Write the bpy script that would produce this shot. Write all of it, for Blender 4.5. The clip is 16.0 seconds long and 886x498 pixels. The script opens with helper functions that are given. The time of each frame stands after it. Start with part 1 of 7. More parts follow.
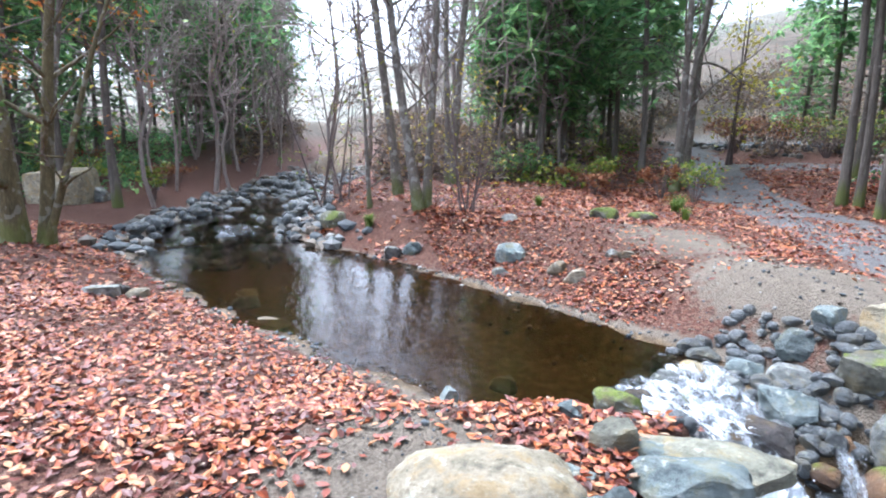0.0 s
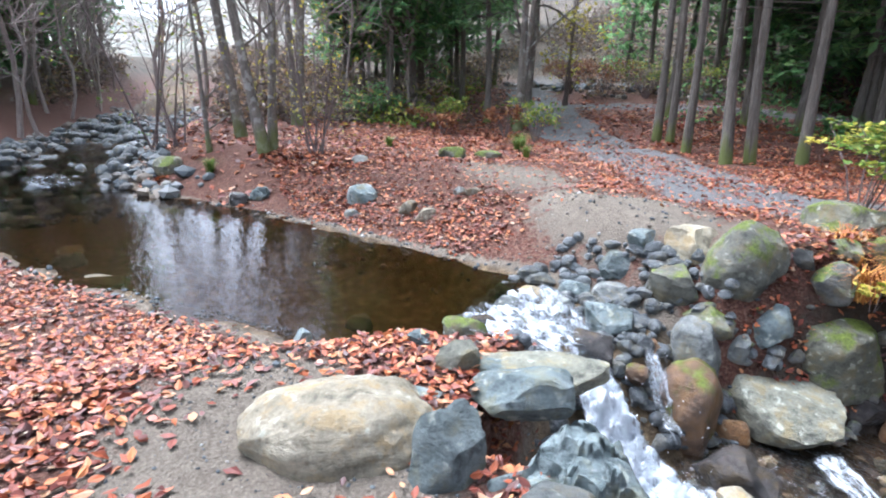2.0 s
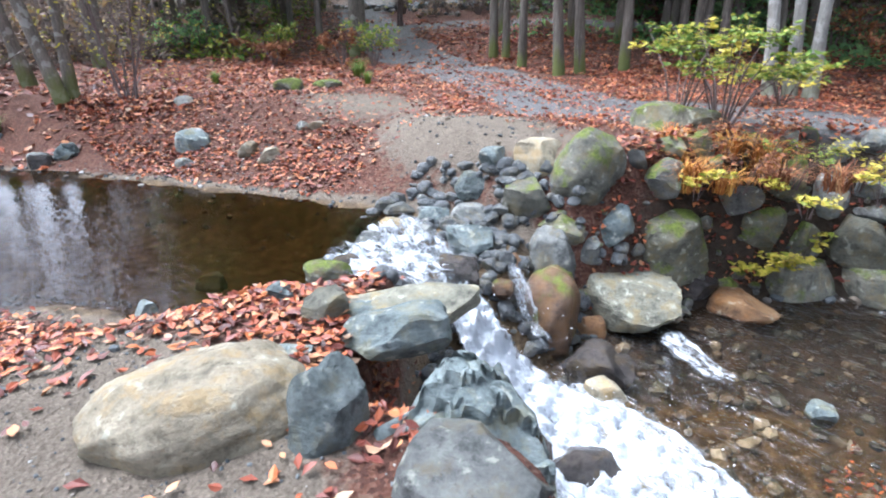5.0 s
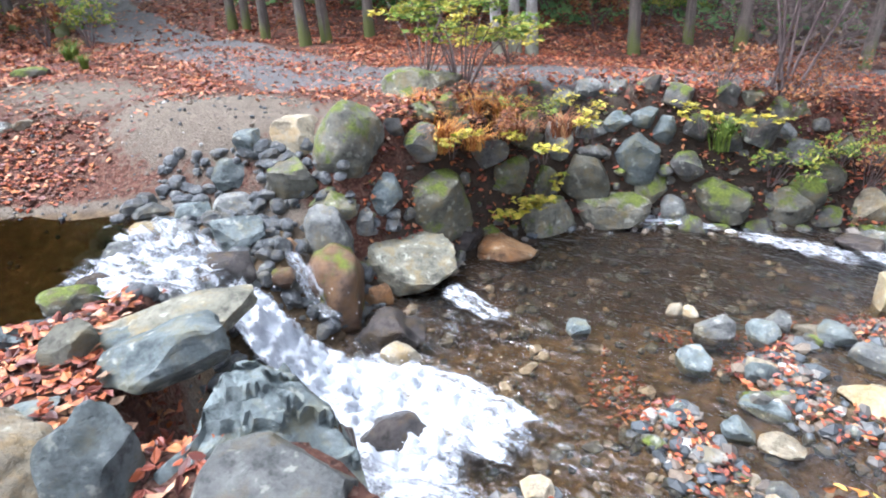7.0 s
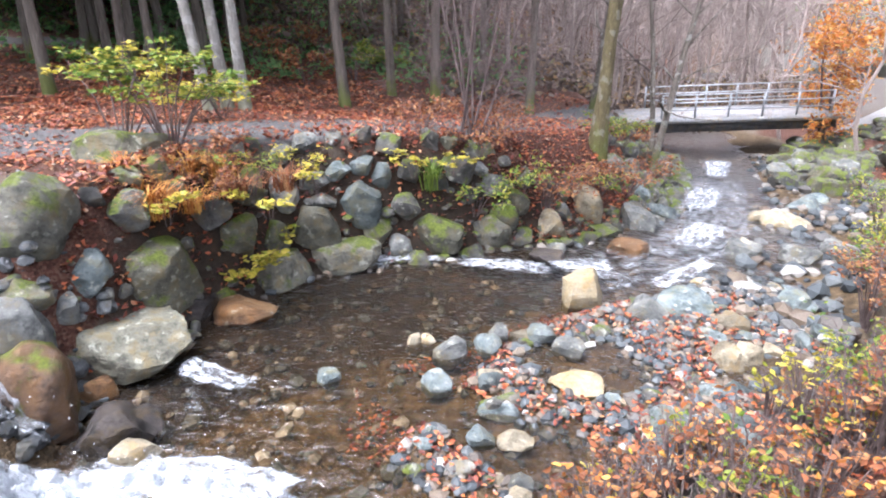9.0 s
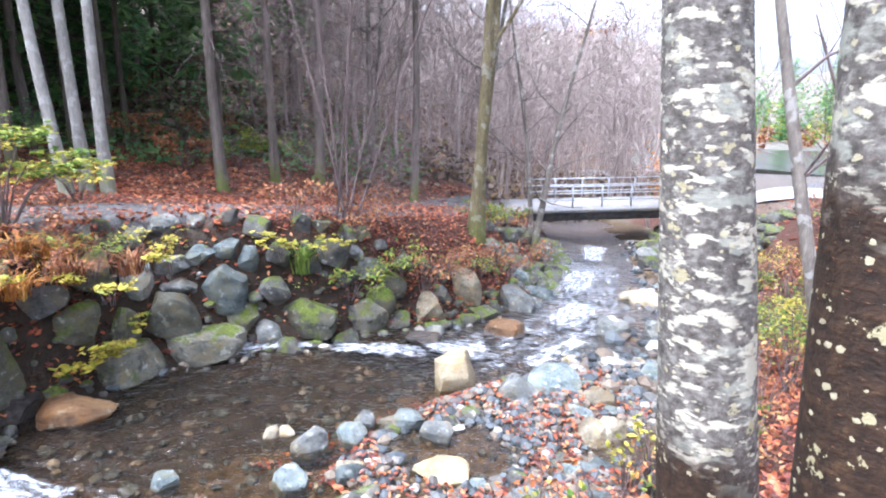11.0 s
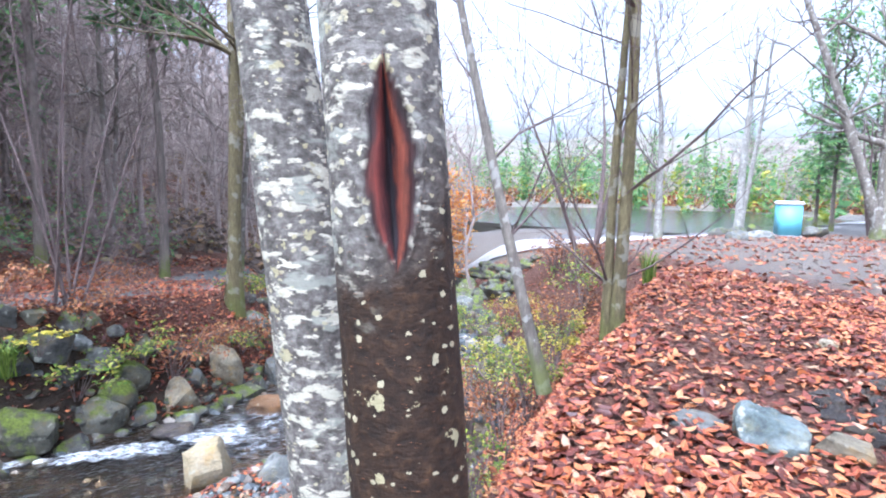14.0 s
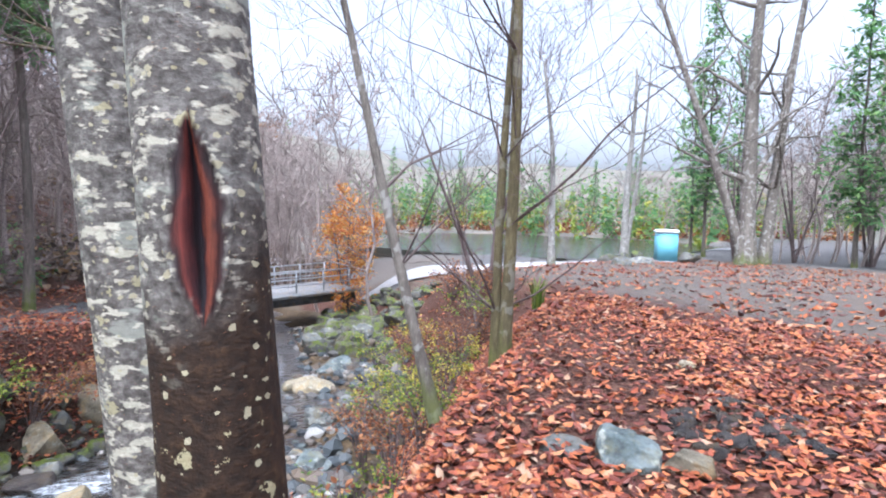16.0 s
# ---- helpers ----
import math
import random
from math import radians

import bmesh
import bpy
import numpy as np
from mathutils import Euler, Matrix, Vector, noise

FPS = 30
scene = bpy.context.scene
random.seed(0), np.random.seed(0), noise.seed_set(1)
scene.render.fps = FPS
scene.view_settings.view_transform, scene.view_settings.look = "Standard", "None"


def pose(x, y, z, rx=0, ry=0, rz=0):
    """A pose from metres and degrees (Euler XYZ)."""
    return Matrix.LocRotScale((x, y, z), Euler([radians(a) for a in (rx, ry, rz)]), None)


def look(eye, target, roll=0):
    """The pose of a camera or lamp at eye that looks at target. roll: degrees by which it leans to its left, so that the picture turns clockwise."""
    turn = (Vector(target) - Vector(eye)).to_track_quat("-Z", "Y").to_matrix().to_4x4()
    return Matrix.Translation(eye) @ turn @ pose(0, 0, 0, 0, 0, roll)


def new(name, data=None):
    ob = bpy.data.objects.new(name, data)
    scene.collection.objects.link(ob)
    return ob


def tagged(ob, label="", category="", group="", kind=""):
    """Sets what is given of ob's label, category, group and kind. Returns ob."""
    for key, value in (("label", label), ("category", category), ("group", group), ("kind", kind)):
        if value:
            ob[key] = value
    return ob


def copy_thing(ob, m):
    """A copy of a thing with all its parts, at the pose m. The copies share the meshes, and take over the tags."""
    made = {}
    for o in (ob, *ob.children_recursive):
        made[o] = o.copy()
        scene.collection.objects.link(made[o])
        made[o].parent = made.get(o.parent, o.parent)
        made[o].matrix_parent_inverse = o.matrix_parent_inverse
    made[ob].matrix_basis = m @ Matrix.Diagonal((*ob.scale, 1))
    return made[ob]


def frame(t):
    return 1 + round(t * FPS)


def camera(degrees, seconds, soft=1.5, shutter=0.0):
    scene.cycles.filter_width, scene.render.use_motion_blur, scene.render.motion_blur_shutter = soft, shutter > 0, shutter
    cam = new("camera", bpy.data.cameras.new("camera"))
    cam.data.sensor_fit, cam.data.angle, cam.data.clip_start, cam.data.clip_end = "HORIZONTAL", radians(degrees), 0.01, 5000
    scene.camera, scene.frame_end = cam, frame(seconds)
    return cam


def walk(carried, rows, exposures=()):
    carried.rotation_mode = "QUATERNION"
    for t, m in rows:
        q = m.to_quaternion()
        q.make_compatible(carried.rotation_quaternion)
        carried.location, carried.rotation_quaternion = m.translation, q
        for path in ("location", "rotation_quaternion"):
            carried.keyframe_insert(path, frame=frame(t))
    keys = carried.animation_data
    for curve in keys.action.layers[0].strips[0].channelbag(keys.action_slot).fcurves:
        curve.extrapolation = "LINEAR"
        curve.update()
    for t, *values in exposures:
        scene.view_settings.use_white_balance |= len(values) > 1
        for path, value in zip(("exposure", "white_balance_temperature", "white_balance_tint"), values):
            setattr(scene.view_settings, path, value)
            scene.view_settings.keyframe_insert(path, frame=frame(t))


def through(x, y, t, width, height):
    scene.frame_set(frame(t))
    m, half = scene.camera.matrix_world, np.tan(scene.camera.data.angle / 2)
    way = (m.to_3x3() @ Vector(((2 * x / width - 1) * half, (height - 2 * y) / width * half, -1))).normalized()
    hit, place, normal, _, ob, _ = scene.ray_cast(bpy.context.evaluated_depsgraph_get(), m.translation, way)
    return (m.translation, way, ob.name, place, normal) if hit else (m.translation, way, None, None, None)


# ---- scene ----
cam = camera(74.8, 16.0, soft=2.0)
PATH = [
    (0, (0.146, 0.021, 1.869), (-1.771, 0.468, 1.516), 0.4),
    (0.5, (0.166, 0.045, 1.862), (-1.705, 0.63, 1.467), 0.6),
    (1, (0.186, 0.06, 1.855), (-1.639, 0.739, 1.399), 1.1),
    (1.5, (0.198, 0.071, 1.849), (-1.585, 0.833, 1.358), 0.9),
    (2, (0.216, 0.072, 1.846), (-1.492, 0.961, 1.308), 0.8),
    (2.5, (0.219, 0.064, 1.844), (-1.412, 1.06, 1.255), 0.8),
    (3, (0.199, 0.07, 1.825), (-1.392, 1.108, 1.199), -0.4),
    (3.5, (0.163, 0.107, 1.804), (-1.401, 1.198, 1.2), -0.4),
    (4, (0.124, 0.147, 1.772), (-1.371, 1.325, 1.158), 0.4),
    (4.2, (0.114, 0.157, 1.779), (-1.35, 1.356, 1.13), -0.3),
    (6.3, (0.013, 0.209, 1.829), (-1.063, 1.648, 0.95), -3.0),
    (6.5, (0.015, 0.251, 1.782), (-0.967, 1.745, 0.887), -3.3),
    (7, (0.089, 0.272, 1.849), (-0.672, 1.894, 0.96), -2.8),
    (7.5, (0.131, 0.275, 1.86), (-0.327, 2.028, 1.013), -1.8),
    (8, (0.13, 0.263, 1.864), (-0.117, 2.059, 1.02), -0.8),
    (8.5, (0.153, 0.26, 1.888), (0.1, 2.088, 1.077), -0.6),
    (9, (0.185, 0.251, 1.912), (0.252, 2.098, 1.146), -0.2),
    (9.2, (0.204, 0.247, 1.92), (0.327, 2.095, 1.166), 0.1),
    (11.5, (0.634, 0.281, 1.789), (1.126, 2.179, 1.395), 1.9),
    (12, (0.679, 0.243, 1.809), (1.302, 2.11, 1.457), 1.9),
    (12.5, (0.718, 0.222, 1.823), (1.466, 2.049, 1.503), 1.8),
    (13, (0.762, 0.192, 1.838), (1.662, 1.957, 1.56), 1.6),
    (13.5, (0.797, 0.17, 1.849), (1.787, 1.89, 1.602), 0.7),
    (14, (0.829, 0.14, 1.856), (1.919, 1.8, 1.62), 0.9),
    (14.5, (0.849, 0.118, 1.869), (2.01, 1.734, 1.662), 0.9),
    (15, (0.867, 0.095, 1.879), (2.089, 1.669, 1.701), 1.1),
    (15.5, (0.891, 0.069, 1.889), (2.191, 1.58, 1.732), 1.3),
    (16, (0.904, 0.053, 1.894), (2.257, 1.519, 1.753), 1.6),
]
walk(cam, [(t, look(eye, target, roll)) for t, eye, target, roll in PATH], exposures=[(0, 2.3, 5300, 11), (4, 2.15, 5400, 11), (7, 2.2, 5550, 14), (9.2, 2.2, 5750, 17), (12.5, 2.5, 5050, 15), (14, 2.15, 5100, 14), (16, 1.65, 5400, 14)])

# ---- body ----
# ---- world and light ----
SUN_EL, SUN_AZ = radians(62), radians(-115)     # azimuth from +y, clockwise
world = bpy.data.worlds.new("sky")
scene.world = world
world.use_nodes = True
wn = world.node_tree.nodes
sky = wn.new("ShaderNodeTexSky")
sky.sky_type, sky.sun_disc = "NISHITA", False
sky.sun_elevation, sky.sun_rotation, sky.air_density, sky.dust_density = SUN_EL, SUN_AZ, 1.0, 6.0
hazy = wn.new("ShaderNodeHueSaturation")
hazy.inputs["Saturation"].default_value = 0.3
world.node_tree.links.new(sky.outputs[0], hazy.inputs["Color"])
world.node_tree.links.new(hazy.outputs[0], wn["Background"].inputs["Color"])
wn["Background"].inputs["Strength"].default_value = 0.145
sun = new("sun", bpy.data.lights.new("sun", "SUN"))
sun.data.energy, sun.data.angle, sun.data.color = 1.3, radians(35), (1.0, 0.97, 0.94)
sun.matrix_world = look((math.sin(SUN_AZ) * 50 * math.cos(SUN_EL), math.cos(SUN_AZ) * 50 * math.cos(SUN_EL), 50 * math.sin(SUN_EL)), (0, 0, 0))


# ---- materials ----
def material(name, rough=0.8):
    m = bpy.data.materials.new(name)
    m.use_nodes = True
    b = m.node_tree.nodes["Principled BSDF"]
    b.inputs["Roughness"].default_value = rough
    b.inputs["Specular IOR Level"].default_value = 0.35
    return m, m.node_tree.nodes, m.node_tree.links, b


def node(m, kind, **values):
    n = m.node_tree.nodes.new(kind)
    for k, v in values.items():
        n.inputs[k.replace("_", " ")].default_value = v
    return n


def ramp(m, fac, stops):
    r = m.node_tree.nodes.new("ShaderNodeValToRGB")
    e = r.color_ramp.elements
    while len(e) < len(stops):
        e.new(0.5)
    for p, (at, col) in zip(e, stops):
        p.position, p.color = at, (*col, 1)
    m.node_tree.links.new(fac, r.inputs[0])
    return r.outputs[0]


def mix(m, fac, a, b, how="MIX"):
    n = m.node_tree.nodes.new("ShaderNodeMix")
    n.data_type, n.blend_type = "RGBA", how
    for s, v in ((n.inputs[0], fac), (n.inputs[6], a), (n.inputs[7], b)):
        if isinstance(v, (int, float)):
            s.default_value = v
        elif isinstance(v, tuple):
            s.default_value = (*v, 1)
        else:
            m.node_tree.links.new(v, s)
    return n.outputs[2]


def math_node(m, op, a, b=0.5):
    n = m.node_tree.nodes.new("ShaderNodeMath")
    n.operation = op
    for s, v in ((n.inputs[0], a), (n.inputs[1], b)):
        if isinstance(v, (int, float)):
            s.default_value = v
        else:
            m.node_tree.links.new(v, s)
    return n.outputs[0]


def place(m, scale=(1, 1, 1), objectwise=True):
    t = m.node_tree.nodes.new("ShaderNodeTexCoord")
    if not objectwise:
        t = m.node_tree.nodes.new("ShaderNodeNewGeometry")
    p = m.node_tree.nodes.new("ShaderNodeMapping")
    p.inputs["Scale"].default_value = scale
    m.node_tree.links.new(t.outputs["Position" if not objectwise else "Object"], p.inputs[0])
    return p.outputs[0]


def noise_tex(m, vec, scale, detail=6.0, rough=0.6):
    n = node(m, "ShaderNodeTexNoise", Scale=scale, Detail=detail, Roughness=rough)
    m.node_tree.links.new(vec, n.inputs["Vector"])
    return n.outputs[0]


def bump(m, b, height_out, strength=0.5, dist=0.02):
    n = node(m, "ShaderNodeBump", Strength=strength, Distance=dist)
    m.node_tree.links.new(height_out, n.inputs["Height"])
    m.node_tree.links.new(n.outputs[0], b.inputs["Normal"])


def set_col(m, b, col):
    m.node_tree.links.new(col, b.inputs["Base Color"])


def stone_mat(name, dark, mid, light, moss=0.0, rough=0.75, lichen=0.4):
    m, n, l, b = material(name, rough)
    v = place(m)
    info = n.new("ShaderNodeObjectInfo")
    off = n.new("ShaderNodeVectorMath")
    off.operation = "ADD"
    l.new(v, off.inputs[0])
    l.new(info.outputs["Location"], off.inputs[1])
    v = off.outputs[0]
    big, fine = noise_tex(m, v, 3.5, 5), noise_tex(m, v, 38, 8, 0.7)
    band = place(m, (2.2, 2.6, 6.0))
    strata = noise_tex(m, band, 2.5, 4)
    c = ramp(m, big, [(0.36, dark), (0.5, mid), (0.64, light)])
    c = mix(m, 0.35, c, ramp(m, strata, [(0.35, dark), (0.65, light)]))
    c = mix(m, 0.4, c, ramp(m, fine, [(0.3, tuple(x * 0.3 for x in mid)), (0.7, tuple(min(1, x * 1.8) for x in mid))]))
    crack = noise_tex(m, band, 5.0, 8, 0.75)
    c = mix(m, ramp(m, crack, [(0.33, (0.8, 0.8, 0.8)), (0.40, (0, 0, 0))]), c, tuple(x * 0.5 for x in dark))
    # pale lichen specks
    sp = noise_tex(m, v, 14, 3, 0.5)
    c = mix(m, math_node(m, "MULTIPLY", ramp(m, sp, [(0.62, (0, 0, 0)), (0.68, (1, 1, 1))]), lichen), c, (0.55, 0.55, 0.45))
    stain = noise_tex(m, v, 6.5, 7, 0.7)
    c = mix(m, ramp(m, stain, [(0.50, (0, 0, 0)), (0.62, (0.55, 0.55, 0.55))]), c, (mid[0] * 1.25 + 0.03, mid[1] * 0.98 + 0.02, mid[2] * 0.6))
    c = mix(m, ramp(m, stain, [(0.34, (0.75, 0.75, 0.75)), (0.45, (0, 0, 0))]), c, tuple(x * 0.7 for x in dark))
    # tone differs from stone to stone
    hsv = node(m, "ShaderNodeHueSaturation")
    l.new(math_node(m, "ADD", math_node(m, "MULTIPLY", info.outputs["Random"], 0.75), 0.6), hsv.inputs["Value"])
    l.new(c, hsv.inputs["Color"])
    c = hsv.outputs[0]
    if moss:
        geo = n.new("ShaderNodeNewGeometry")
        sep = n.new("ShaderNodeSeparateXYZ")
        l.new(geo.outputs["Normal"], sep.inputs[0])
        patch = math_node(m, "ADD", noise_tex(m, v, 5, 6), math_node(m, "MULTIPLY", sep.outputs[2], 0.16))
        f = ramp(m, patch, [(0.645 - 0.17 * moss, (0, 0, 0)), (0.76 - 0.17 * moss, (0.95, 0.95, 0.95))])
        c = mix(m, f, c, ramp(m, fine, [(0.3, (0.03, 0.045, 0.006)), (0.7, (0.17, 0.21, 0.022))]))
    set_col(m, b, c)
    h = math_node(m, "ADD", math_node(m, "MULTIPLY", fine, 0.5), big)
    bump(m, b, math_node(m, "ADD", h, math_node(m, "MULTIPLY", crack, 0.8)), 1.0, 0.04)
    return m


GREY = stone_mat("grey_stone", (0.033, 0.037, 0.036), (0.12, 0.125, 0.117), (0.36, 0.36, 0.325))
BLUE = stone_mat("blue_grey_stone", (0.03, 0.042, 0.042), (0.11, 0.135, 0.132), (0.34, 0.375, 0.36))
TAN = stone_mat("tan_stone", (0.10, 0.083, 0.053), (0.235, 0.20, 0.137), (0.43, 0.385, 0.285))
MOSSY = stone_mat("mossy_stone", (0.035, 0.035, 0.026), (0.095, 0.092, 0.066), (0.24, 0.225, 0.17), moss=0.5)
LIGHTMOSS = stone_mat("part_mossy_stone", (0.045, 0.044, 0.034), (0.135, 0.13, 0.10), (0.32, 0.305, 0.25), moss=0.28)
RUST = stone_mat("rust_stained_stone", (0.06, 0.03, 0.014), (0.19, 0.098, 0.042), (0.40, 0.26, 0.13), rough=0.45)
WET = stone_mat("wet_dark_stone", (0.015, 0.013, 0.012), (0.05, 0.043, 0.04), (0.12, 0.10, 0.085), rough=0.25, lichen=0.0)
WETBROWN = stone_mat("wet_brown_stone", (0.03, 0.018, 0.012), (0.10, 0.06, 0.035), (0.22, 0.13, 0.07), moss=0.3, rough=0.3, lichen=0.0)
GREYTAN = stone_mat("grey_tan_stone", (0.05, 0.048, 0.036), (0.15, 0.145, 0.108), (0.30, 0.29, 0.22))
BUFF = stone_mat("buff_stone", (0.20, 0.145, 0.065), (0.37, 0.30, 0.175), (0.52, 0.455, 0.33))


def ground_mat():
    m, n, l, b = material("forest_ground", 0.95)
    v = place(m, objectwise=False)
    cover = n.new("ShaderNodeAttribute")
    cover.attribute_name = "cover"
    sep = n.new("ShaderNodeSeparateColor")
    l.new(cover.outputs["Color"], sep.inputs[0])
    fine, mid, big = noise_tex(m, v, 60, 8, 0.75), noise_tex(m, v, 9, 6), noise_tex(m, v, 1.1, 4)
    vor = node(m, "ShaderNodeTexVoronoi", Scale=48.0)
    l.new(v, vor.inputs["Vector"])
    sand = ramp(m, fine, [(0.25, (0.055, 0.042, 0.03)), (0.5, (0.165, 0.135, 0.10)), (0.75, (0.33, 0.28, 0.22))])
    sand = mix(m, 0.35, sand, ramp(m, mid, [(0.3, (0.09, 0.072, 0.052)), (0.7, (0.25, 0.205, 0.155))]))
    litter = ramp(m, vor.outputs["Color"], [(0.1, (0.045, 0.016, 0.010)), (0.4, (0.11, 0.040, 0.024)), (0.65, (0.18, 0.078, 0.046)), (0.9, (0.23, 0.14, 0.10))])
    litter = mix(m, math_node(m, "MULTIPLY", mid, 0.7), litter, (0.07, 0.03, 0.018))
    road = ramp(m, fine, [(0.25, (0.06, 0.057, 0.056)), (0.5, (0.135, 0.13, 0.127)), (0.75, (0.25, 0.24, 0.235))])
    bed = ramp(m, mid, [(0.3, (0.04, 0.026, 0.013)), (0.55, (0.13, 0.088, 0.045)), (0.75, (0.26, 0.18, 0.09))])
    edge = math_node(m, "MULTIPLY", math_node(m, "SUBTRACT", mid, 0.5), 1.2)

    def wet_edge(channel):
        return ramp(m, math_node(m, "ADD", sep.outputs[channel], edge), [(0.35, (0, 0, 0)), (0.65, (1, 1, 1))])
    c = mix(m, wet_edge(0), sand, litter)
    c = mix(m, wet_edge(1), c, road)
    c = mix(m, sep.outputs[2], c, bed)
    # bank soil, its colour sunk to near black for the shade between boulders
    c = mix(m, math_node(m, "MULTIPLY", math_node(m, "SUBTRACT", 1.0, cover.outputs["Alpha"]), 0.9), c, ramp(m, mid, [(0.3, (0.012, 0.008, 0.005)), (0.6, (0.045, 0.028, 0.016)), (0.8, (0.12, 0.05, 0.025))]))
    c = mix(m, math_node(m, "MULTIPLY", big, 0.35), c, (0.10, 0.06, 0.04), "MULTIPLY")
    geo = n.new("ShaderNodeNewGeometry")     # the hills beyond the valley are grown with mixed woods
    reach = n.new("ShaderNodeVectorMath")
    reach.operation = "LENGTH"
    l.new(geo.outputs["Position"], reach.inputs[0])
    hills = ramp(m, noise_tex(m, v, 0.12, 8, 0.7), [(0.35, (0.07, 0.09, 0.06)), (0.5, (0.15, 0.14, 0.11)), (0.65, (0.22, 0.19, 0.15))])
    spot = n.new("ShaderNodeSeparateXYZ")
    l.new(geo.outputs["Position"], spot.inputs[0])
    slope = ramp(m, noise_tex(m, v, 0.9, 6, 0.7), [(0.35, (0.028, 0.027, 0.017)), (0.5, (0.068, 0.055, 0.035)), (0.65, (0.115, 0.09, 0.06))])
    c = mix(m, ramp(m, math_node(m, "MULTIPLY", spot.outputs[2], 0.2), [(0.3, (0, 0, 0)), (0.55, (0.9, 0.9, 0.9))]), c, slope)
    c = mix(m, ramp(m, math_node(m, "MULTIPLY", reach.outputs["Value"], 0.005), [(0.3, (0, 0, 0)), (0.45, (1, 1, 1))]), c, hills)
    set_col(m, b, c)
    bump(m, b, math_node(m, "ADD", fine, math_node(m, "MULTIPLY", vor.outputs["Distance"], 0.8)), 0.9, 0.03)
    return m


def bark_mat(name, dark, mid, light, moss=0.0, stretch=4.0, patches=0.0):
    m, n, l, b = material(name, 0.9)
    v = place(m, (1, 1, 1 / stretch))
    fine, big = noise_tex(m, v, 40, 8, 0.7), noise_tex(m, v, 7, 5)
    c = ramp(m, fine, [(0.3, dark), (0.52, mid), (0.72, light)])
    c = mix(m, 0.4, c, ramp(m, big, [(0.3, dark), (0.7, light)]))
    if patches:
        f = ramp(m, noise_tex(m, place(m), 6, 4, 0.5), [(0.56, (0, 0, 0)), (0.60, (1, 1, 1))])
        c = mix(m, math_node(m, "MULTIPLY", f, patches), c, (0.5, 0.5, 0.46))
    if moss:
        pos = n.new("ShaderNodeTexCoord")
        sep = n.new("ShaderNodeSeparateXYZ")
        l.new(pos.outputs["Object"], sep.inputs[0])
        low = math_node(m, "ADD", math_node(m, "MULTIPLY", sep.outputs[2], -0.9), math_node(m, "MULTIPLY", big, 1.2))
        c = mix(m, math_node(m, "MULTIPLY", ramp(m, low, [(0.2, (0, 0, 0)), (0.5, (1, 1, 1))]), moss), c, (0.10, 0.12, 0.02))
    set_col(m, b, c)
    bump(m, b, fine, 0.9, 0.02)
    return m


CEDAR_BARK = bark_mat("cedar_bark", (0.03, 0.023, 0.017), (0.10, 0.082, 0.066), (0.23, 0.205, 0.175), moss=0.8, stretch=9)
GREY_BARK = bark_mat("grey_bark", (0.045, 0.037, 0.03), (0.135, 0.115, 0.093), (0.28, 0.25, 0.21), moss=0.7, patches=0.35)
MOSS_BARK = bark_mat("moss_bark", (0.03, 0.024, 0.012), (0.105, 0.085, 0.04), (0.22, 0.185, 0.095), moss=0.6, patches=0.2)
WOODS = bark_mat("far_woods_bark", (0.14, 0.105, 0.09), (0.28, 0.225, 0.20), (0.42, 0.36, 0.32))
TWIG = bark_mat("twig_bark", (0.045, 0.03, 0.028), (0.115, 0.082, 0.074), (0.22, 0.175, 0.16))
PALE_BARK = bark_mat("pale_bark", (0.12, 0.11, 0.095), (0.23, 0.22, 0.195), (0.38, 0.365, 0.335), moss=0.4, patches=0.3)


def leaf_mat(name, stops, rough=0.6, through=0.0):
    m, n, l, b = material(name, rough)
    geo = n.new("ShaderNodeNewGeometry")
    c = ramp(m, geo.outputs["Random Per Island"], stops)
    c = mix(m, 0.35, c, ramp(m, noise_tex(m, place(m, objectwise=False), 45, 4), [(0.3, (0.25, 0.25, 0.25)), (0.7, (1, 1, 1))]), "MULTIPLY")
    set_col(m, b, c)
    if through:
        t = n.new("ShaderNodeBsdfTranslucent")
        l.new(c, t.inputs[0])
        mx = n.new("ShaderNodeMixShader")
        mx.inputs[0].default_value = through
        l.new(b.outputs[0], mx.inputs[1])
        l.new(t.outputs[0], mx.inputs[2])
        l.new(mx.outputs[0], n["Material Output"].inputs[0])
    return m


LITTER = leaf_mat("fallen_leaves", [(0.0, (0.055, 0.019, 0.014)), (0.28, (0.14, 0.033, 0.020)), (0.58, (0.29, 0.072, 0.028)), (0.82, (0.44, 0.15, 0.05)), (0.94, (0.42, 0.20, 0.09)), (1.0, (0.34, 0.24, 0.16))], 0.5)
NEEDLES = leaf_mat("cedar_needles", [(0.0, (0.09, 0.19, 0.08)), (0.5, (0.19, 0.36, 0.145)), (1.0, (0.32, 0.48, 0.175))], 0.7, 0.72)
YELLOW = leaf_mat("yellow_leaves", [(0.0, (0.22, 0.26, 0.03)), (0.5, (0.50, 0.42, 0.05)), (1.0, (0.62, 0.50, 0.10))], 0.5, 0.35)
GREENLEAF = leaf_mat("green_yellow_leaves", [(0.0, (0.07, 0.15, 0.02)), (0.5, (0.2, 0.27, 0.04)), (1.0, (0.46, 0.42, 0.07))], 0.5, 0.35)
ORANGELEAF = leaf_mat("orange_maple_leaves", [(0.0, (0.42, 0.11, 0.025)), (0.5, (0.62, 0.25, 0.05)), (1.0, (0.66, 0.42, 0.13))], 0.5, 0.4)
ORANGEGRASS = leaf_mat("orange_grass", [(0.0, (0.2, 0.06, 0.015)), (0.5, (0.42, 0.16, 0.03)), (1.0, (0.58, 0.34, 0.07))], 0.7)
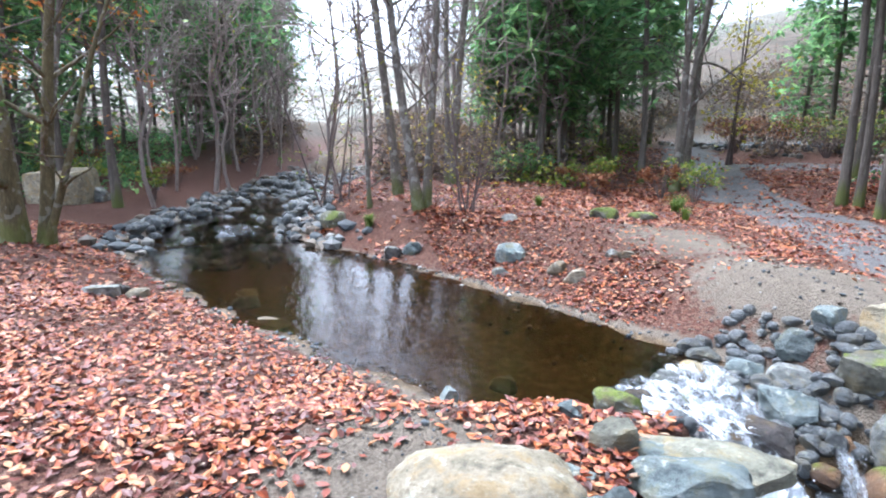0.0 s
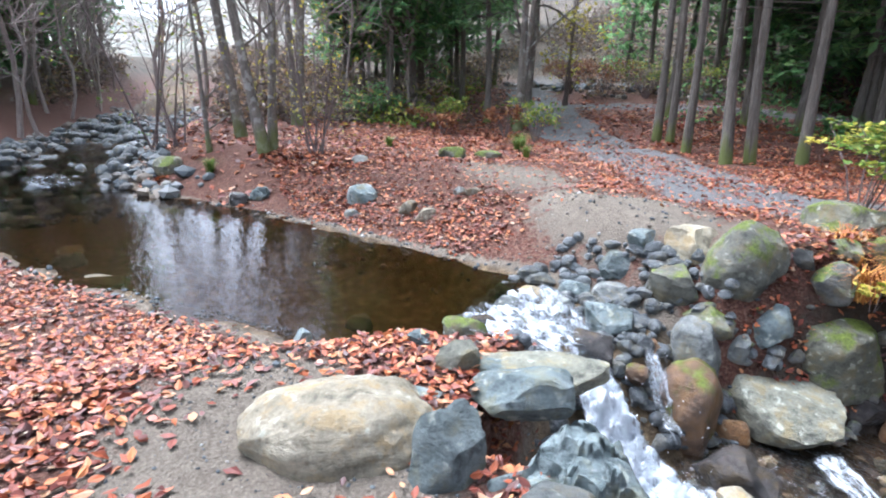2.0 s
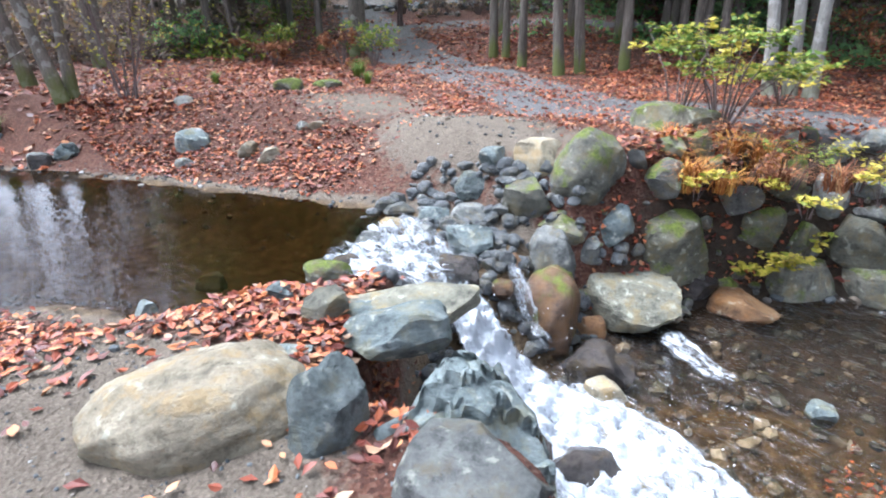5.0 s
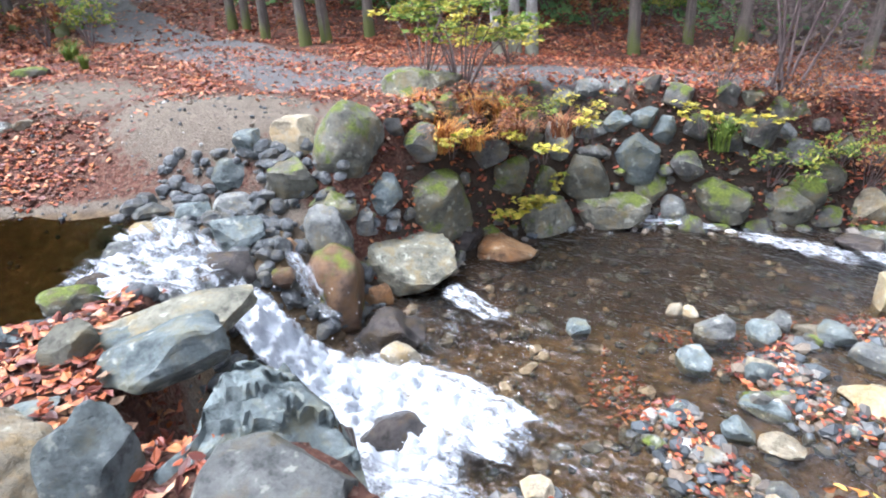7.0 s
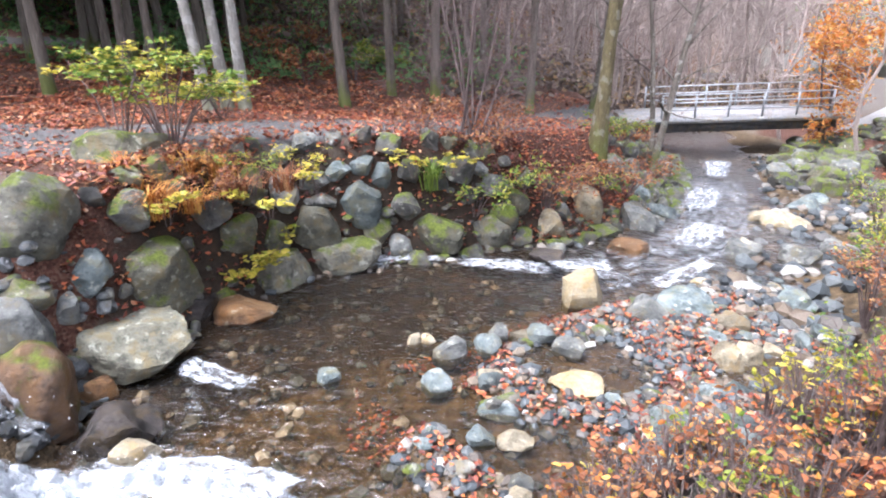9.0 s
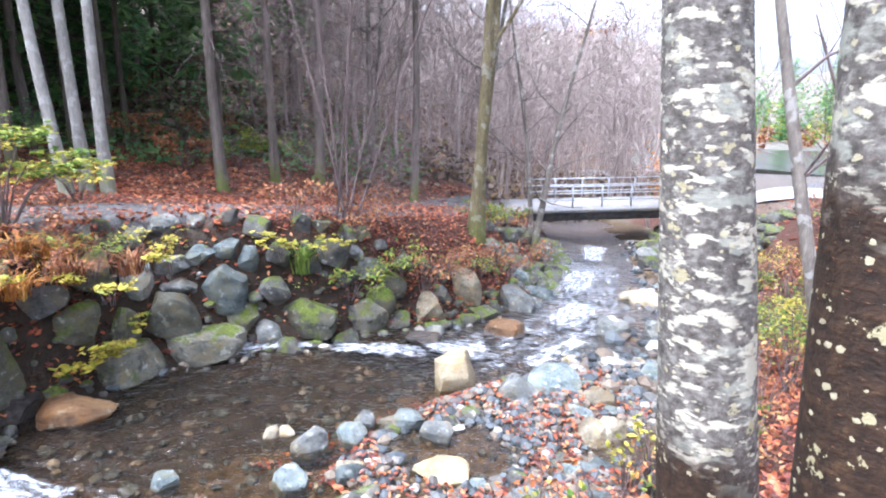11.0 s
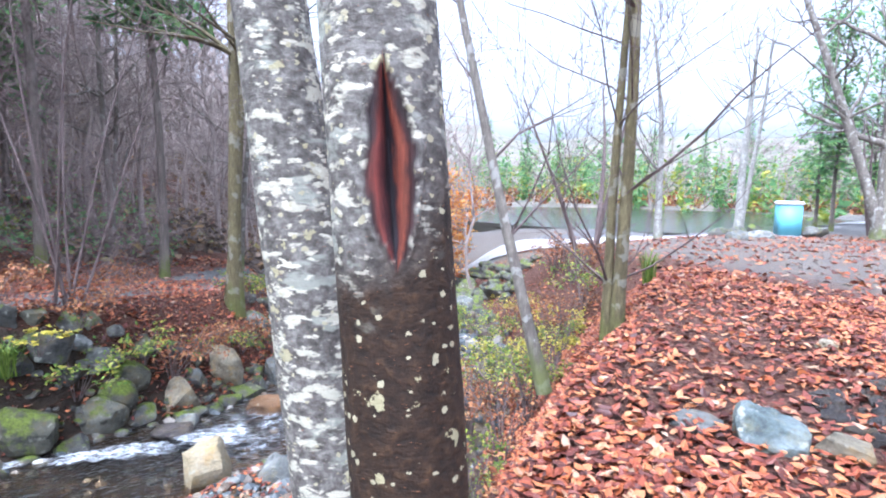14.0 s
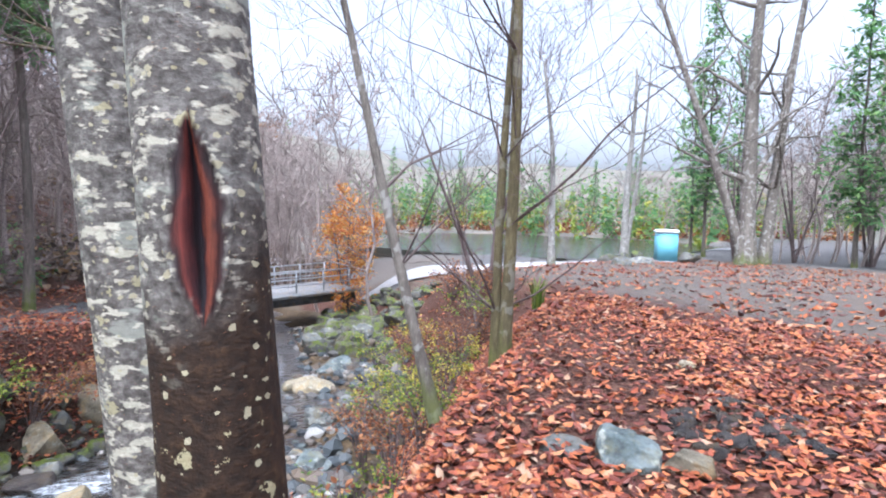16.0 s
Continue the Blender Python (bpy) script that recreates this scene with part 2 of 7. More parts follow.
DRYSTEM = leaf_mat("dry_stems", [(0.0, (0.10, 0.035, 0.015)), (0.5, (0.26, 0.09, 0.035)), (1.0, (0.40, 0.22, 0.09))], 0.8)
FERN = leaf_mat("fern_green", [(0.0, (0.05, 0.11, 0.015)), (1.0, (0.2, 0.26, 0.04))], 0.6, 0.3)


def water_mat(name, tint, ripple_scale, ripple, stretch=(1, 1, 1), gloss=0.02, ior=1.33):
    m, n, l, b = material(name)
    n.remove(b)
    v = place(m, stretch, objectwise=False)
    h = math_node(m, "ADD", noise_tex(m, v, ripple_scale, 3, 0.5), math_node(m, "MULTIPLY", noise_tex(m, v, ripple_scale * 3.7, 2, 0.5), 0.25))
    bp = node(m, "ShaderNodeBump", Strength=1.0, Distance=ripple)
    l.new(h, bp.inputs["Height"])
    clear, shine = node(m, "ShaderNodeBsdfTransparent"), n.new("ShaderNodeBsdfGlossy")
    clear.inputs[0].default_value, shine.inputs["Roughness"].default_value = (*tint, 1), gloss
    fr = node(m, "ShaderNodeFresnel", IOR=ior)
    l.new(bp.outputs[0], shine.inputs["Normal"])
    l.new(bp.outputs[0], fr.inputs["Normal"])
    mx = n.new("ShaderNodeMixShader")
    l.new(fr.outputs[0], mx.inputs[0])
    l.new(clear.outputs[0], mx.inputs[1])
    l.new(shine.outputs[0], mx.inputs[2])
    l.new(mx.outputs[0], n["Material Output"].inputs[0])
    return m


POOL = water_mat("pool_water", (0.46, 0.37, 0.24), 6.0, 0.006, (0.6, 1.5, 1), 0.01, 1.55)
POND = water_mat("pond_water", (0.5, 0.5, 0.4), 1.5, 0.03, (1, 1, 1), 0.15, 2.2)
BROOK = water_mat("brook_water", (0.88, 0.78, 0.62), 5.5, 0.055, (0.9, 1.2, 1), 0.30, 1.68)


# ---- mesh helpers ----
def mesh_object(name, verts, faces, mat, parent=None, label="", smooth_shade=True):
    me = bpy.data.meshes.new(name)
    me.from_pydata(verts.tolist() if hasattr(verts, "tolist") else verts, [], faces.tolist() if hasattr(faces, "tolist") else faces)
    me.materials.append(mat)
    me.polygons.foreach_set("use_smooth", np.full(len(me.polygons), smooth_shade))
    me.update()
    ob = new(name, me)
    if parent:
        ob.parent = parent
    if label:
        tagged(ob, label)
    return ob


def part(name, bm, mat, parent, label="", smooth_shade=True):
    me = bpy.data.meshes.new(name)
    bm.to_mesh(me)
    bm.free()
    me.materials.append(mat)
    me.polygons.foreach_set("use_smooth", np.full(len(me.polygons), smooth_shade))
    ob = new(name, me)
    ob.parent = parent
    if label:
        tagged(ob, label)
    return ob


def tube(points, radii, sides, verts, faces):
    """Adds a tapering tube along points to the lists."""
    pts = [Vector(p) for p in points]
    start = len(verts)
    ref = Vector((0.3, 0.9, 0.2)).normalized()
    for k, p in enumerate(pts):
        d = (pts[min(k + 1, len(pts) - 1)] - pts[max(k - 1, 0)]).normalized()
        a = d.cross(ref)
        if a.length < 0.05:
            a = d.cross(Vector((1, 0, 0)))
        a.normalize()
        b = d.cross(a)
        for s in range(sides):
            q = 2 * math.pi * s / sides
            verts.append(tuple(p + radii[k] * (math.cos(q) * a + math.sin(q) * b)))
    for k in range(len(pts) - 1):
        for s in range(sides):
            i, j = start + k * sides + s, start + k * sides + (s + 1) % sides
            faces.append((i, j, j + sides, i + sides))
    faces.append(tuple(start + (len(pts) - 1) * sides + s for s in range(sides)))


def leaves(centres, sizes, rng, name, mat, parent=None, flat=0.5, normals=None, droop=0.25):
    """Many folded leaves, joined in one mesh: six corners and two faces each."""
    n = len(centres)
    shape = np.array([(0, -0.5, 0), (-0.27, -0.12, 0.07), (-0.22, 0.22, 0.06), (0, 0.5, 0), (0.22, 0.22, 0.06), (0.27, -0.12, 0.07)])
    shape = shape[None] * sizes[:, None, None] * np.array([1, 1, 1])[None, None]
    shape[:, :, 2] *= rng.uniform(-1.2, 2.2, (n, 1))
    shape[:, 3, 2] += rng.uniform(-droop, droop, n) * sizes
    shape[:, 0, 2] += rng.uniform(-droop, droop, n) * sizes
    yaw, tilt, way = rng.uniform(0, 6.283, n), rng.normal(0, flat, n), rng.uniform(0, 6.283, n)
    c, s = np.cos(yaw), np.sin(yaw)
    x, y, z = shape[:, :, 0], shape[:, :, 1], shape[:, :, 2]
    x, y = x * c[:, None] - y * s[:, None], x * s[:, None] + y * c[:, None]
    ax, ay = np.cos(way)[:, None], np.sin(way)[:, None]
    u, w = x * ax + y * ay, -x * ay + y * ax
    ct, st = np.cos(tilt)[:, None], np.sin(tilt)[:, None]
    u, z = u * ct + z * st, -u * st + z * ct
    x, y = u * ax - w * ay, u * ay + w * ax
    v = np.stack([x, y, z], -1) + centres[:, None]
    base = np.arange(n)[:, None] * 6
    f = np.concatenate([base + [0, 1, 2, 3], base + [0, 3, 4, 5]], 1).reshape(-1, 4)
    return mesh_object(name, v.reshape(-1, 3), f, mat, parent, smooth_shade=False)


def icosphere(level):
    bm = bmesh.new()
    bmesh.ops.create_icosphere(bm, subdivisions=level, radius=1)
    v = np.array([p.co for p in bm.verts])
    f = [[p.index for p in q.verts] for q in bm.faces]
    bm.free()
    return v, f


ICO = {k: icosphere(k) for k in (1, 2, 3, 4, 5)}


def rock_shape(seed, w, d, h, angular=0.6, level=4, flat_top=0.0, peak=0.0, square=None, strata=0.0):
    """A boulder: a ball cut by random planes, then roughened. Centred on the origin."""
    rng = np.random.default_rng(seed)
    v, f = ICO[level]
    p = square or 2.0 + 3.2 * max(0.0, angular - 0.25)
    turn = Euler(rng.uniform(-0.35, 0.35, 3)).to_matrix() if not square else Matrix.Identity(3)
    v = v @ np.array(turn)
    v = v / (np.abs(v) ** p).sum(1)[:, None] ** (1 / p)     # between a ball and a block
    v = v / np.abs(v).max() * 1.12
    for k in range(int(5 + 9 * angular)):
        n = rng.normal(0, 1, 3)
        n /= np.linalg.norm(n)
        cut = (rng.uniform(0.86 - 0.3 * angular, 1.0) if angular > 0.3 else rng.uniform(0.85, 1.05)) + (0.12 if square else 0.0)
        over = np.clip(v @ n - cut, 0, None)
        v = v - over[:, None] * n * 0.985
    if flat_top:
        v[:, 2] = np.where(v[:, 2] > flat_top, flat_top + (v[:, 2] - flat_top) * 0.12, v[:, 2])
    if peak:
        v[:, :2] *= (1 - peak * np.clip((v[:, 2:] + 0.7) / 1.5, 0, 1))
    off = rng.uniform(-50, 50, 3)
    rough = np.array([noise.noise(Vector(p * 1.7 + off)) * 0.09 + noise.noise(Vector(p * 4.5 + off)) * 0.035 + noise.noise(Vector(p * 11 + off)) * 0.022 + noise.noise(Vector(p * 25 + off)) * 0.012 for p in v])
    v = v * (1 + rough[:, None])
    if strata:     # split ledges across the face
        warp = np.array([noise.noise(Vector(p * 2.2 + off)) for p in v])
        step = v[:, 2] * 2.3 + 0.9 * v[:, 0] + 1.3 * warp + off[0]
        saw = step % 1
        v[:, 1] += strata * (saw - 0.5) * (v[:, 1] < 0.2) * (0.6 + 1.2 * np.abs(warp))
        v[:, 2] += 0.3 * strata * np.sin(step * 6.283)
    v -= (v.max(0) + v.min(0)) / 2
    v /= (v.max(0) - v.min(0)) / 2
    return v * np.array([w, d, h]) / 2, f


ROCKS = [0]


def rock(x, y, z, w, d, h, turn=0, mat=None, angular=0.6, seed=None, label="grey angular stone on the stream bank", tilt=(0, 0), level=4, group="", flat_top=0.0, name="boulder", peak=0.0, square=None, strata=0.0):
    """A boulder whose middle is at x, y, z."""
    ROCKS[0] += 1
    v, f = rock_shape(seed if seed is not None else ROCKS[0], w, d, h, angular, level, flat_top, peak, square, strata)
    ob = mesh_object(name, v, f, mat or GREY, smooth_shade=angular < 0.35)
    if angular >= 0.35:
        ob.data.set_sharp_from_angle(angle=radians(22))
        ob.data.polygons.foreach_set("use_smooth", np.full(len(ob.data.polygons), True))
    ob.matrix_world = pose(x, y, z, tilt[0], tilt[1], turn)
    return tagged(ob, label, "boulder" if name == "boulder" else "stone", group)


def ground_z(x, y):
    return float(height(np.array([x]), np.array([y]))[0])

# ---- the lie of the land ----
def smooth(t):
    t = np.clip(t, 0.0, 1.0)
    return t * t * (3 - 2 * t)


# stream axis, downstream: x, y, half width far side, half width near side, water level, bank width far, bank width near
STREAM = np.array([
    (-60.00, 4.00, 1.2, 1.2, 1.6, 3, 3), (-25.67, 0.83, 1, 1.3, 0.4, 2.5, 2.5), (-18.76, -0.72, 0.9, 1.5, 0.2, 2, 2),
    (-13.80, -1.54, 1.3, 1.6, 0.1, 1.6, 2), (-11.23, -1.54, 1.35, 1.6, 0, 1.5, 1.6), (-8.54, -0.34, 1.6, 1.55, 0, 2, 2.2),
    (-6.32, 0.93, 1.55, 1.45, 0, 2.4, 2.4), (-4.66, 2.12, 1.1, 1.5, 0, 2.2, 2), (-3.57, 2.72, 0.95, 0.95, 0, 1, 0.7),
    (-2.85, 3.15, 0.75, 0.75, -0.12, 0.7, 0.4), (-2.25, 3.30, 0.50, 1.75, -0.85, 0.7, 0.5), (-1.40, 3.87, 1.15, 3.0, -0.86, 0.55, 0.8),
    (-0.27, 4.67, 1.8, 3.15, -0.86, 0.55, 0.8), (1.34, 5.63, 1.4, 2.75, -0.9, 0.55, 1.2), (2.75, 6.35, 1.25, 2.2, -1, 1, 1.8),
    (4.62, 8.37, 0.9, 2.3, -1.25, 1.3, 2.6), (6.34, 11.51, 1, 2.8, -1.6, 1.3, 1.8), (9.17, 17.74, 1.3, 2.6, -2.2, 4, 3), (12.00, 28.00, 1.5, 2, -2.9, 14, 10), (30.00, 60.00, 1.5, 2, -4, 20, 20)])


def along(x, y):
    """Nearest place on the stream's axis: signed distance (far side positive) and the axis columns there."""
    x, y = np.asarray(x, float), np.asarray(y, float)
    best, side, cols = np.full(x.shape, 1e9), np.zeros(x.shape), np.zeros(x.shape + (5,))
    for a, b in zip(STREAM[:-1], STREAM[1:]):
        d = b[:2] - a[:2]
        u = np.clip(((x - a[0]) * d[0] + (y - a[1]) * d[1]) / (d @ d), 0, 1)
        px, py = x - a[0] - u * d[0], y - a[1] - u * d[1]
        r = np.hypot(px, py)
        near = r < best
        best = np.where(near, r, best)
        side = np.where(near, np.sign(d[0] * py - d[1] * px + 1e-9), side)
        cols = np.where(near[..., None], a[2:] + u[..., None] * (b[2:] - a[2:]), cols)
    return best * side, cols


def wave(x, y, k, ph=0.0):
    return np.sin(x * k + 1.3 * np.sin(y * k * 0.7 + ph)) * np.cos(y * k * 1.1 + 1.7 * np.sin(x * k * 0.6 - ph))


def far_land(x, y):
    s = (x + 2) * 0.62 + (y - 8) * 0.78
    z = 0.55 - 0.115 * np.clip(s, 0, 16) + 0.012 * np.clip(-s, 0, 20) + 0.02 * np.clip(-x - 10, 0, 15)
    back = (y - 10.5) + 0.25 * np.clip(-x - 8, 0, 20) - 0.55 * np.clip(x, 0, 30)
    z = z + 0.13 * np.clip(back, 0, 8) + 0.33 * np.clip(back - 8 - 5 * smooth((-x - 9) / 6), 0, 40)
    z = z + 0.10 * np.clip(-x - 24, 0, 40)
    return z


def near_land(x, y):
    z = 0.40 + 0.50 * smooth((x - 0.3) / 2.4) - 0.042 * np.clip(np.hypot(x - 3, y - 1) - 2.0, 0, 34) * smooth((x - 2.5) / 2)
    z = z - 0.75 * smooth((y - 8.5 - 0.25 * (x - 11)) / 5) * smooth((x - 8) / 4)     # the clearing drops to the pond
    z = z - 0.012 * np.clip(-x - 3, 0, 10) + 0.10 * np.clip(-x - 17, 0, 40) + 0.06 * np.clip(-y - 8, 0, 40)
    return z


def height(x, y, rough=True):
    x, y = np.asarray(x, float), np.asarray(y, float)
    d, c = along(x, y)
    wl, wr, zw, bl, br = np.moveaxis(c, -1, 0)
    side = d > 0
    half, bank = np.where(side, wl, wr), np.where(side, bl, br)
    out = np.abs(d) - half
    land = np.where(side, far_land(x, y), near_land(x, y))
    depth = np.where(zw > -0.05, 0.34, 0.16)
    bed = zw - depth * smooth(-out / 0.8)
    start = np.interp(x, [-1, 0, 1, 3, 8], [1.55, 0.95, 0.30, 0.25, 0.7])
    bar = smooth((-d - start) / 0.35) * (zw < -0.5) * smooth((x + 1.2) / 0.4)
    bed = bed + (depth + 0.05) * bar * (0.75 + 0.4 * wave(x, y, 2.3, 0.4))
    up = smooth(out / bank) * 0.85 + 0.15 * np.clip(out / bank, 0, 1)
    z = np.where(out < 0, bed, zw + (land - zw) * up)
    mound = np.exp(-(((x + 4.65) * 0.8 + (y - 4.30) * 0.6) / 1.2) ** 2 - (((y - 4.30) * 0.8 - (x + 4.65) * 0.6) / 0.55) ** 2)
    z = z + 0.12 * mound
    u, v = (x - 48) * 0.78 + (y - 37) * 0.62, (y - 37) * 0.78 - (x - 48) * 0.62
    pond = smooth((1.0 - np.hypot(u / 19, v / 21)) / 0.12)
    z = z * (1 - pond) + pond * -2.6
    r = np.hypot(x, y)
    z = z + 0.13 * np.clip(r - 110, 0, 400) * (0.8 + 0.35 * wave(x / 60, y / 60, 1.0, 0.5)) * (1 - smooth((r - 700) / 600))
    if rough:
        far = np.clip(np.hypot(x, y) / 30, 0.3, 6)
        z = z + 0.018 * wave(x, y, 3.1) + 0.012 * wave(x, y, 7.3, 2.0) + 0.05 * far * wave(x, y, 0.55, 1.0) * smooth((np.hypot(x + 2, y - 3) - 7) / 8)
    return z

# ---- ground ----
def line_distance(x, y, pts):
    best = np.full(np.shape(x), 1e9)
    for (ax, ay), (bx, by) in zip(pts[:-1], pts[1:]):
        dx, dy = bx - ax, by - ay
        u = np.clip(((x - ax) * dx + (y - ay) * dy) / (dx * dx + dy * dy), 0, 1)
        best = np.minimum(best, np.hypot(x - ax - u * dx, y - ay - u * dy))
    return best


ROAD = [(-28.30, 21.64), (-18.82, 13.58), (-11.55, 9.89), (-8.50, 8.81), (-4.43, 6.62), (-1.73, 7.28), (0.36, 8.87), (3.14, 11.58), (7.34, 17.25), (13.80, 17.09), (25.14, 22.86), (41.69, 31.92)]
SIDE_TRACK = [(-15.35, 12.95), (-12.86, 14.61), (-9.24, 16.83)]


def covers(x, y):
    """Share of leaf litter, of grey road gravel and of stream bed."""
    d, c = along(x, y)
    out = np.abs(d) - np.where(d > 0, c[..., 0], c[..., 1])
    r = line_distance(x, y, ROAD)
    road = smooth((1.15 - r) / 0.5) * (0.55 + 0.45 * smooth(r / 0.3))
    road = np.maximum(road, smooth((0.9 - line_distance(x, y, SIDE_TRACK)) / 0.5) * 0.8)
    leaf = smooth((out + 0.02) / 0.35)
    sandy = np.exp(-(((x + 4.43) / 1.5) ** 2 + ((y - 4.62) / 0.85) ** 2) ** 1.5)
    sandy = np.maximum(sandy, 0.8 * np.exp(-(((x + 6.96) / 1.6) ** 2 + ((y - 5.01) / 0.9) ** 2) ** 1.5))
    sandy = np.maximum(sandy, np.exp(-(((x + 1.89) / 1.15) ** 2 + ((y - 0.36) / 0.75) ** 2) ** 2))
    sandy = np.maximum(sandy, 0.62 * smooth((x - 5.5 - 0.4 * (y - 2)) / 3) * (d < 0))
    leaf = leaf * (1 - sandy) * (1 - 0.75 * road)
    road = np.maximum(road, 0.45 * smooth((x - 5.0 - 0.4 * (y - 2)) / 3) * (d < 0) * smooth((out - 1.5) / 1.5))
    road = np.maximum(road, 0.7 * smooth((out - 3.5) / 2) * (d < 0) * smooth((x - 24) / 6))
    wild = smooth((np.hypot(x, y) - 70) / 30)
    leaf, road = np.maximum(leaf, wild), road * (1 - wild)
    bed = smooth((0.06 - out) / 0.12)
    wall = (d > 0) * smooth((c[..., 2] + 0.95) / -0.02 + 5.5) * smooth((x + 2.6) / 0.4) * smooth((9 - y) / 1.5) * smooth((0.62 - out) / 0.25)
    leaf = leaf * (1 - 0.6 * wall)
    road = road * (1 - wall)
    return leaf, road, bed, wall     # wall: soil between the bank boulders, darkened in colour for the shade of the gaps


def axis_steps(a, b, fine, reach):
    inner = np.arange(a, b + 1e-6, fine)
    g = fine * np.cumprod(np.full(60, 1.16))
    o = np.cumsum(g)
    o = np.append(o[o < reach], reach)
    return np.concatenate([(a - o)[::-1], inner, b + o])


gx, gy = axis_steps(-13, 8, 0.095, 1800), axis_steps(-4.5, 13, 0.095, 1800)
GX, GY = np.meshgrid(gx, gy)
GZ = height(GX, GY)
nx, ny = len(gx), len(gy)
idx = np.arange(nx * ny).reshape(ny, nx)
quads = np.stack([idx[:-1, :-1], idx[:-1, 1:], idx[1:, 1:], idx[1:, :-1]], -1).reshape(-1, 4)
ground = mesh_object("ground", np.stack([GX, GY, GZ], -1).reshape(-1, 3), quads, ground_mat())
lf, rd, bd, shaded_soil = covers(GX.ravel(), GY.ravel())
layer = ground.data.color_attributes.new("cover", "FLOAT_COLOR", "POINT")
layer.data.foreach_set("color", np.stack([lf, rd, bd, 1 - shaded_soil], -1).ravel())
tagged(ground, "leaf-strewn forest floor with sandy banks and gravel", "ground", kind="structure")


# ---- water ----
def water_strip(name, s0, s1, mat, label, wide=0.25, fine=0.12, amp=0.0):
    """Water along the stream's axis between two of its vertices, a sheet with its level."""
    rows, cum = [], 0
    pts = STREAM[s0:s1 + 1]
    dense = []
    for a, b in zip(pts[:-1], pts[1:]):
        n = max(2, int(np.hypot(*(b - a)[:2]) / fine))
        dense += [a + (b - a) * k / n for k in range(n)]
    dense = np.array(dense + [pts[-1]])
    tang = np.gradient(dense[:, :2], axis=0)
    k = np.ones(9) / 9
    tang = np.stack([np.convolve(np.pad(tang[:, j], 4, mode="edge"), k, "valid") for j in (0, 1)], 1)
    tang /= np.linalg.norm(tang, axis=1)[:, None]
    nrm = np.stack([-tang[:, 1], tang[:, 0]], 1)
    across = np.linspace(-1, 1, 33)
    v = []
    for p, n in zip(dense, nrm):
        for u in across:
            w = (p[2] if u > 0 else p[3]) + wide
            x, y = p[0] + n[0] * u * w, p[1] + n[1] * u * w
            v.append((x, y, p[4] + amp * float(wave(x, y, 5.0, 0.7) + 0.6 * wave(x, y, 11.0, 1.9))))
    m = len(across)
    i = np.arange(len(dense) * m).reshape(-1, m)
    f = np.stack([i[:-1, :-1], i[:-1, 1:], i[1:, 1:], i[1:, :-1]], -1).reshape(-1, 4)
    return tagged(mesh_object(name, np.array(v), f[:, ::-1], mat), label, "water", kind="structure")


water_strip("water_pool", 4, 8, POOL, "still brown pool behind a stone weir", wide=0.35)
water_strip("water_upstream", 2, 4, POOL, "shallow stream running over stones", wide=0.1, fine=0.3, amp=0.01)
water_strip("water_downstream", 10, 19, BROOK, "clear shallow stream running over pebbles", wide=0.1, amp=0.012)
pv = []
for k in range(48):
    a = 2 * math.pi * k / 48
    u, v = 18.7 * math.cos(a), 20.7 * math.sin(a)
    pv.append((48 + 0.78 * u - 0.62 * v, 37 + 0.62 * u + 0.78 * v, -1.4))
tagged(mesh_object("water_pond", pv, [list(range(48))], POND), "grey-green pond beyond the track", "water", kind="structure")


# ---- trees ----
def branchy(rng, start, way, length, radius, depth, wood, twigs, tips, spread=0.7, up=0.25, n_child=(3, 5), sides=8, wander=0.17):
    """Grows a limb and its children; wood and twigs are pairs of vertex and face lists."""
    steps = max(3, int(length / 0.35)) if depth > 0 else 3
    steps = min(steps, 12)
    p, d = Vector(start), Vector(way).normalized()
    pts, rad = [p.copy()], [radius]
    for k in range(steps):
        d = (d + Vector(rng.normal(0, wander, 3)) + Vector((0, 0, up * 0.12))).normalized()
        p = p + d * (length / steps)
        pts.append(p.copy())
        rad.append(max(radius * (1 - 0.86 * (k + 1) / steps), 0.002))
    target = wood if radius > 0.018 else twigs
    tube(pts, rad, sides if radius > 0.05 else (5 if radius > 0.018 else 3), *target)
    if depth == 0:
        tips.append(tuple(pts[-1]))
        tips.append(tuple(pts[len(pts) // 2]))
        return
    for c in range(int(rng.integers(*n_child))):
        k = int(rng.integers(max(1, steps // 3), steps + 1))
        side = Vector(rng.normal(0, 1, 3)).cross(d).normalized()
        w = (d * (1 - spread * 0.5) + side * spread + Vector((0, 0, up * 0.5))).normalized()
        branchy(rng, pts[k], w, length * rng.uniform(0.45, 0.72), rad[k] * rng.uniform(0.45, 0.7), depth - 1, wood, twigs, tips, spread, up, n_child, sides, wander)


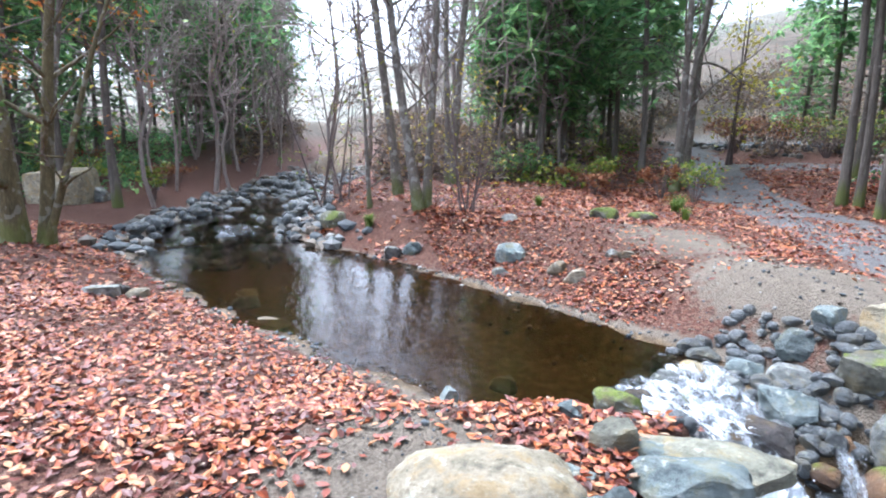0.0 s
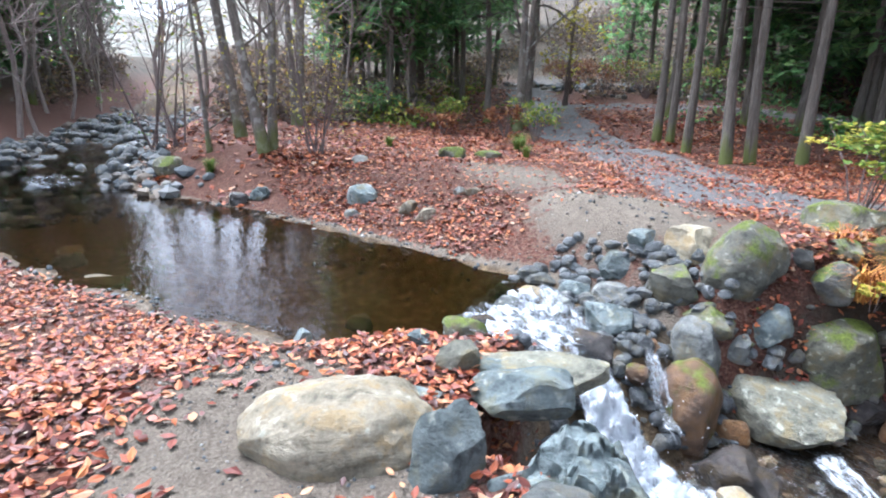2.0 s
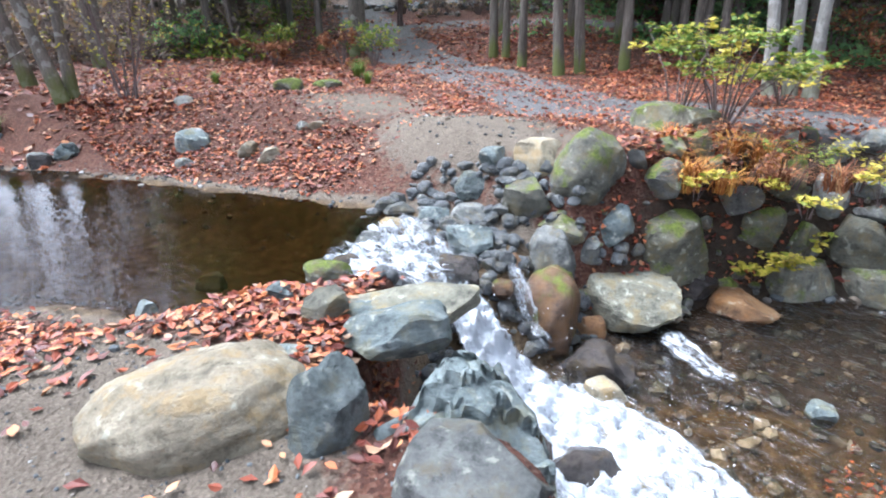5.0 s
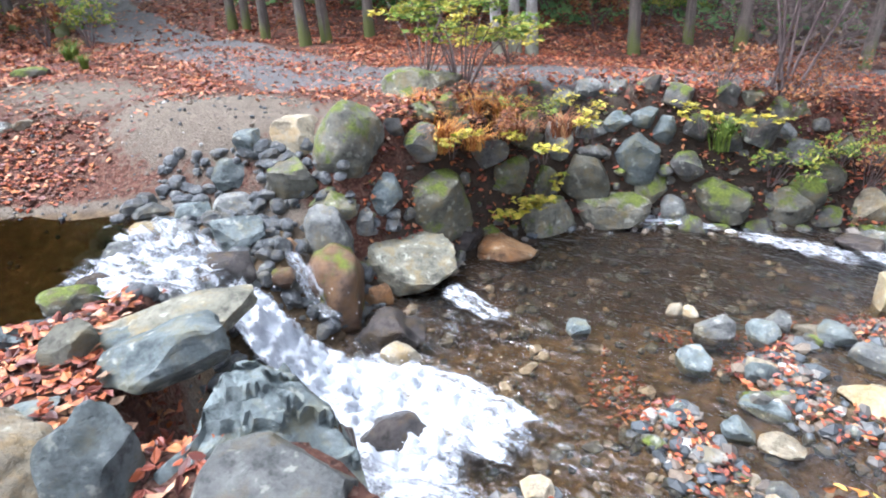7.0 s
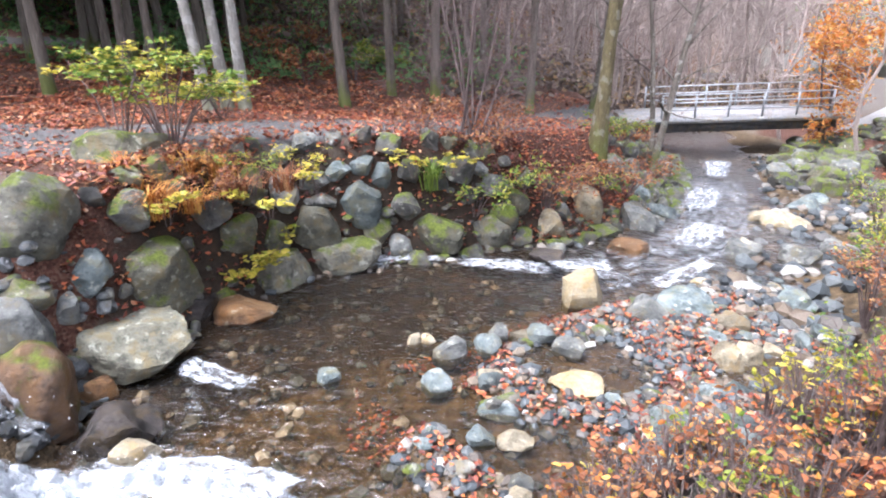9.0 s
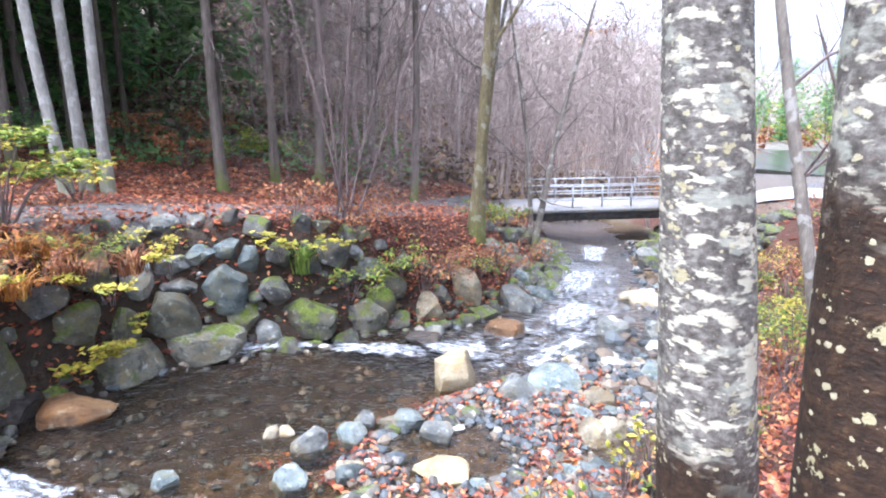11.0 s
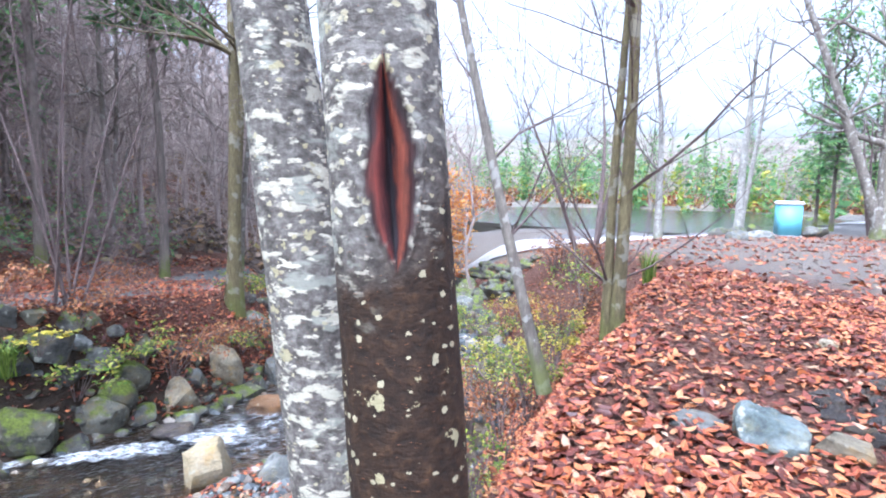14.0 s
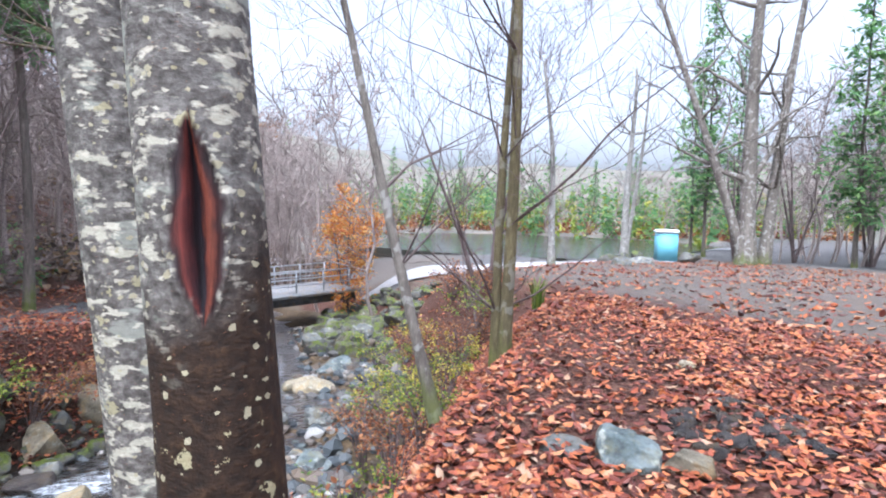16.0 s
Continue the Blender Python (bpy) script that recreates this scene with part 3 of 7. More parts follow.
def bare_tree(name, x, y, stems, mat, seed, label, depth=3, group="", z=None, leaf=None, leaf_n=0, leaf_size=0.06, spread=0.7, up=0.25, n_child=(3, 5), category="tree", clear=0.35, limbs=1.0):
    """A leafless or nearly leafless tree. stems: (lean x, lean y, height, radius) for each trunk."""
    rng = np.random.default_rng(seed)
    root = new(name)
    root.location = (x, y, (ground_z(x, y) if z is None else z))
    wood, twigs, tips = ([], []), ([], []), []
    for lx, ly, h, r in stems:
        n = 9
        pts, rad = [], []
        wob = rng.uniform(0, 6.28, 2)
        off = rng.normal(0, 0.06 if len(stems) > 1 else 0.0, 2)
        for k in range(n + 1):
            u = k / n
            pts.append(Vector((off[0] + lx * h * u + 0.02 * h * math.sin(wob[0] + 5 * u) * u, off[1] + ly * h * u + 0.02 * h * math.sin(wob[1] + 4 * u) * u, -0.12 + h * u)))
            rad.append(r * ((1.35 if k == 0 else 1.0) - 0.72 * u))
        tube(pts, rad, 12, *wood)
        for c in range(int((6 + h * 0.9) * limbs)):
            k = int(rng.integers(max(1, int(n * clear)), n + 1))
            a = rng.uniform(0, 6.28)
            w = Vector((math.cos(a) * spread, math.sin(a) * spread, rng.uniform(0.2, 0.9)))
            branchy(rng, pts[k], w, h * rng.uniform(0.18, 0.36), rad[k] * rng.uniform(0.3, 0.55) / limbs ** 0.7, depth - 1, wood, twigs, tips, spread, up, n_child)
    mesh_object("trunk", *wood, mat, root)
    if twigs[0]:
        mesh_object("crown", *twigs, TWIG, root)
    if leaf and tips:
        t = np.array(tips)[rng.integers(0, len(tips), leaf_n)] + rng.normal(0, 0.10, (leaf_n, 3))
        leaves(t, rng.uniform(0.6, 1.3, leaf_n) * leaf_size, rng, "foliage", leaf, root, flat=0.8)
    return tagged(root, label, category, group)


def cedar_meshes(seed, h, r, low, wide, lush=1.0):
    rng = np.random.default_rng(seed)
    tv, tf = [], []
    pts = [(0.05 * h * 0.1 * math.sin(k), 0.02 * math.cos(2 * k + seed), -0.15 + h * k / 10) for k in range(11)]
    tube(pts, [r * ((1.4 if k == 0 else 1.05) - 0.9 * k / 10) for k in range(11)], 12, tv, tf)
    # dead stubs below the crown
    for k in range(10):
        z, a = rng.uniform(1.5, max(low, 2)), rng.uniform(0, 6.28)
        l = rng.uniform(0.2, 0.9)
        tube([(0, 0, z), (l * math.cos(a), l * math.sin(a), z - 0.1)], [0.012, 0.004], 3, tv, tf)
    centres, sizes = [], []
    z = low
    while z < h:
        u = (z - low) / (h - low)
        reach = wide * (1 - u) ** 0.7 * (0.55 + 0.45 * min(1, u * 5)) + 0.15
        for b in range(int(5 + 3 * (1 - u))):
            a, l = rng.uniform(0, 6.28), reach * rng.uniform(0.6, 1.1)
            tube([(0, 0, z), (l * 0.6 * math.cos(a), l * 0.6 * math.sin(a), z + 0.04 * l), (l * math.cos(a), l * math.sin(a), z - 0.16 * l)], [0.02 * (1 - u) + 0.006, 0.012, 0.004], 3, tv, tf)
            for c in range(int((7 + 11 * l) * lush)):
                s = rng.uniform(0.25, 1.05)
                centres.append((l * s * math.cos(a) + rng.normal(0, 0.13), l * s * math.sin(a) + rng.normal(0, 0.13), z - 0.17 * l * s * s + rng.normal(0, 0.08) - 0.05))
                sizes.append(rng.uniform(0.16, 0.36) / lush ** 0.22)
        z += rng.uniform(0.28, 0.45)
    return tv, tf, np.array(centres), np.array(sizes), rng


def sprays(centres, sizes, rng):
    """Sprigs of narrow pointed blades: three blades a sprig."""
    n = len(centres)
    out_v, out_f = [], []
    for b in range(4):
        a, dip = rng.uniform(0, 6.283, n), rng.uniform(-0.9, 0.5, n)
        way = np.stack([np.cos(a) * np.cos(dip), np.sin(a) * np.cos(dip), np.sin(dip)], -1)
        side = np.stack([-np.sin(a), np.cos(a), rng.uniform(-0.4, 0.4, n)], -1) * 0.17
        l = sizes[:, None]
        out_v.append(np.stack([centres, centres + way * l * 0.45 + side * l, centres + way * l, centres + way * l * 0.45 - side * l], 1))
    v = np.concatenate(out_v).reshape(-1, 3)
    f = np.arange(len(v)).reshape(-1, 4)
    return v, f


CEDARS = {}


def cedar(kind, x, y, scale=1.0, turn=0.0, lean=(0, 0), label="tall straight cedar with brown-grey bark and dark green needles", group="cedar plantation"):
    m = Matrix.LocRotScale((x, y, ground_z(x, y)), Euler((radians(lean[0]), radians(lean[1]), radians(turn))), None)
    if kind not in CEDARS:
        seed, h, r, low, wide, lush = kind
        root = new("cedar_tree")
        tv, tf, c, s, rng = cedar_meshes(seed, h, r, low, wide, lush)
        mesh_object("trunk", tv, tf, CEDAR_BARK, root)
        v, f = sprays(c, s, rng)
        mesh_object("crown", v, f, NEEDLES, root, smooth_shade=False)
        root.matrix_basis = m
        CEDARS[kind] = tagged(root, label, "tree", group)
        return root
    return copy_thing(CEDARS[kind], m)


TALL1, TALL2, TALL3 = (1, 15, 0.088, 5.6, 2.0, 0.6), (2, 16, 0.082, 6.2, 1.9, 0.4), (3, 14, 0.078, 4.8, 2.1, 0.4)
LOW1, LOW2 = (4, 13, 0.10, 2.2, 1.9, 0.2), (5, 14, 0.09, 3.0, 1.8, 0.2)
BACK1, BACK2, BACK3 = (6, 15, 0.10, 3.6, 2.3, 0.16), (7, 17, 0.10, 5.4, 2.4, 0.5), (8, 13, 0.09, 1.2, 2.2, 0.18)
# along the track
for k, (x, y, kind) in enumerate(((-9.74, 10.85, TALL1), (-9.4, 10.9, TALL3), (-8.32, 10.2, TALL2), (-6.81, 9.5, TALL1), (-6.58, 9.85, TALL2), (-6.21, 10.75, TALL1), (-6.1, 12.75, TALL3), (-4.83, 11.8, TALL3),
                                  (-1.18, 10.98, TALL2), (-0.39, 12.45, TALL3), (0.46, 12.1, TALL1), (2.39, 12.3, TALL3), (-5.33, 11.75, TALL2))):
    cedar(kind, x, y, turn=k * 67, lean=(((k * 7) % 5 - 2) * 0.6, ((k * 11) % 5 - 2) * 0.7))
rng = np.random.default_rng(5)


def plant_wood(n, box, kinds, seed, gap=1.7, allow=None, label="tall cedar in the dark plantation"):
    """Cedars set at random in a box, no closer than gap to one another, clear of track and stream."""
    r, spots = np.random.default_rng(seed), []
    for k in range(n * 8):
        x, y = r.uniform(box[0], box[1]), r.uniform(box[2], box[3])
        p, q = np.array([x]), np.array([y])
        if len(spots) >= n:
            break
        if line_distance(p, q, SIDE_TRACK)[0] < 1.6 or line_distance(p, q, ROAD)[0] < 2.0 or abs(along(p, q)[0][0]) < 3.2 or (allow and not allow(x, y)):
            continue
        if any(math.hypot(x - a, y - b) < gap for a, b in spots):
            continue
        spots.append((x, y))
        cedar(kinds[k % len(kinds)], x, y, turn=k * 51, lean=tuple(r.normal(0, 1, 2)))


for k, (x, y) in enumerate(((-2.2, 16.9), (-0.4, 19.6), (-7.4, 15.0))):
    cedar((LOW1, LOW2)[k % 2], x, y, turn=k * 77)
plant_wood(28, (-14, -4.5, 13.2, 18), (BACK2, TALL2, BACK2, BACK3), 6, 1.2)
plant_wood(46, (-18, -5.5, 18, 30), (BACK1, BACK3, BACK3), 7, 1.5)
# across the leaf flat
for k, (x, y) in enumerate(((-19.34, 7.02), (-24.0, 9.3), (-26.5, 9.0), (-22.0, 10.6), (-17.75, 8.31), (-15.07, 9.44), (-19.29, 6.40), (-16.73, 7.04), (-21.11, 9.13), (-18.03, 10.22), (-23.21, 7.76), (-25.03, 10.39), (-20.46, 11.39), (-28.96, 11.65), (-23.87, 12.81), (-32.09, 9.83))):
    cedar((LOW1, LOW2)[k % 2], x, y, turn=k * 77, lean=tuple(rng.normal(0, 1, 2)))
plant_wood(18, (-48, -20, 8, 26), (BACK3, BACK1, LOW2), 8, 2.2, lambda x, y: y > -0.33 * x)
# dark wood on the other side of the upper stream
plant_wood(46, (-44, -15.5, -22, -4.4), (TALL3, BACK1, BACK2, BACK3), 9, 1.8, lambda x, y: y < -4.6 + 0.05 * (x + 16) or x < -24)
plant_wood(16, (-46, -24, -4.6, 2.6), (BACK1, BACK3), 10, 2.2, lambda x, y: y < -1.2)

# ---- boulders and stones that stand out ----
rock(-1.91, 0.70, 0.38, 0.85, 0.62, 0.50, 75, TAN, 0.3, 1, "large smooth pale tan boulder on the sandy bank", level=5, group="", name="boulder", square=2.6)
rock(-1.51, 1.00, 0.42, 0.3, 0.3, 0.52, 62, BLUE, 0.4, 2, "upright blue-grey slab of rock beside the waterfall", level=4, group="", name="boulder", square=3, tilt=(-12, 8))
rock(-1.19, 1.44, 0.3, 0.66, 0.5, 0.62, 40, BLUE, 0.5, 3, label="split blue-grey slab with layered ledges beside the waterfall", level=5, group="", name="boulder", peak=0.45, square=4.5, strata=0.22, tilt=(-30, 6))
rock(-2.24, 1.45, 0.41, 0.24, 0.2, 0.26, 61, GREYTAN, 0.6, 4, "tan angular stone in the weir", level=3, group="weir stones", name="stone", square=4)
rock(-2.13, 1.61, 0.39, 0.26, 0.16, 0.12, 57, BLUE, .7, 5, "grey angular stone in the weir", level=4, group="weir stones", name="stone", square=4)
rock(-2.03, 1.84, 0.39, 0.74, 0.34, 0.2, 52, GREYTAN, 0.6, 6, "long flat grey-tan slab across the lip of the weir", level=4, group="weir stones", name="boulder", square=5)
rock(-1.86, 1.60, 0.40, 0.52, 0.34, 0.24, 54, BLUE, 0.5, 7, "blue-grey angular stone in the weir", level=4, group="weir stones", name="boulder", square=4, tilt=(-14, -8))
rock(-2.08, 1.13, 0.40, 0.26, 0.16, 0.09, 66, BLUE, .7, 8, "blue-grey angular stone in the weir", level=4, group="weir stones", name="stone")
rock(-2.66, 1.42, 0.39, 0.16, 0.13, 0.12, 65, BLUE, .7, 9, "blue-grey angular stone in the weir", level=3, group="weir stones", name="stone")
rock(-3.43, 2.19, 0.01, 0.39, 0.27, 0.20, 60, MOSSY, .6, 10, "mossy dark angular stone in the weir", level=4, group="weir stones", name="boulder")
rock(-4.60, 1.70, -0.32, 0.26, 0.23, 0.24, 72, GREY, .5, 11, "grey stone lying on the bank", level=3, group="bank stones", name="stone")
rock(-3.80, 0.99, 0.01, 0.15, 0.15, 0.18, 78, BLUE, .6, 12, "blue-grey stone lying on the bank", level=3, group="bank stones", name="stone")
rock(-3.89, 3.15, 0.01, 0.26, 0.18, 0.14, 53, BUFF, .5, 13, "pale buff angular stone in the weir", level=3, group="weir stones", name="stone")
rock(-4.19, 3.47, 0.01, 0.31, 0.21, 0.14, 52, GREY, .6, 14, "grey angular stone in the weir", level=3, group="weir stones", name="boulder")
rock(-3.86, 3.60, -0.01, 0.32, 0.24, 0.19, 49, BLUE, .6, 15, "blue-grey angular stone in the weir", level=3, group="weir stones", name="boulder")
rock(-3.57, 3.85, -0.01, 0.42, 0.30, 0.24, 45, GREY, .6, 16, "grey angular stone in the weir", level=4, group="weir stones", name="boulder")
rock(-3.26, 3.50, -0.08, 0.42, 0.33, 0.30, 45, BLUE, .7, 17, "blue-grey angular stone in the weir", level=4, group="weir stones", name="boulder")
rock(-2.89, 3.01, -0.09, 0.31, 0.27, 0.29, 46, WET, .6, 18, "wet black angular stone in the weir", level=3, group="weir stones", name="boulder")
rock(-3.42, 2.73, -0.02, 0.16, 0.12, 0.09, 54, WETBROWN, .5, 19, "wet brown angular stone in the weir", level=3, group="weir stones", name="stone")
rock(-3.79, 2.80, 0.01, 0.24, 0.17, 0.13, 56, GREY, .6, 20, "grey angular stone in the weir", level=3, group="weir stones", name="stone")
rock(-3.62, 3.22, -0.02, 0.28, 0.20, 0.16, 51, GREY, .6, 21, "grey angular stone in the weir", level=3, group="weir stones", name="stone")
rock(-3.48, 2.36, 0.01, 0.24, 0.19, 0.17, 58, WET, .6, 22, "wet black angular stone in the weir", level=3, group="weir stones", name="stone")
rock(-2.74, 3.35, -0.32, 0.20, 0.18, 0.19, 42, WETBROWN, .5, 23, "wet brown angular stone in the weir", level=3, group="weir stones", name="stone")
rock(-2.91, 3.67, -0.22, 0.17, 0.15, 0.15, 41, RUST, .5, 24, "rust-orange angular stone in the weir", level=3, group="weir stones", name="stone")
rock(-2.76, 4.04, -0.29, 0.42, 0.46, 0.66, 38, GREY, 0.45, 25, "grey boulder in the stone bank", level=4, group="bank wall boulders", name="boulder", square=3, tilt=(-10, -8))
rock(-2.57, 3.76, -0.70, 0.51, 0.66, 0.96, 37, WETBROWN, 0.33, 26, "wet brown boulder in the stone bank", level=4, group="bank wall boulders", name="boulder", square=2.7)
rock(-1.98, 3.58, -0.84, 0.49, 0.44, 0.47, 31, WET, .6, 27, "wet black rock standing in the stream", level=4, group="stream stones", name="boulder")
rock(-2.37, 4.09, -0.84, 0.29, 0.26, 0.29, 32, RUST, .5, 28, "rust-orange rock standing in the stream", level=3, group="stream stones", name="stone")
rock(-2.3, 4.5, -0.66, 0.96, 0.8, 0.52, 32, GREYTAN, 0.5, 29, "large flat block of grey-tan rock lying in the stream edge", level=5, group="bank wall boulders", name="boulder", square=8, tilt=(15, 3))
rock(-3.18, 4.18, 0.12, 0.48, 0.45, 0.50, 39, LIGHTMOSS, .6, 30, "partly mossy boulder in the stone bank", level=4, group="bank wall boulders", name="boulder")
rock(-3.24, 4.44, 0.48, 0.52, 0.42, 0.39, 38, TAN, .6, 31, "tan boulder in the stone bank", level=4, group="bank wall boulders", name="boulder")
rock(-3.61, 4.19, 0.43, 0.30, 0.27, 0.30, 43, BLUE, .85, 32, "blue-grey stone lying on the bank", level=3, group="bank stones", name="boulder")
rock(-3.71, 4.03, 0.22, 0.41, 0.31, 0.27, 45, BLUE, .75, 33, "blue-grey stone lying on the bank", level=4, group="bank stones", name="boulder")
rock(-2.8, 4.53, 0.42, 0.58, 0.6, 0.76, 33, LIGHTMOSS, 0.42, 34, "tall rounded boulder with a bright moss patch", level=4, group="", name="boulder", square=2.4, tilt=(-8, 30))
rock(-2.78, 4.17, -0.03, 0.43, 0.34, 0.31, 36, MOSSY, .5, 35, "mossy dark boulder in the stone bank", level=4, group="bank wall boulders", name="boulder")
rock(-2.62, 4.6, -0.05, 0.53, 0.44, 0.44, 31, BLUE, .75, 36, "blue-grey boulder in the stone bank", level=4, group="bank wall boulders", name="boulder", square=4)
rock(-2.57, 4.30, -0.21, 0.21, 0.21, 0.26, 33, GREY, .6, 37, "grey boulder in the stone bank", level=3, group="bank wall boulders", name="stone")
rock(-2.36, 5.13, -0.33, 0.97, 0.79, 0.76, 24, MOSSY, 0.4, 38, "mossy dark boulder in the stone bank", level=4, group="bank wall boulders", name="boulder", square=3)
rock(-2.71, 6.01, 0.57, 0.99, 0.72, 0.56, 26, MOSSY, .6, 39, "mossy dark boulder in the stone bank", level=4, group="bank wall boulders", name="boulder")
rock(-1.99, 5.24, -0.73, 0.41, 0.35, 0.35, 22, WET, .6, 40, "wet black rock standing in the stream", level=3, group="stream stones", name="boulder")
rock(-1.81, 5.48, -0.76, 0.24, 0.22, 0.24, 20, MOSSY, .5, 41, "mossy dark boulder in the stone bank", level=3, group="bank wall boulders", name="stone")
rock(-1.57, 5.34, -0.85, 0.62, 0.44, 0.34, 18, RUST, .6, 42, "rust-orange rock standing in the stream", level=4, group="stream stones", name="boulder")
rock(-7.88, 2.92, 0.24, 0.46, 0.41, 0.43, 71, BLUE, .6, 43, "blue-grey stone lying on the bank", level=3, group="bank stones", name="boulder")
rock(-7.43, 2.61, 0.09, 0.24, 0.19, 0.18, 72, GREY, .6, 44, "grey stone lying on the bank", level=3, group="bank stones", name="stone")
rock(-6.54, 3.33, 0.19, 0.33, 0.26, 0.25, 64, TAN, .6, 45, "tan stone lying on the bank", level=3, group="bank stones", name="boulder")
rock(-6.92, 3.24, 0.22, 0.27, 0.25, 0.28, 66, TAN, .6, 46, "tan stone lying on the bank", level=3, group="bank stones", name="stone")
rock(-6.74, 3.95, 0.45, 0.21, 0.17, 0.16, 61, GREY, .6, 47, "grey stone lying on the bank", level=3, group="bank stones", name="stone")
rock(-6.59, 4.07, 0.46, 0.23, 0.17, 0.14, 60, TAN, .6, 48, "tan stone lying on the bank", level=3, group="bank stones", name="stone")
rock(-9.30, 1.38, 0.08, 0.33, 0.28, 0.27, 83, GREY, .5, 49, "grey stone lying on the bank", level=3, group="bank stones", name="boulder")
rock(-9.27, 1.70, 0.14, 0.30, 0.28, 0.30, 81, BLUE, .6, 50, "blue-grey stone lying on the bank", level=3, group="bank stones", name="boulder")
rock(-11.73, 0.49, 0.34, 0.52, 0.44, 0.43, 88, MOSSY, .4, 51, "mossy dark stone lying on the bank", level=3, group="bank stones", name="boulder")
rock(-8.93, 4.99, 0.68, 0.50, 0.38, 0.32, 62, MOSSY, .5, 52, "mossy dark stone lying on the bank", level=3, group="bank stones", name="boulder")
rock(-8.87, 5.69, 0.64, 0.52, 0.34, 0.22, 58, MOSSY, .5, 53, "mossy dark stone lying on the bank", level=3, group="bank stones", name="boulder")
rock(-9.20, 3.37, 0.62, 0.29, 0.22, 0.20, 71, GREY, .5, 54, "grey stone lying on the bank", level=3, group="bank stones", name="stone")
rock(-1.75, 5.91, -0.26, 0.46, 0.43, 0.48, 18, MOSSY, .5, 55, "mossy dark boulder in the stone bank", level=4, group="bank wall boulders", name="boulder")
rock(-1.45, 6.32, -0.43, 0.36, 0.37, 0.47, 15, MOSSY, .5, 56, "mossy dark boulder in the stone bank", level=3, group="bank wall boulders", name="boulder")
rock(-1.04, 6.56, -0.42, 0.54, 0.52, 0.60, 11, GREYTAN, 0.6, 57, "grey boulder in the stone bank", level=4, group="bank wall boulders", name="boulder", square=4)
rock(-0.55, 6.77, -0.20, 0.51, 0.50, 0.59, 6, BLUE, 0.7, 58, "blue-grey boulder in the stone bank", level=4, group="bank wall boulders", name="boulder", square=4)
rock(-0.30, 6.91, 0.06, 0.25, 0.30, 0.41, 4, BLUE, .7, 59, "blue-grey boulder in the stone bank", level=3, group="bank wall boulders", name="stone")
rock(-0.77, 6.78, 0.20, 0.33, 0.26, 0.24, 8, BLUE, .7, 60, "blue-grey boulder in the stone bank", level=3, group="bank wall boulders", name="boulder")
rock(-0.52, 6.88, 0.24, 0.29, 0.25, 0.24, 6, BLUE, .7, 61, "blue-grey boulder in the stone bank", level=3, group="bank wall boulders", name="stone")
rock(-1.38, 6.53, 0.02, 0.42, 0.39, 0.43, 14, GREY, .7, 62, "grey boulder in the stone bank", level=3, group="bank wall boulders", name="boulder")
rock(-1.05, 6.67, 0.11, 0.39, 0.30, 0.26, 10, GREY, .6, 63, "grey boulder in the stone bank", level=3, group="bank wall boulders", name="boulder")
rock(-0.97, 6.63, -0.11, 0.36, 0.26, 0.21, 10, GREY, .6, 64, "grey boulder in the stone bank", level=3, group="bank wall boulders", name="boulder")
rock(-1.46, 6.08, -0.83, 0.85, 0.66, 0.58, 15, LIGHTMOSS, 0.6, 65, "partly mossy boulder in the stone bank", level=4, group="bank wall boulders", name="boulder", square=3.5)
rock(-0.73, 6.55, -0.76, 0.85, 0.61, 0.46, 8, LIGHTMOSS, 0.6, 66, "partly mossy boulder in the stone bank", level=4, group="bank wall boulders", name="boulder", square=4)
rock(-0.36, 6.72, -0.53, 0.35, 0.35, 0.41, 4, MOSSY, .6, 67, "mossy dark boulder in the stone bank", level=3, group="bank wall boulders", name="boulder")
rock(-0.08, 6.75, -0.71, 0.30, 0.29, 0.32, 2, GREY, .75, 68, "grey rock standing in the stream", level=3, group="stream stones", name="boulder")
rock(0.34, 6.96, -0.63, 0.70, 0.55, 0.49, -2, MOSSY, 0.6, 69, "mossy dark boulder in the stone bank", level=4, group="bank wall boulders", name="boulder", square=5)
rock(1.04, 7.23, -0.76, 0.58, 0.49, 0.49, -7, LIGHTMOSS, .3, 70, "partly mossy boulder in the stone bank", level=4, group="bank wall boulders", name="boulder")
rock(1.20, 7.38, -0.63, 0.48, 0.42, 0.43, -9, MOSSY, .3, 71, "mossy dark boulder in the stone bank", level=3, group="bank wall boulders", name="boulder")
rock(1.39, 7.56, -0.45, 0.43, 0.37, 0.39, -10, MOSSY, .4, 72, "mossy dark boulder in the stone bank", level=3, group="bank wall boulders", name="boulder")
rock(1.86, 7.61, -0.86, 0.58, 0.52, 0.55, -13, TAN, .45, 73, "tan boulder in the stone bank", level=4, group="bank wall boulders", name="boulder")
rock(2.13, 7.91, -0.77, 0.30, 0.28, 0.32, -15, GREY, .5, 74, "grey boulder in the stone bank", level=3, group="bank wall boulders", name="stone")
rock(2.56, 8.31, -0.82, 0.57, 0.58, 0.71, -17, TAN, .6, 75, "tan boulder in the stone bank", level=3, group="bank wall boulders", name="boulder")
rock(2.86, 7.17, -1.04, 0.54, 0.41, 0.35, -22, RUST, .6, 76, "rust-orange rock standing in the stream", level=3, group="stream stones", name="boulder")
rock(1.82, 5.58, -0.88, 0.42, 0.47, 0.62, -18, BUFF, .7, 77, "pale buff rock standing in the stream", level=3, group="stream stones", name="boulder")
rock(3.50, 8.52, -1.13, 0.59, 0.55, 0.61, -22, GREY, .6, 78, "grey rock standing in the stream", level=3, group="stream stones", name="boulder")
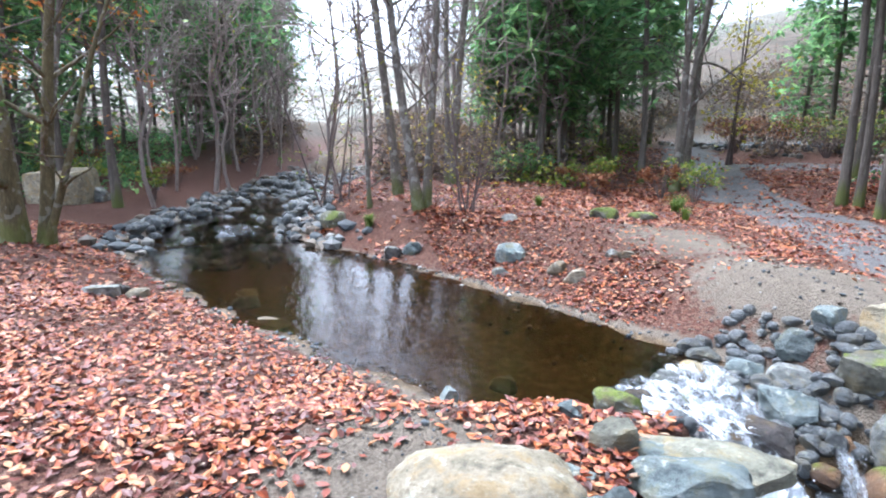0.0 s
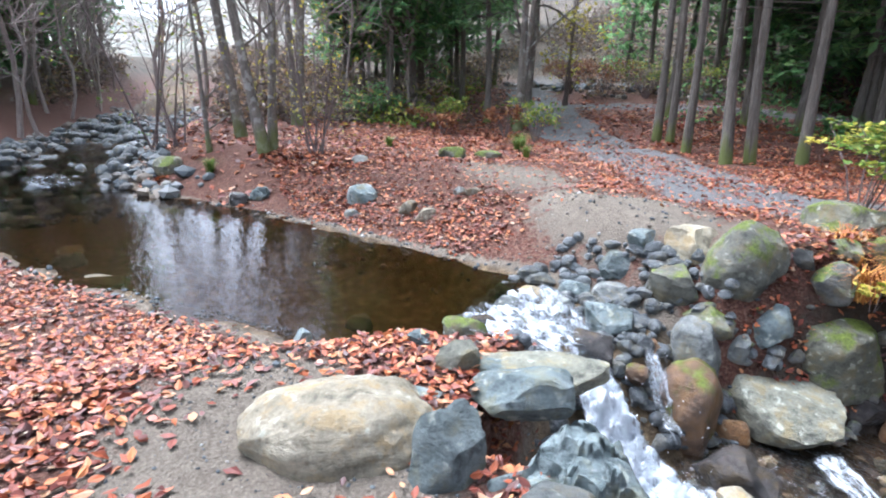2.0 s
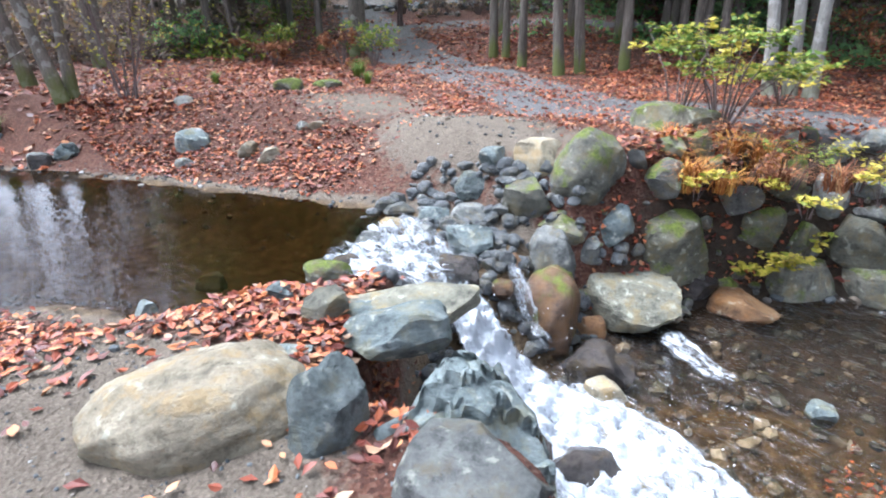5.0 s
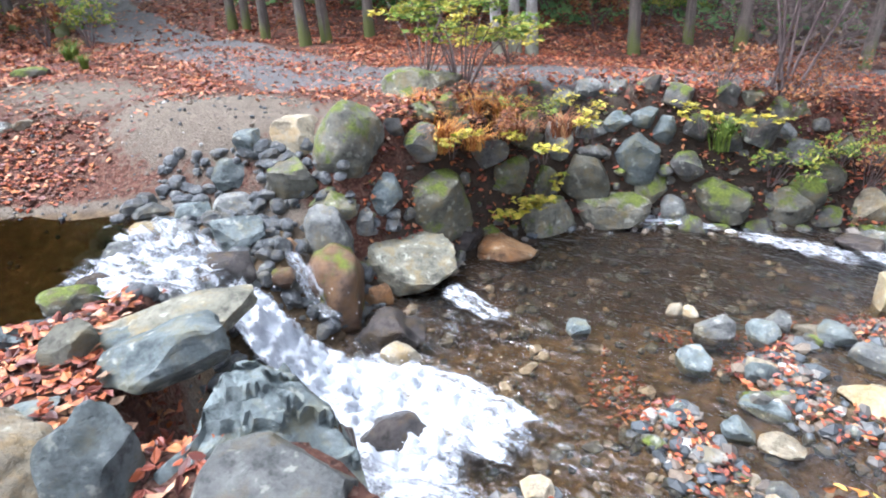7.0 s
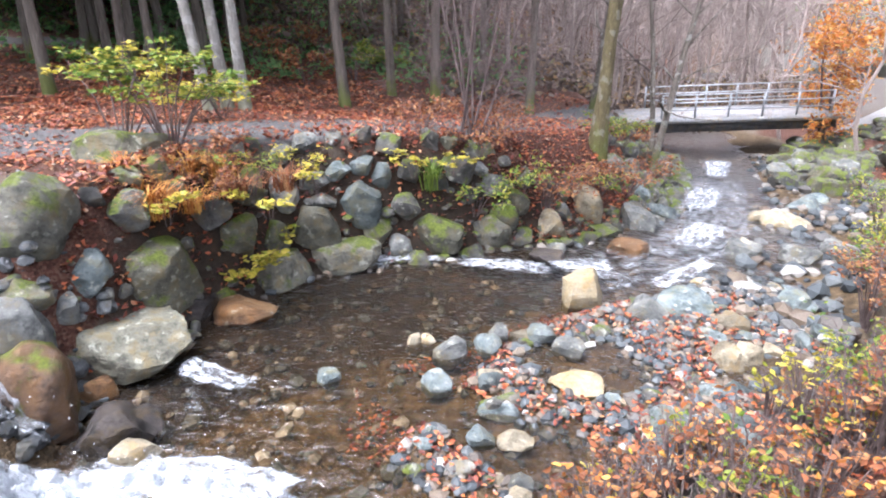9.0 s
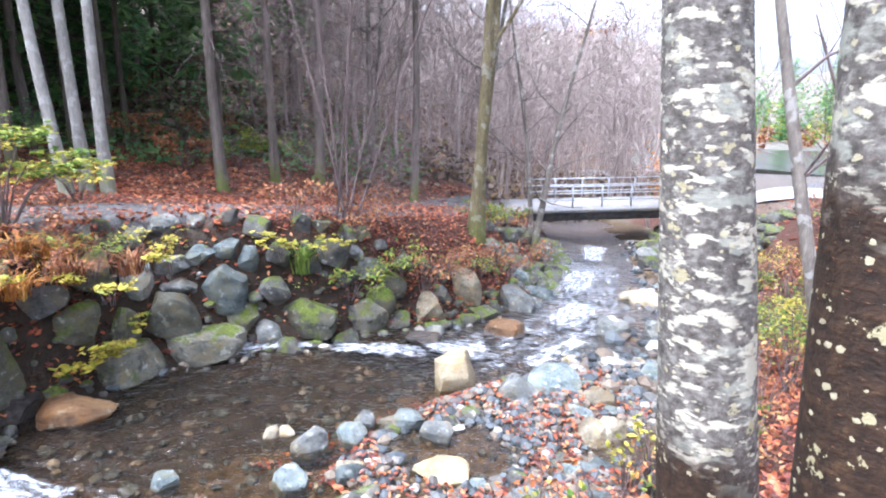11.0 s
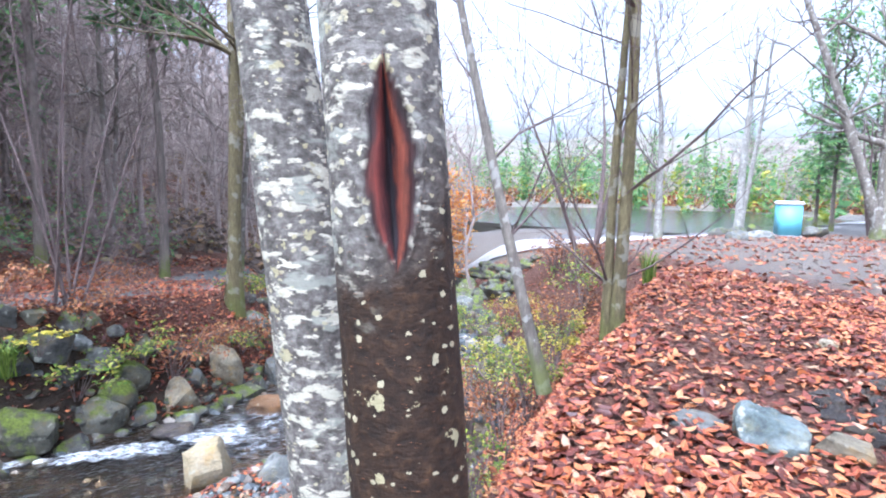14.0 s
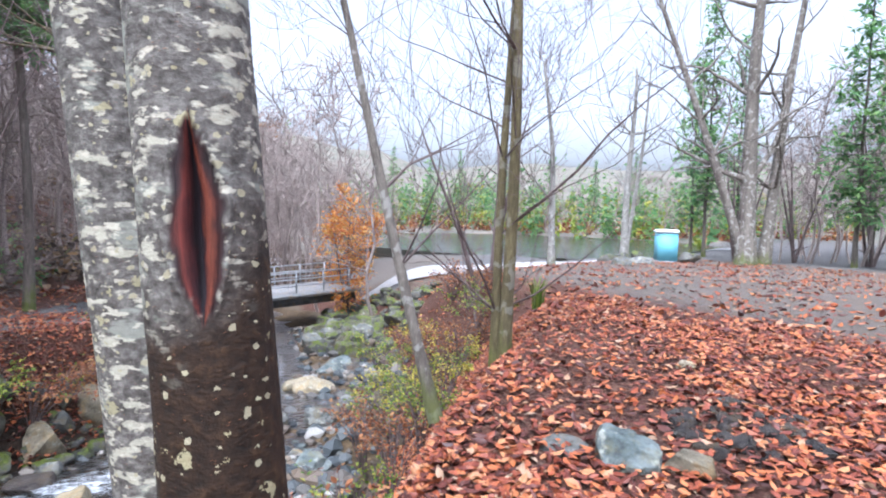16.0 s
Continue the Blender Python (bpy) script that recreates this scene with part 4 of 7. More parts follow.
rock(4.15, 9.37, -1.29, 0.56, 0.42, 0.35, -24, BLUE, .6, 79, "blue-grey rock standing in the stream", level=3, group="stream stones", name="boulder")
rock(3.84, 9.65, -1.03, 0.47, 0.37, 0.33, -22, BLUE, .6, 80, "blue-grey rock standing in the stream", level=3, group="stream stones", name="boulder")
rock(4.46, 7.29, -1.14, 0.47, 0.39, 0.39, -32, TAN, .6, 81, "tan rock standing in the stream", level=3, group="stream stones", name="boulder")
rock(1.70, 6.74, -0.94, 0.43, 0.31, 0.24, -14, WET, .5, 82, "wet black rock standing in the stream", level=3, group="stream stones", name="boulder")
rock(-1.83, 5.46, -0.74, 0.22, 0.20, 0.21, 21, MOSSY, .5, 83, "mossy dark boulder in the stone bank", level=3, group="bank wall boulders", name="stone")
rock(-1.99, 5.19, -0.73, 0.36, 0.27, 0.23, 23, WET, .6, 84, "wet black rock standing in the stream", level=3, group="stream stones", name="boulder")
rock(-0.60, 4.23, -0.86, 0.20, 0.17, 0.17, 10, BLUE, .7, 85, "blue-grey loose stone on the gravel bar", level=3, group="gravel bar stones", name="stone")
rock(0.40, 4.59, -0.86, 0.31, 0.26, 0.26, -4, GREY, .7, 86, "grey loose stone on the gravel bar", level=3, group="gravel bar stones", name="boulder")
rock(0.74, 4.67, -0.87, 0.26, 0.22, 0.21, -8, BLUE, .7, 87, "blue-grey loose stone on the gravel bar", level=3, group="gravel bar stones", name="stone")
rock(0.27, 4.13, -0.86, 0.26, 0.22, 0.21, -2, BLUE, .7, 88, "blue-grey loose stone on the gravel bar", level=3, group="gravel bar stones", name="stone")
rock(0.71, 4.09, -0.85, 0.22, 0.20, 0.22, -9, BLUE, .8, 89, "blue-grey loose stone on the gravel bar", level=3, group="gravel bar stones", name="stone")
rock(0.09, 4.79, -0.86, 0.14, 0.13, 0.14, 1, TAN, .5, 90, "tan loose stone on the gravel bar", level=3, group="gravel bar stones", name="stone")
rock(0.21, 4.80, -0.87, 0.14, 0.13, 0.13, -1, TAN, .5, 91, "tan loose stone on the gravel bar", level=3, group="gravel bar stones", name="stone")
rock(0.86, 4.89, -0.87, 0.19, 0.19, 0.22, -9, GREY, .8, 92, "grey loose stone on the gravel bar", level=3, group="gravel bar stones", name="stone")
rock(1.26, 4.84, -0.88, 0.29, 0.24, 0.25, -14, BLUE, .6, 93, "blue-grey loose stone on the gravel bar", level=3, group="gravel bar stones", name="stone")
rock(0.56, 3.47, -0.86, 0.21, 0.19, 0.19, -8, BLUE, .7, 94, "blue-grey loose stone on the gravel bar", level=3, group="gravel bar stones", name="stone")
rock(0.80, 3.43, -0.87, 0.26, 0.17, 0.12, -12, TAN, .6, 95, "tan loose stone on the gravel bar", level=3, group="gravel bar stones", name="stone")
rock(0.77, 3.03, -0.86, 0.17, 0.15, 0.16, -13, GREY, .7, 96, "grey loose stone on the gravel bar", level=3, group="gravel bar stones", name="stone")
rock(1.39, 4.10, -0.89, 0.44, 0.30, 0.20, -18, BUFF, .6, 97, "pale buff loose stone on the gravel bar", level=4, group="gravel bar stones", name="boulder")
rock(2.40, 5.26, -0.93, 0.41, 0.36, 0.38, -24, GREY, .7, 98, "grey loose stone on the gravel bar", level=3, group="gravel bar stones", name="boulder")
rock(2.84, 5.40, -0.92, 0.55, 0.44, 0.40, -28, BLUE, .6, 99, "blue-grey loose stone on the gravel bar", level=4, group="gravel bar stones", name="boulder")
rock(3.17, 5.09, -0.95, 0.36, 0.29, 0.26, -32, TAN, .6, 100, "tan loose stone on the gravel bar", level=3, group="gravel bar stones", name="boulder")
rock(2.78, 4.43, -0.93, 0.35, 0.32, 0.35, -32, TAN, .6, 101, "tan loose stone on the gravel bar", level=3, group="gravel bar stones", name="boulder")
rock(2.50, 3.87, -0.87, 0.29, 0.21, 0.16, -33, BLUE, .6, 102, "blue-grey loose stone on the gravel bar", level=3, group="gravel bar stones", name="stone")
rock(1.90, 3.42, -0.82, 0.37, 0.31, 0.30, -29, BLUE, .7, 103, "blue-grey loose stone on the gravel bar", level=4, group="gravel bar stones", name="boulder")
rock(1.73, 2.96, -0.78, 0.41, 0.35, 0.35, -31, GREY, .7, 104, "grey loose stone on the gravel bar", level=4, group="gravel bar stones", name="boulder")
rock(0.72, 3.78, -0.88, 0.32, 0.20, 0.11, -10, BLUE, .6, 105, "blue-grey loose stone on the gravel bar", level=4, group="gravel bar stones", name="boulder")
rock(1.45, 4.61, -0.89, 0.30, 0.24, 0.22, -17, GREY, .6, 106, "grey loose stone on the gravel bar", level=3, group="gravel bar stones", name="boulder")
rock(-1.97, 3.60, -0.86, 0.59, 0.40, 0.28, 32, WET, .6, 108, "wet black rock standing in the stream", level=4, group="stream stones", name="boulder")
rock(2.99, 4.50, -0.95, 0.31, 0.28, 0.31, -33, TAN, .6, 109, "tan loose stone on the gravel bar", level=3, group="gravel bar stones", name="boulder")
rock(5.89, 7.32, -1.20, 0.56, 0.44, 0.40, -39, GREY, .6, 110, "grey loose stone on the gravel bar", level=3, group="gravel bar stones", name="boulder")
rock(6.02, 8.83, -1.31, 0.74, 0.51, 0.36, -34, TAN, .5, 111, "tan rock standing in the stream", level=3, group="stream stones", name="boulder")
rock(4.44, 7.24, -1.13, 0.47, 0.38, 0.37, -31, GREY, .6, 112, "grey rock standing in the stream", level=3, group="stream stones", name="boulder")
rock(7.84, 10.83, -1.58, 0.53, 0.37, 0.28, -36, BLUE, .6, 113, "blue-grey rock standing in the stream", level=3, group="stream stones", name="boulder")
rock(2.99, 1.19, 0.92, 0.26, 0.23, 0.23, -61, BLUE, .8, 114, "blue-grey stone among fallen leaves", level=4, group="stones among leaves", name="stone")
rock(3.12, 1.00, 0.91, 0.20, 0.15, 0.13, -67, TAN, .6, 115, "tan stone among fallen leaves", level=4, group="stones among leaves", name="stone")
rock(2.92, 1.45, 0.89, 0.24, 0.15, 0.09, -55, GREY, .6, 116, "grey stone among fallen leaves", level=4, group="stones among leaves", name="stone")
rock(5.83, 9.17, -1.35, 0.44, 0.35, 0.31, -28, TAN, .5, 117, "tan loose stone on the gravel bar", level=3, group="gravel bar stones", name="boulder")
rock(17.31, 9.56, 0.33, 0.63, 0.48, 0.42, -60, GREY, .5, 118, "grey rock at the edge of the track", level=3, group="track stones", name="boulder")
rock(18.82, 9.71, 0.27, 0.87, 0.59, 0.41, -62, GREY, .5, 119, "grey rock at the edge of the track", level=3, group="track stones", name="boulder")
rock(28.02, 12.27, -0.15, 1.22, 0.83, 0.56, -66, GREY, .5, 120, "grey rock at the edge of the track", level=3, group="track stones", name="boulder")
rock(4.54, 1.67, 0.92, 0.12, 0.09, 0.09, -66, TAN, .4, 121, "tan stone among fallen leaves", level=3, group="stones among leaves", name="stone")
rock(4.09, 5.59, -1.01, 0.37, 0.32, 0.33, -30, BLUE, .6, 122, "blue-grey loose stone on the gravel bar", level=3, group="gravel bar stones", name="boulder")
rock(5.21, 7.20, -1.18, 0.52, 0.41, 0.37, -31, GREY, .6, 123, "grey loose stone on the gravel bar", level=3, group="gravel bar stones", name="boulder")
rock(7.12, 10.06, -1.45, 0.59, 0.45, 0.39, -32, BLUE, .6, 124, "blue-grey loose stone on the gravel bar", level=3, group="gravel bar stones", name="boulder")
rock(-17.38, -6.35, 0.44, 1.86, 1.57, 1.56, 110, TAN, .5, 125, "huge pale boulder beside the upper stream", level=4, group="", name="boulder")
rock(-17.55, -5.65, 0.37, 0.78, 0.64, 0.61, 108, GREY, .4, 126, "grey stone lying on the bank", level=3, group="bank stones", name="boulder")
rock(-7.97, -0.88, -0.32, 0.47, 0.35, 0.28, 96, BLUE, .6, 127, "blue-grey stone lying on the bank", level=3, group="bank stones", name="boulder")
rock(-6.17, -0.40, -0.07, 0.37, 0.25, 0.17, 94, TAN, .6, 128, "tan stone lying on the bank", level=3, group="bank stones", name="boulder")
rock(-8.61, -0.91, -0.32, 0.34, 0.22, 0.14, 96, TAN, .6, 129, "tan stone lying on the bank", level=3, group="bank stones", name="boulder")
rock(-7.02, -2.32, 0.17, 0.38, 0.27, 0.21, 108, GREY, .6, 130, "grey stone lying on the bank", level=3, group="bank stones", name="boulder")
rock(-7.26, -2.20, 0.12, 0.27, 0.22, 0.21, 107, WET, .6, 131, "wet black stone lying on the bank", level=3, group="bank stones", name="stone")
rock(-7.20, -2.00, 0.08, 0.28, 0.21, 0.17, 105, TAN, .6, 132, "tan stone lying on the bank", level=3, group="bank stones", name="stone")
rock(-9.25, 1.37, 0.07, 0.30, 0.26, 0.27, 82, WET, .4, 133, "wet black stone lying on the bank", level=3, group="bank stones", name="boulder")
rock(-9.22, 1.66, 0.13, 0.28, 0.27, 0.30, 80, BLUE, .6, 134, "blue-grey stone lying on the bank", level=3, group="bank stones", name="stone")
rock(-0.95, 1.2, 0.37, 0.5, 0.4, 0.3, 25, GREY, 0.6, 751, "grey angular block wedged below the split slab", level=4, square=4)
rock(-1.16, 1.60, 0.02, 0.36, 0.30, 0.66, 30, WETBROWN, .7, 752, "wet brown boulder at the foot of the bank", level=4)
rock(-1.36, 1.16, 0.28, 0.30, 0.26, 0.30, 70, BLUE, .85, 753, "blue-grey angular stone wedged among leaves", level=3, name="stone")
rock(-0.70, 1.62, -0.45, 0.36, 0.3, 0.4, 10, GREY, .8, 754, "grey angular boulder at the foot of the bank", level=3)
rock(-0.35, 1.72, -0.5, 0.42, 0.34, 0.4, 60, BLUE, .8, 755, "blue-grey boulder at the foot of the bank", level=3)
rock(-1.75, 3.38, -0.86, 0.34, 0.28, 0.3, 20, TAN, .7, 756, "wet tan boulder under the shallow water", level=3)
rock(-1.42, 2.64, -0.8, 0.46, 0.36, 0.28, 20, WET, .6, 757, "wet dark boulder in the white water", level=3)

# ---- white water ----
def foam_mat():
    m, n, l, b = material("foam", 0.55)
    v = place(m, objectwise=False)
    a, flow = n.new("ShaderNodeAttribute"), n.new("ShaderNodeAttribute")
    a.attribute_name, flow.attribute_name = "thick", "flow"
    streak = noise_tex(m, flow.outputs["Vector"], 5.0, 6, 0.65)
    clots, fine = noise_tex(m, v, 9, 5, 0.6), noise_tex(m, v, 50, 4, 0.6)
    b.inputs["Base Color"].default_value = (0.82, 0.86, 0.90, 1)
    clear = node(m, "ShaderNodeBsdfTransparent")
    mx = n.new("ShaderNodeMixShader")
    amount = math_node(m, "ADD", math_node(m, "MULTIPLY", streak, 0.8), math_node(m, "MULTIPLY", clots, 0.5))
    amount = math_node(m, "ADD", math_node(m, "ADD", amount, math_node(m, "MULTIPLY", fine, 0.25)), a.outputs["Fac"])
    l.new(ramp(m, amount, [(0.74, (0, 0, 0)), (0.9, (0.4, 0.4, 0.4)), (1.08, (1, 1, 1))]), mx.inputs[0])
    l.new(clear.outputs[0], mx.inputs[1])
    l.new(b.outputs[0], mx.inputs[2])
    l.new(mx.outputs[0], n["Material Output"].inputs[0])
    bump(m, b, math_node(m, "ADD", fine, math_node(m, "MULTIPLY", streak, 2.0)), 1.0, 0.06)
    return m


FOAM = foam_mat()


def foam(name, path, label, thick=0.25, lumps=0.05, fine=0.03, across_n=25):
    """Broken white water along path: x, y, z, half width."""
    p = np.array(path, float)
    s = np.concatenate([[0], np.cumsum(np.linalg.norm(np.diff(p[:, :3], axis=0), axis=1))])
    t = np.arange(0, s[-1], fine)
    d = np.stack([np.interp(t, s, p[:, j]) for j in range(4)], 1)
    tang = np.gradient(d[:, :2], axis=0)
    tang /= np.linalg.norm(tang, axis=1)[:, None] + 1e-9
    u = np.linspace(-1, 1, across_n)
    X = d[:, None, 0] - tang[:, None, 1] * u * d[:, None, 3]
    Y = d[:, None, 1] + tang[:, None, 0] * u * d[:, None, 3]
    Z = d[:, None, 2] + 0 * u
    bumps = np.array([noise.noise(Vector((x * 9, y * 9, z * 9))) + 0.6 * noise.noise(Vector((x * 23, y * 23, z * 23))) for x, y, z in zip(X.ravel(), Y.ravel(), Z.ravel())]).reshape(X.shape)
    edge = 1 - np.abs(u)[None] ** 3
    Z = Z + lumps * bumps * edge + 0.03 * edge
    Z = np.maximum(Z, height(X, Y, rough=False) + 0.015 + 0.3 * lumps * np.abs(bumps))
    X, Y = X + 0.4 * lumps * bumps, Y - 0.3 * lumps * bumps
    ends = np.minimum(1, np.minimum(t, t[-1] - t) / (0.22 * s[-1]))[:, None]
    dens = thick * np.minimum(1, 2.2 * (1 - np.abs(u)))[None] * ends - 0.45 * (1 - np.minimum(1, 2.2 * (1 - np.abs(u)))[None] * ends)
    i = np.arange(X.size).reshape(X.shape)
    f = np.stack([i[:-1, :-1], i[:-1, 1:], i[1:, 1:], i[1:, :-1]], -1).reshape(-1, 4)
    ob = mesh_object(name, np.stack([X, Y, Z], -1).reshape(-1, 3), f, FOAM)
    at = ob.data.attributes.new("thick", "FLOAT", "POINT")
    at.data.foreach_set("value", dens.ravel())
    lanes = np.stack([np.repeat(t[:, None], across_n, 1) * 0.9, u[None] * d[:, None, 3] * 3.2, Z * 0.5], -1)
    fl = ob.data.attributes.new("flow", "FLOAT_VECTOR", "POINT")
    fl.data.foreach_set("vector", lanes.ravel())
    return tagged(ob, label, "water", kind="structure")


foam("water_fall", [(-3.0, 2.62, 0.02, 0.24), (-2.66, 2.66, -0.03, 0.28), (-2.46, 2.69, -0.16, 0.28), (-2.30, 2.72, -0.42, 0.32), (-2.10, 2.76, -0.68, 0.42), (-1.85, 2.80, -0.79, 0.55), (-1.45, 2.78, -0.82, 0.66), (-1.0, 2.76, -0.84, 0.62), (-0.55, 2.78, -0.85, 0.42)],
     "white cascade falling between boulders", thick=0.36, lumps=0.11, across_n=61, fine=0.025)
foam("water_apron", [(-3.85, 2.30, 0.03, 0.40), (-3.45, 2.48, 0.03, 0.46), (-3.1, 2.62, 0.01, 0.42), (-2.8, 2.68, -0.02, 0.32), (-2.55, 2.7, -0.08, 0.24)], "white water spilling over the stone weir", thick=0.16, lumps=0.07, across_n=49)
foam("water_apron", [(-4.15, 3.15, 0.03, 0.36), (-3.7, 3.05, 0.03, 0.40), (-3.2, 2.92, 0.0, 0.36), (-2.75, 2.82, -0.06, 0.24)], "white water spilling over the stone weir", thick=0.12, lumps=0.07, across_n=49)
foam("water_churn", [(-2.3, 3.0, -0.8, 0.3), (-1.8, 3.08, -0.83, 0.45), (-1.2, 3.0, -0.845, 0.5), (-0.7, 2.9, -0.85, 0.4), (-0.3, 2.85, -0.855, 0.3)], "churned foam below the cascade", thick=0.18, lumps=0.06, across_n=41)
foam("water_churn", [(-2.1, 2.45, -0.8, 0.3), (-1.75, 2.3, -0.83, 0.4), (-1.3, 2.15, -0.845, 0.45), (-0.85, 2.15, -0.85, 0.4), (-0.4, 2.3, -0.855, 0.3)], "churned foam below the cascade", thick=0.20, lumps=0.06, across_n=41)
foam("water_churn", [(-1.7, 3.35, -0.845, 0.35), (-1.1, 3.25, -0.85, 0.5), (-0.5, 3.1, -0.855, 0.5), (0.0, 3.1, -0.86, 0.3)], "broken foam drifting over the pool below", thick=-0.10, lumps=0.03)
foam("water_side_spill", [(-2.95, 3.55, -0.1, 0.12), (-2.7, 3.5, -0.25, 0.16), (-2.5, 3.45, -0.55, 0.16), (-2.2, 3.5, -0.84, 0.2)], "thin white spill between the stones", thick=0.06, lumps=0.04)
foam("water_side_spill", [(-1.75, 4.1, -0.80, 0.08), (-1.6, 3.9, -0.83, 0.16), (-1.35, 3.75, -0.845, 0.12)], "thin white spill between the stones", thick=-0.05, lumps=0.03)
foam("water_flecks", [(-0.3, 5.6, -0.85, 0.9), (0.9, 6.0, -0.88, 0.8), (2.2, 6.35, -0.95, 0.8), (3.4, 7.0, -1.06, 0.8), (4.6, 8.4, -1.22, 0.9), (5.5, 10.2, -1.4, 1.0), (6.4, 12.0, -1.6, 1.0), (7.6, 14.8, -1.9, 1.0)], "flecks of foam on the running stream", thick=0.0, lumps=0.03, fine=0.05, across_n=41)
for path in ([(0.61, 6.47, -0.86, 0.1), (1.19, 6.44, -0.89, 0.16), (1.67, 6.37, -0.92, 0.14)], [(1.68, 6.56, -0.92, 0.12), (2.07, 6.45, -0.94, 0.22), (2.45, 6.35, -0.97, 0.16)], [(-0.65, 6.38, -0.85, 0.08), (-0.06, 6.63, -0.85, 0.1), (0.42, 6.62, -0.86, 0.08)],
             [(3.68, 7.35, -1.07, 0.2), (4.31, 8.08, -1.16, 0.28), (4.73, 8.64, -1.23, 0.2)], [(4.96, 9.57, -1.32, 0.2), (5.61, 10.78, -1.45, 0.3), (6.15, 11.70, -1.56, 0.2)], [(6.99, 13.06, -1.68, 0.2), (7.90, 14.81, -1.85, 0.3)],
             [(2.73, 5.96, -0.96, 0.1), (3.24, 6.32, -1, 0.14), (3.75, 6.78, -1.06, 0.1)], [(-1.85, 4.46, -0.84, 0.1), (-1.57, 4.26, -0.84, 0.12), (-1.18, 4.14, -0.85, 0.08)]):
    (ax, ay, az, aw), (bx, by, bz, bw) = path[0], path[-1]
    path = [(1.5 * ax - 0.5 * path[1][0], 1.5 * ay - 0.5 * path[1][1], az, 0.02)] + list(path) + [(1.5 * bx - 0.5 * path[-2][0], 1.5 * by - 0.5 * path[-2][1], bz, 0.02)]
    foam("water_riffle", [(x, y, z, 1.7 * w) for x, y, z, w in path], "small white riffle between stones", thick=0.12, lumps=0.03, across_n=17)
foam("water_riffle", [(-13.59, -1.75, 0.09, 0.5), (-12.41, -1.49, 0.06, 0.6), (-11.47, -1.11, 0.02, 0.7)], "broken white riffle where the stream meets the pool", thick=0.0, lumps=0.04, fine=0.05)
rng = np.random.default_rng(11)


def scatter(name, centres, sizes, mat, label, category, seed=0, squash=0.7, level=1, kind="stuff"):
    """Many small lumps joined in one mesh."""
    r = np.random.default_rng(seed)
    v, f = ICO[level]
    f = np.array(f)
    n = len(centres)
    out = np.zeros((n, len(v), 3))
    for k in range(n):
        w = v * r.uniform(0.6, 1.25, 3) * np.array([1, 1, squash])
        for c in range(4):
            nn = r.normal(0, 1, 3)
            nn /= np.linalg.norm(nn)
            w = w - np.clip(w @ nn - 0.55, 0, None)[:, None] * nn
        a = r.uniform(0, 6.28)
        w = w @ np.array([[math.cos(a), -math.sin(a), 0], [math.sin(a), math.cos(a), 0], [0, 0, 1]])
        out[k] = centres[k] + w * sizes[k]
    ff = (np.arange(n)[:, None, None] * len(v) + f[None]).reshape(-1, f.shape[1])
    return tagged(mesh_object(name, out.reshape(-1, 3), ff, mat, smooth_shade=False), label, category, kind=kind)


n = 160
u = rng.uniform(0, 1, n)
drops = np.stack([-2.6 + 1.8 * u + rng.normal(0, 0.2, n), 2.92 - 0.05 * u + rng.normal(0, 0.3, n), np.interp(u, [0, 0.3, 1], [-0.1, -0.74, -0.8]) + np.abs(rng.normal(0, 0.07, n))], 1)
DROP = material("spray", 0.3)[0]
DROP.node_tree.nodes["Principled BSDF"].inputs["Base Color"].default_value = (0.88, 0.9, 0.93, 1)
scatter("spray_drops", drops, rng.uniform(0.002, 0.007, n), DROP, "white spray drops above the cascade", "spray", squash=1.0)


# ---- pebbles and gravel ----
def pebble_mat():
    m, n, l, b = material("pebbles", 0.6)
    g = n.new("ShaderNodeNewGeometry")
    c = ramp(m, g.outputs["Random Per Island"], [(0.0, (0.025, 0.028, 0.03)), (0.25, (0.06, 0.07, 0.075)), (0.5, (0.11, 0.12, 0.12)), (0.7, (0.11, 0.08, 0.055)), (0.88, (0.18, 0.145, 0.105)), (1.0, (0.38, 0.37, 0.34))])
    c = mix(m, 0.5, c, ramp(m, noise_tex(m, place(m, objectwise=False), 50, 5), [(0.3, (0.3, 0.3, 0.3)), (0.7, (1, 1, 1))]), "MULTIPLY")
    set_col(m, b, c)
    return m


PEBBLE = pebble_mat()
WEIRSTONE = stone_mat("weir_stone", (0.03, 0.034, 0.036), (0.10, 0.11, 0.115), (0.28, 0.29, 0.29), rough=0.4)
DARKSTONE = stone_mat("dark_stone", (0.03, 0.03, 0.028), (0.08, 0.078, 0.07), (0.19, 0.185, 0.17), moss=0.3)


def cast_stones(name, n, box, test, sizes, seed, label, sink=0.25, mat=None, level=1, power=2.2):
    r = np.random.default_rng(seed)
    x, y = r.uniform(box[0], box[1], n * 6), r.uniform(box[2], box[3], n * 6)
    ok = test(x, y)
    x, y = x[ok][:n], y[ok][:n]
    s = sizes[0] + (sizes[1] - sizes[0]) * r.uniform(0, 1, len(x)) ** power
    z = height(x, y) + s * (0.5 - sink)
    return scatter(name, np.stack([x, y, z], 1), s, mat or PEBBLE, label, "stones", seed, level=level)


def in_bed(lo, hi, far=True, near=True):
    def test(x, y):
        d, c = along(x, y)
        o = np.abs(d) - np.where(d > 0, c[..., 0], c[..., 1])
        return (o > lo) & (o < hi) & (((d > 0) & far) | ((d <= 0) & near))
    return test


def on_bar(x, y):
    d = along(x, y)[0]
    edge = np.interp(x, [-1, 0, 1, 3, 8], [1.75, 1.15, 0.45, 0.4, 0.8])
    return in_bed(-3.0, 0.1, far=False)(x, y) & (-d > edge) & (wave(x, y, 2.3, 0.4) > -0.5)


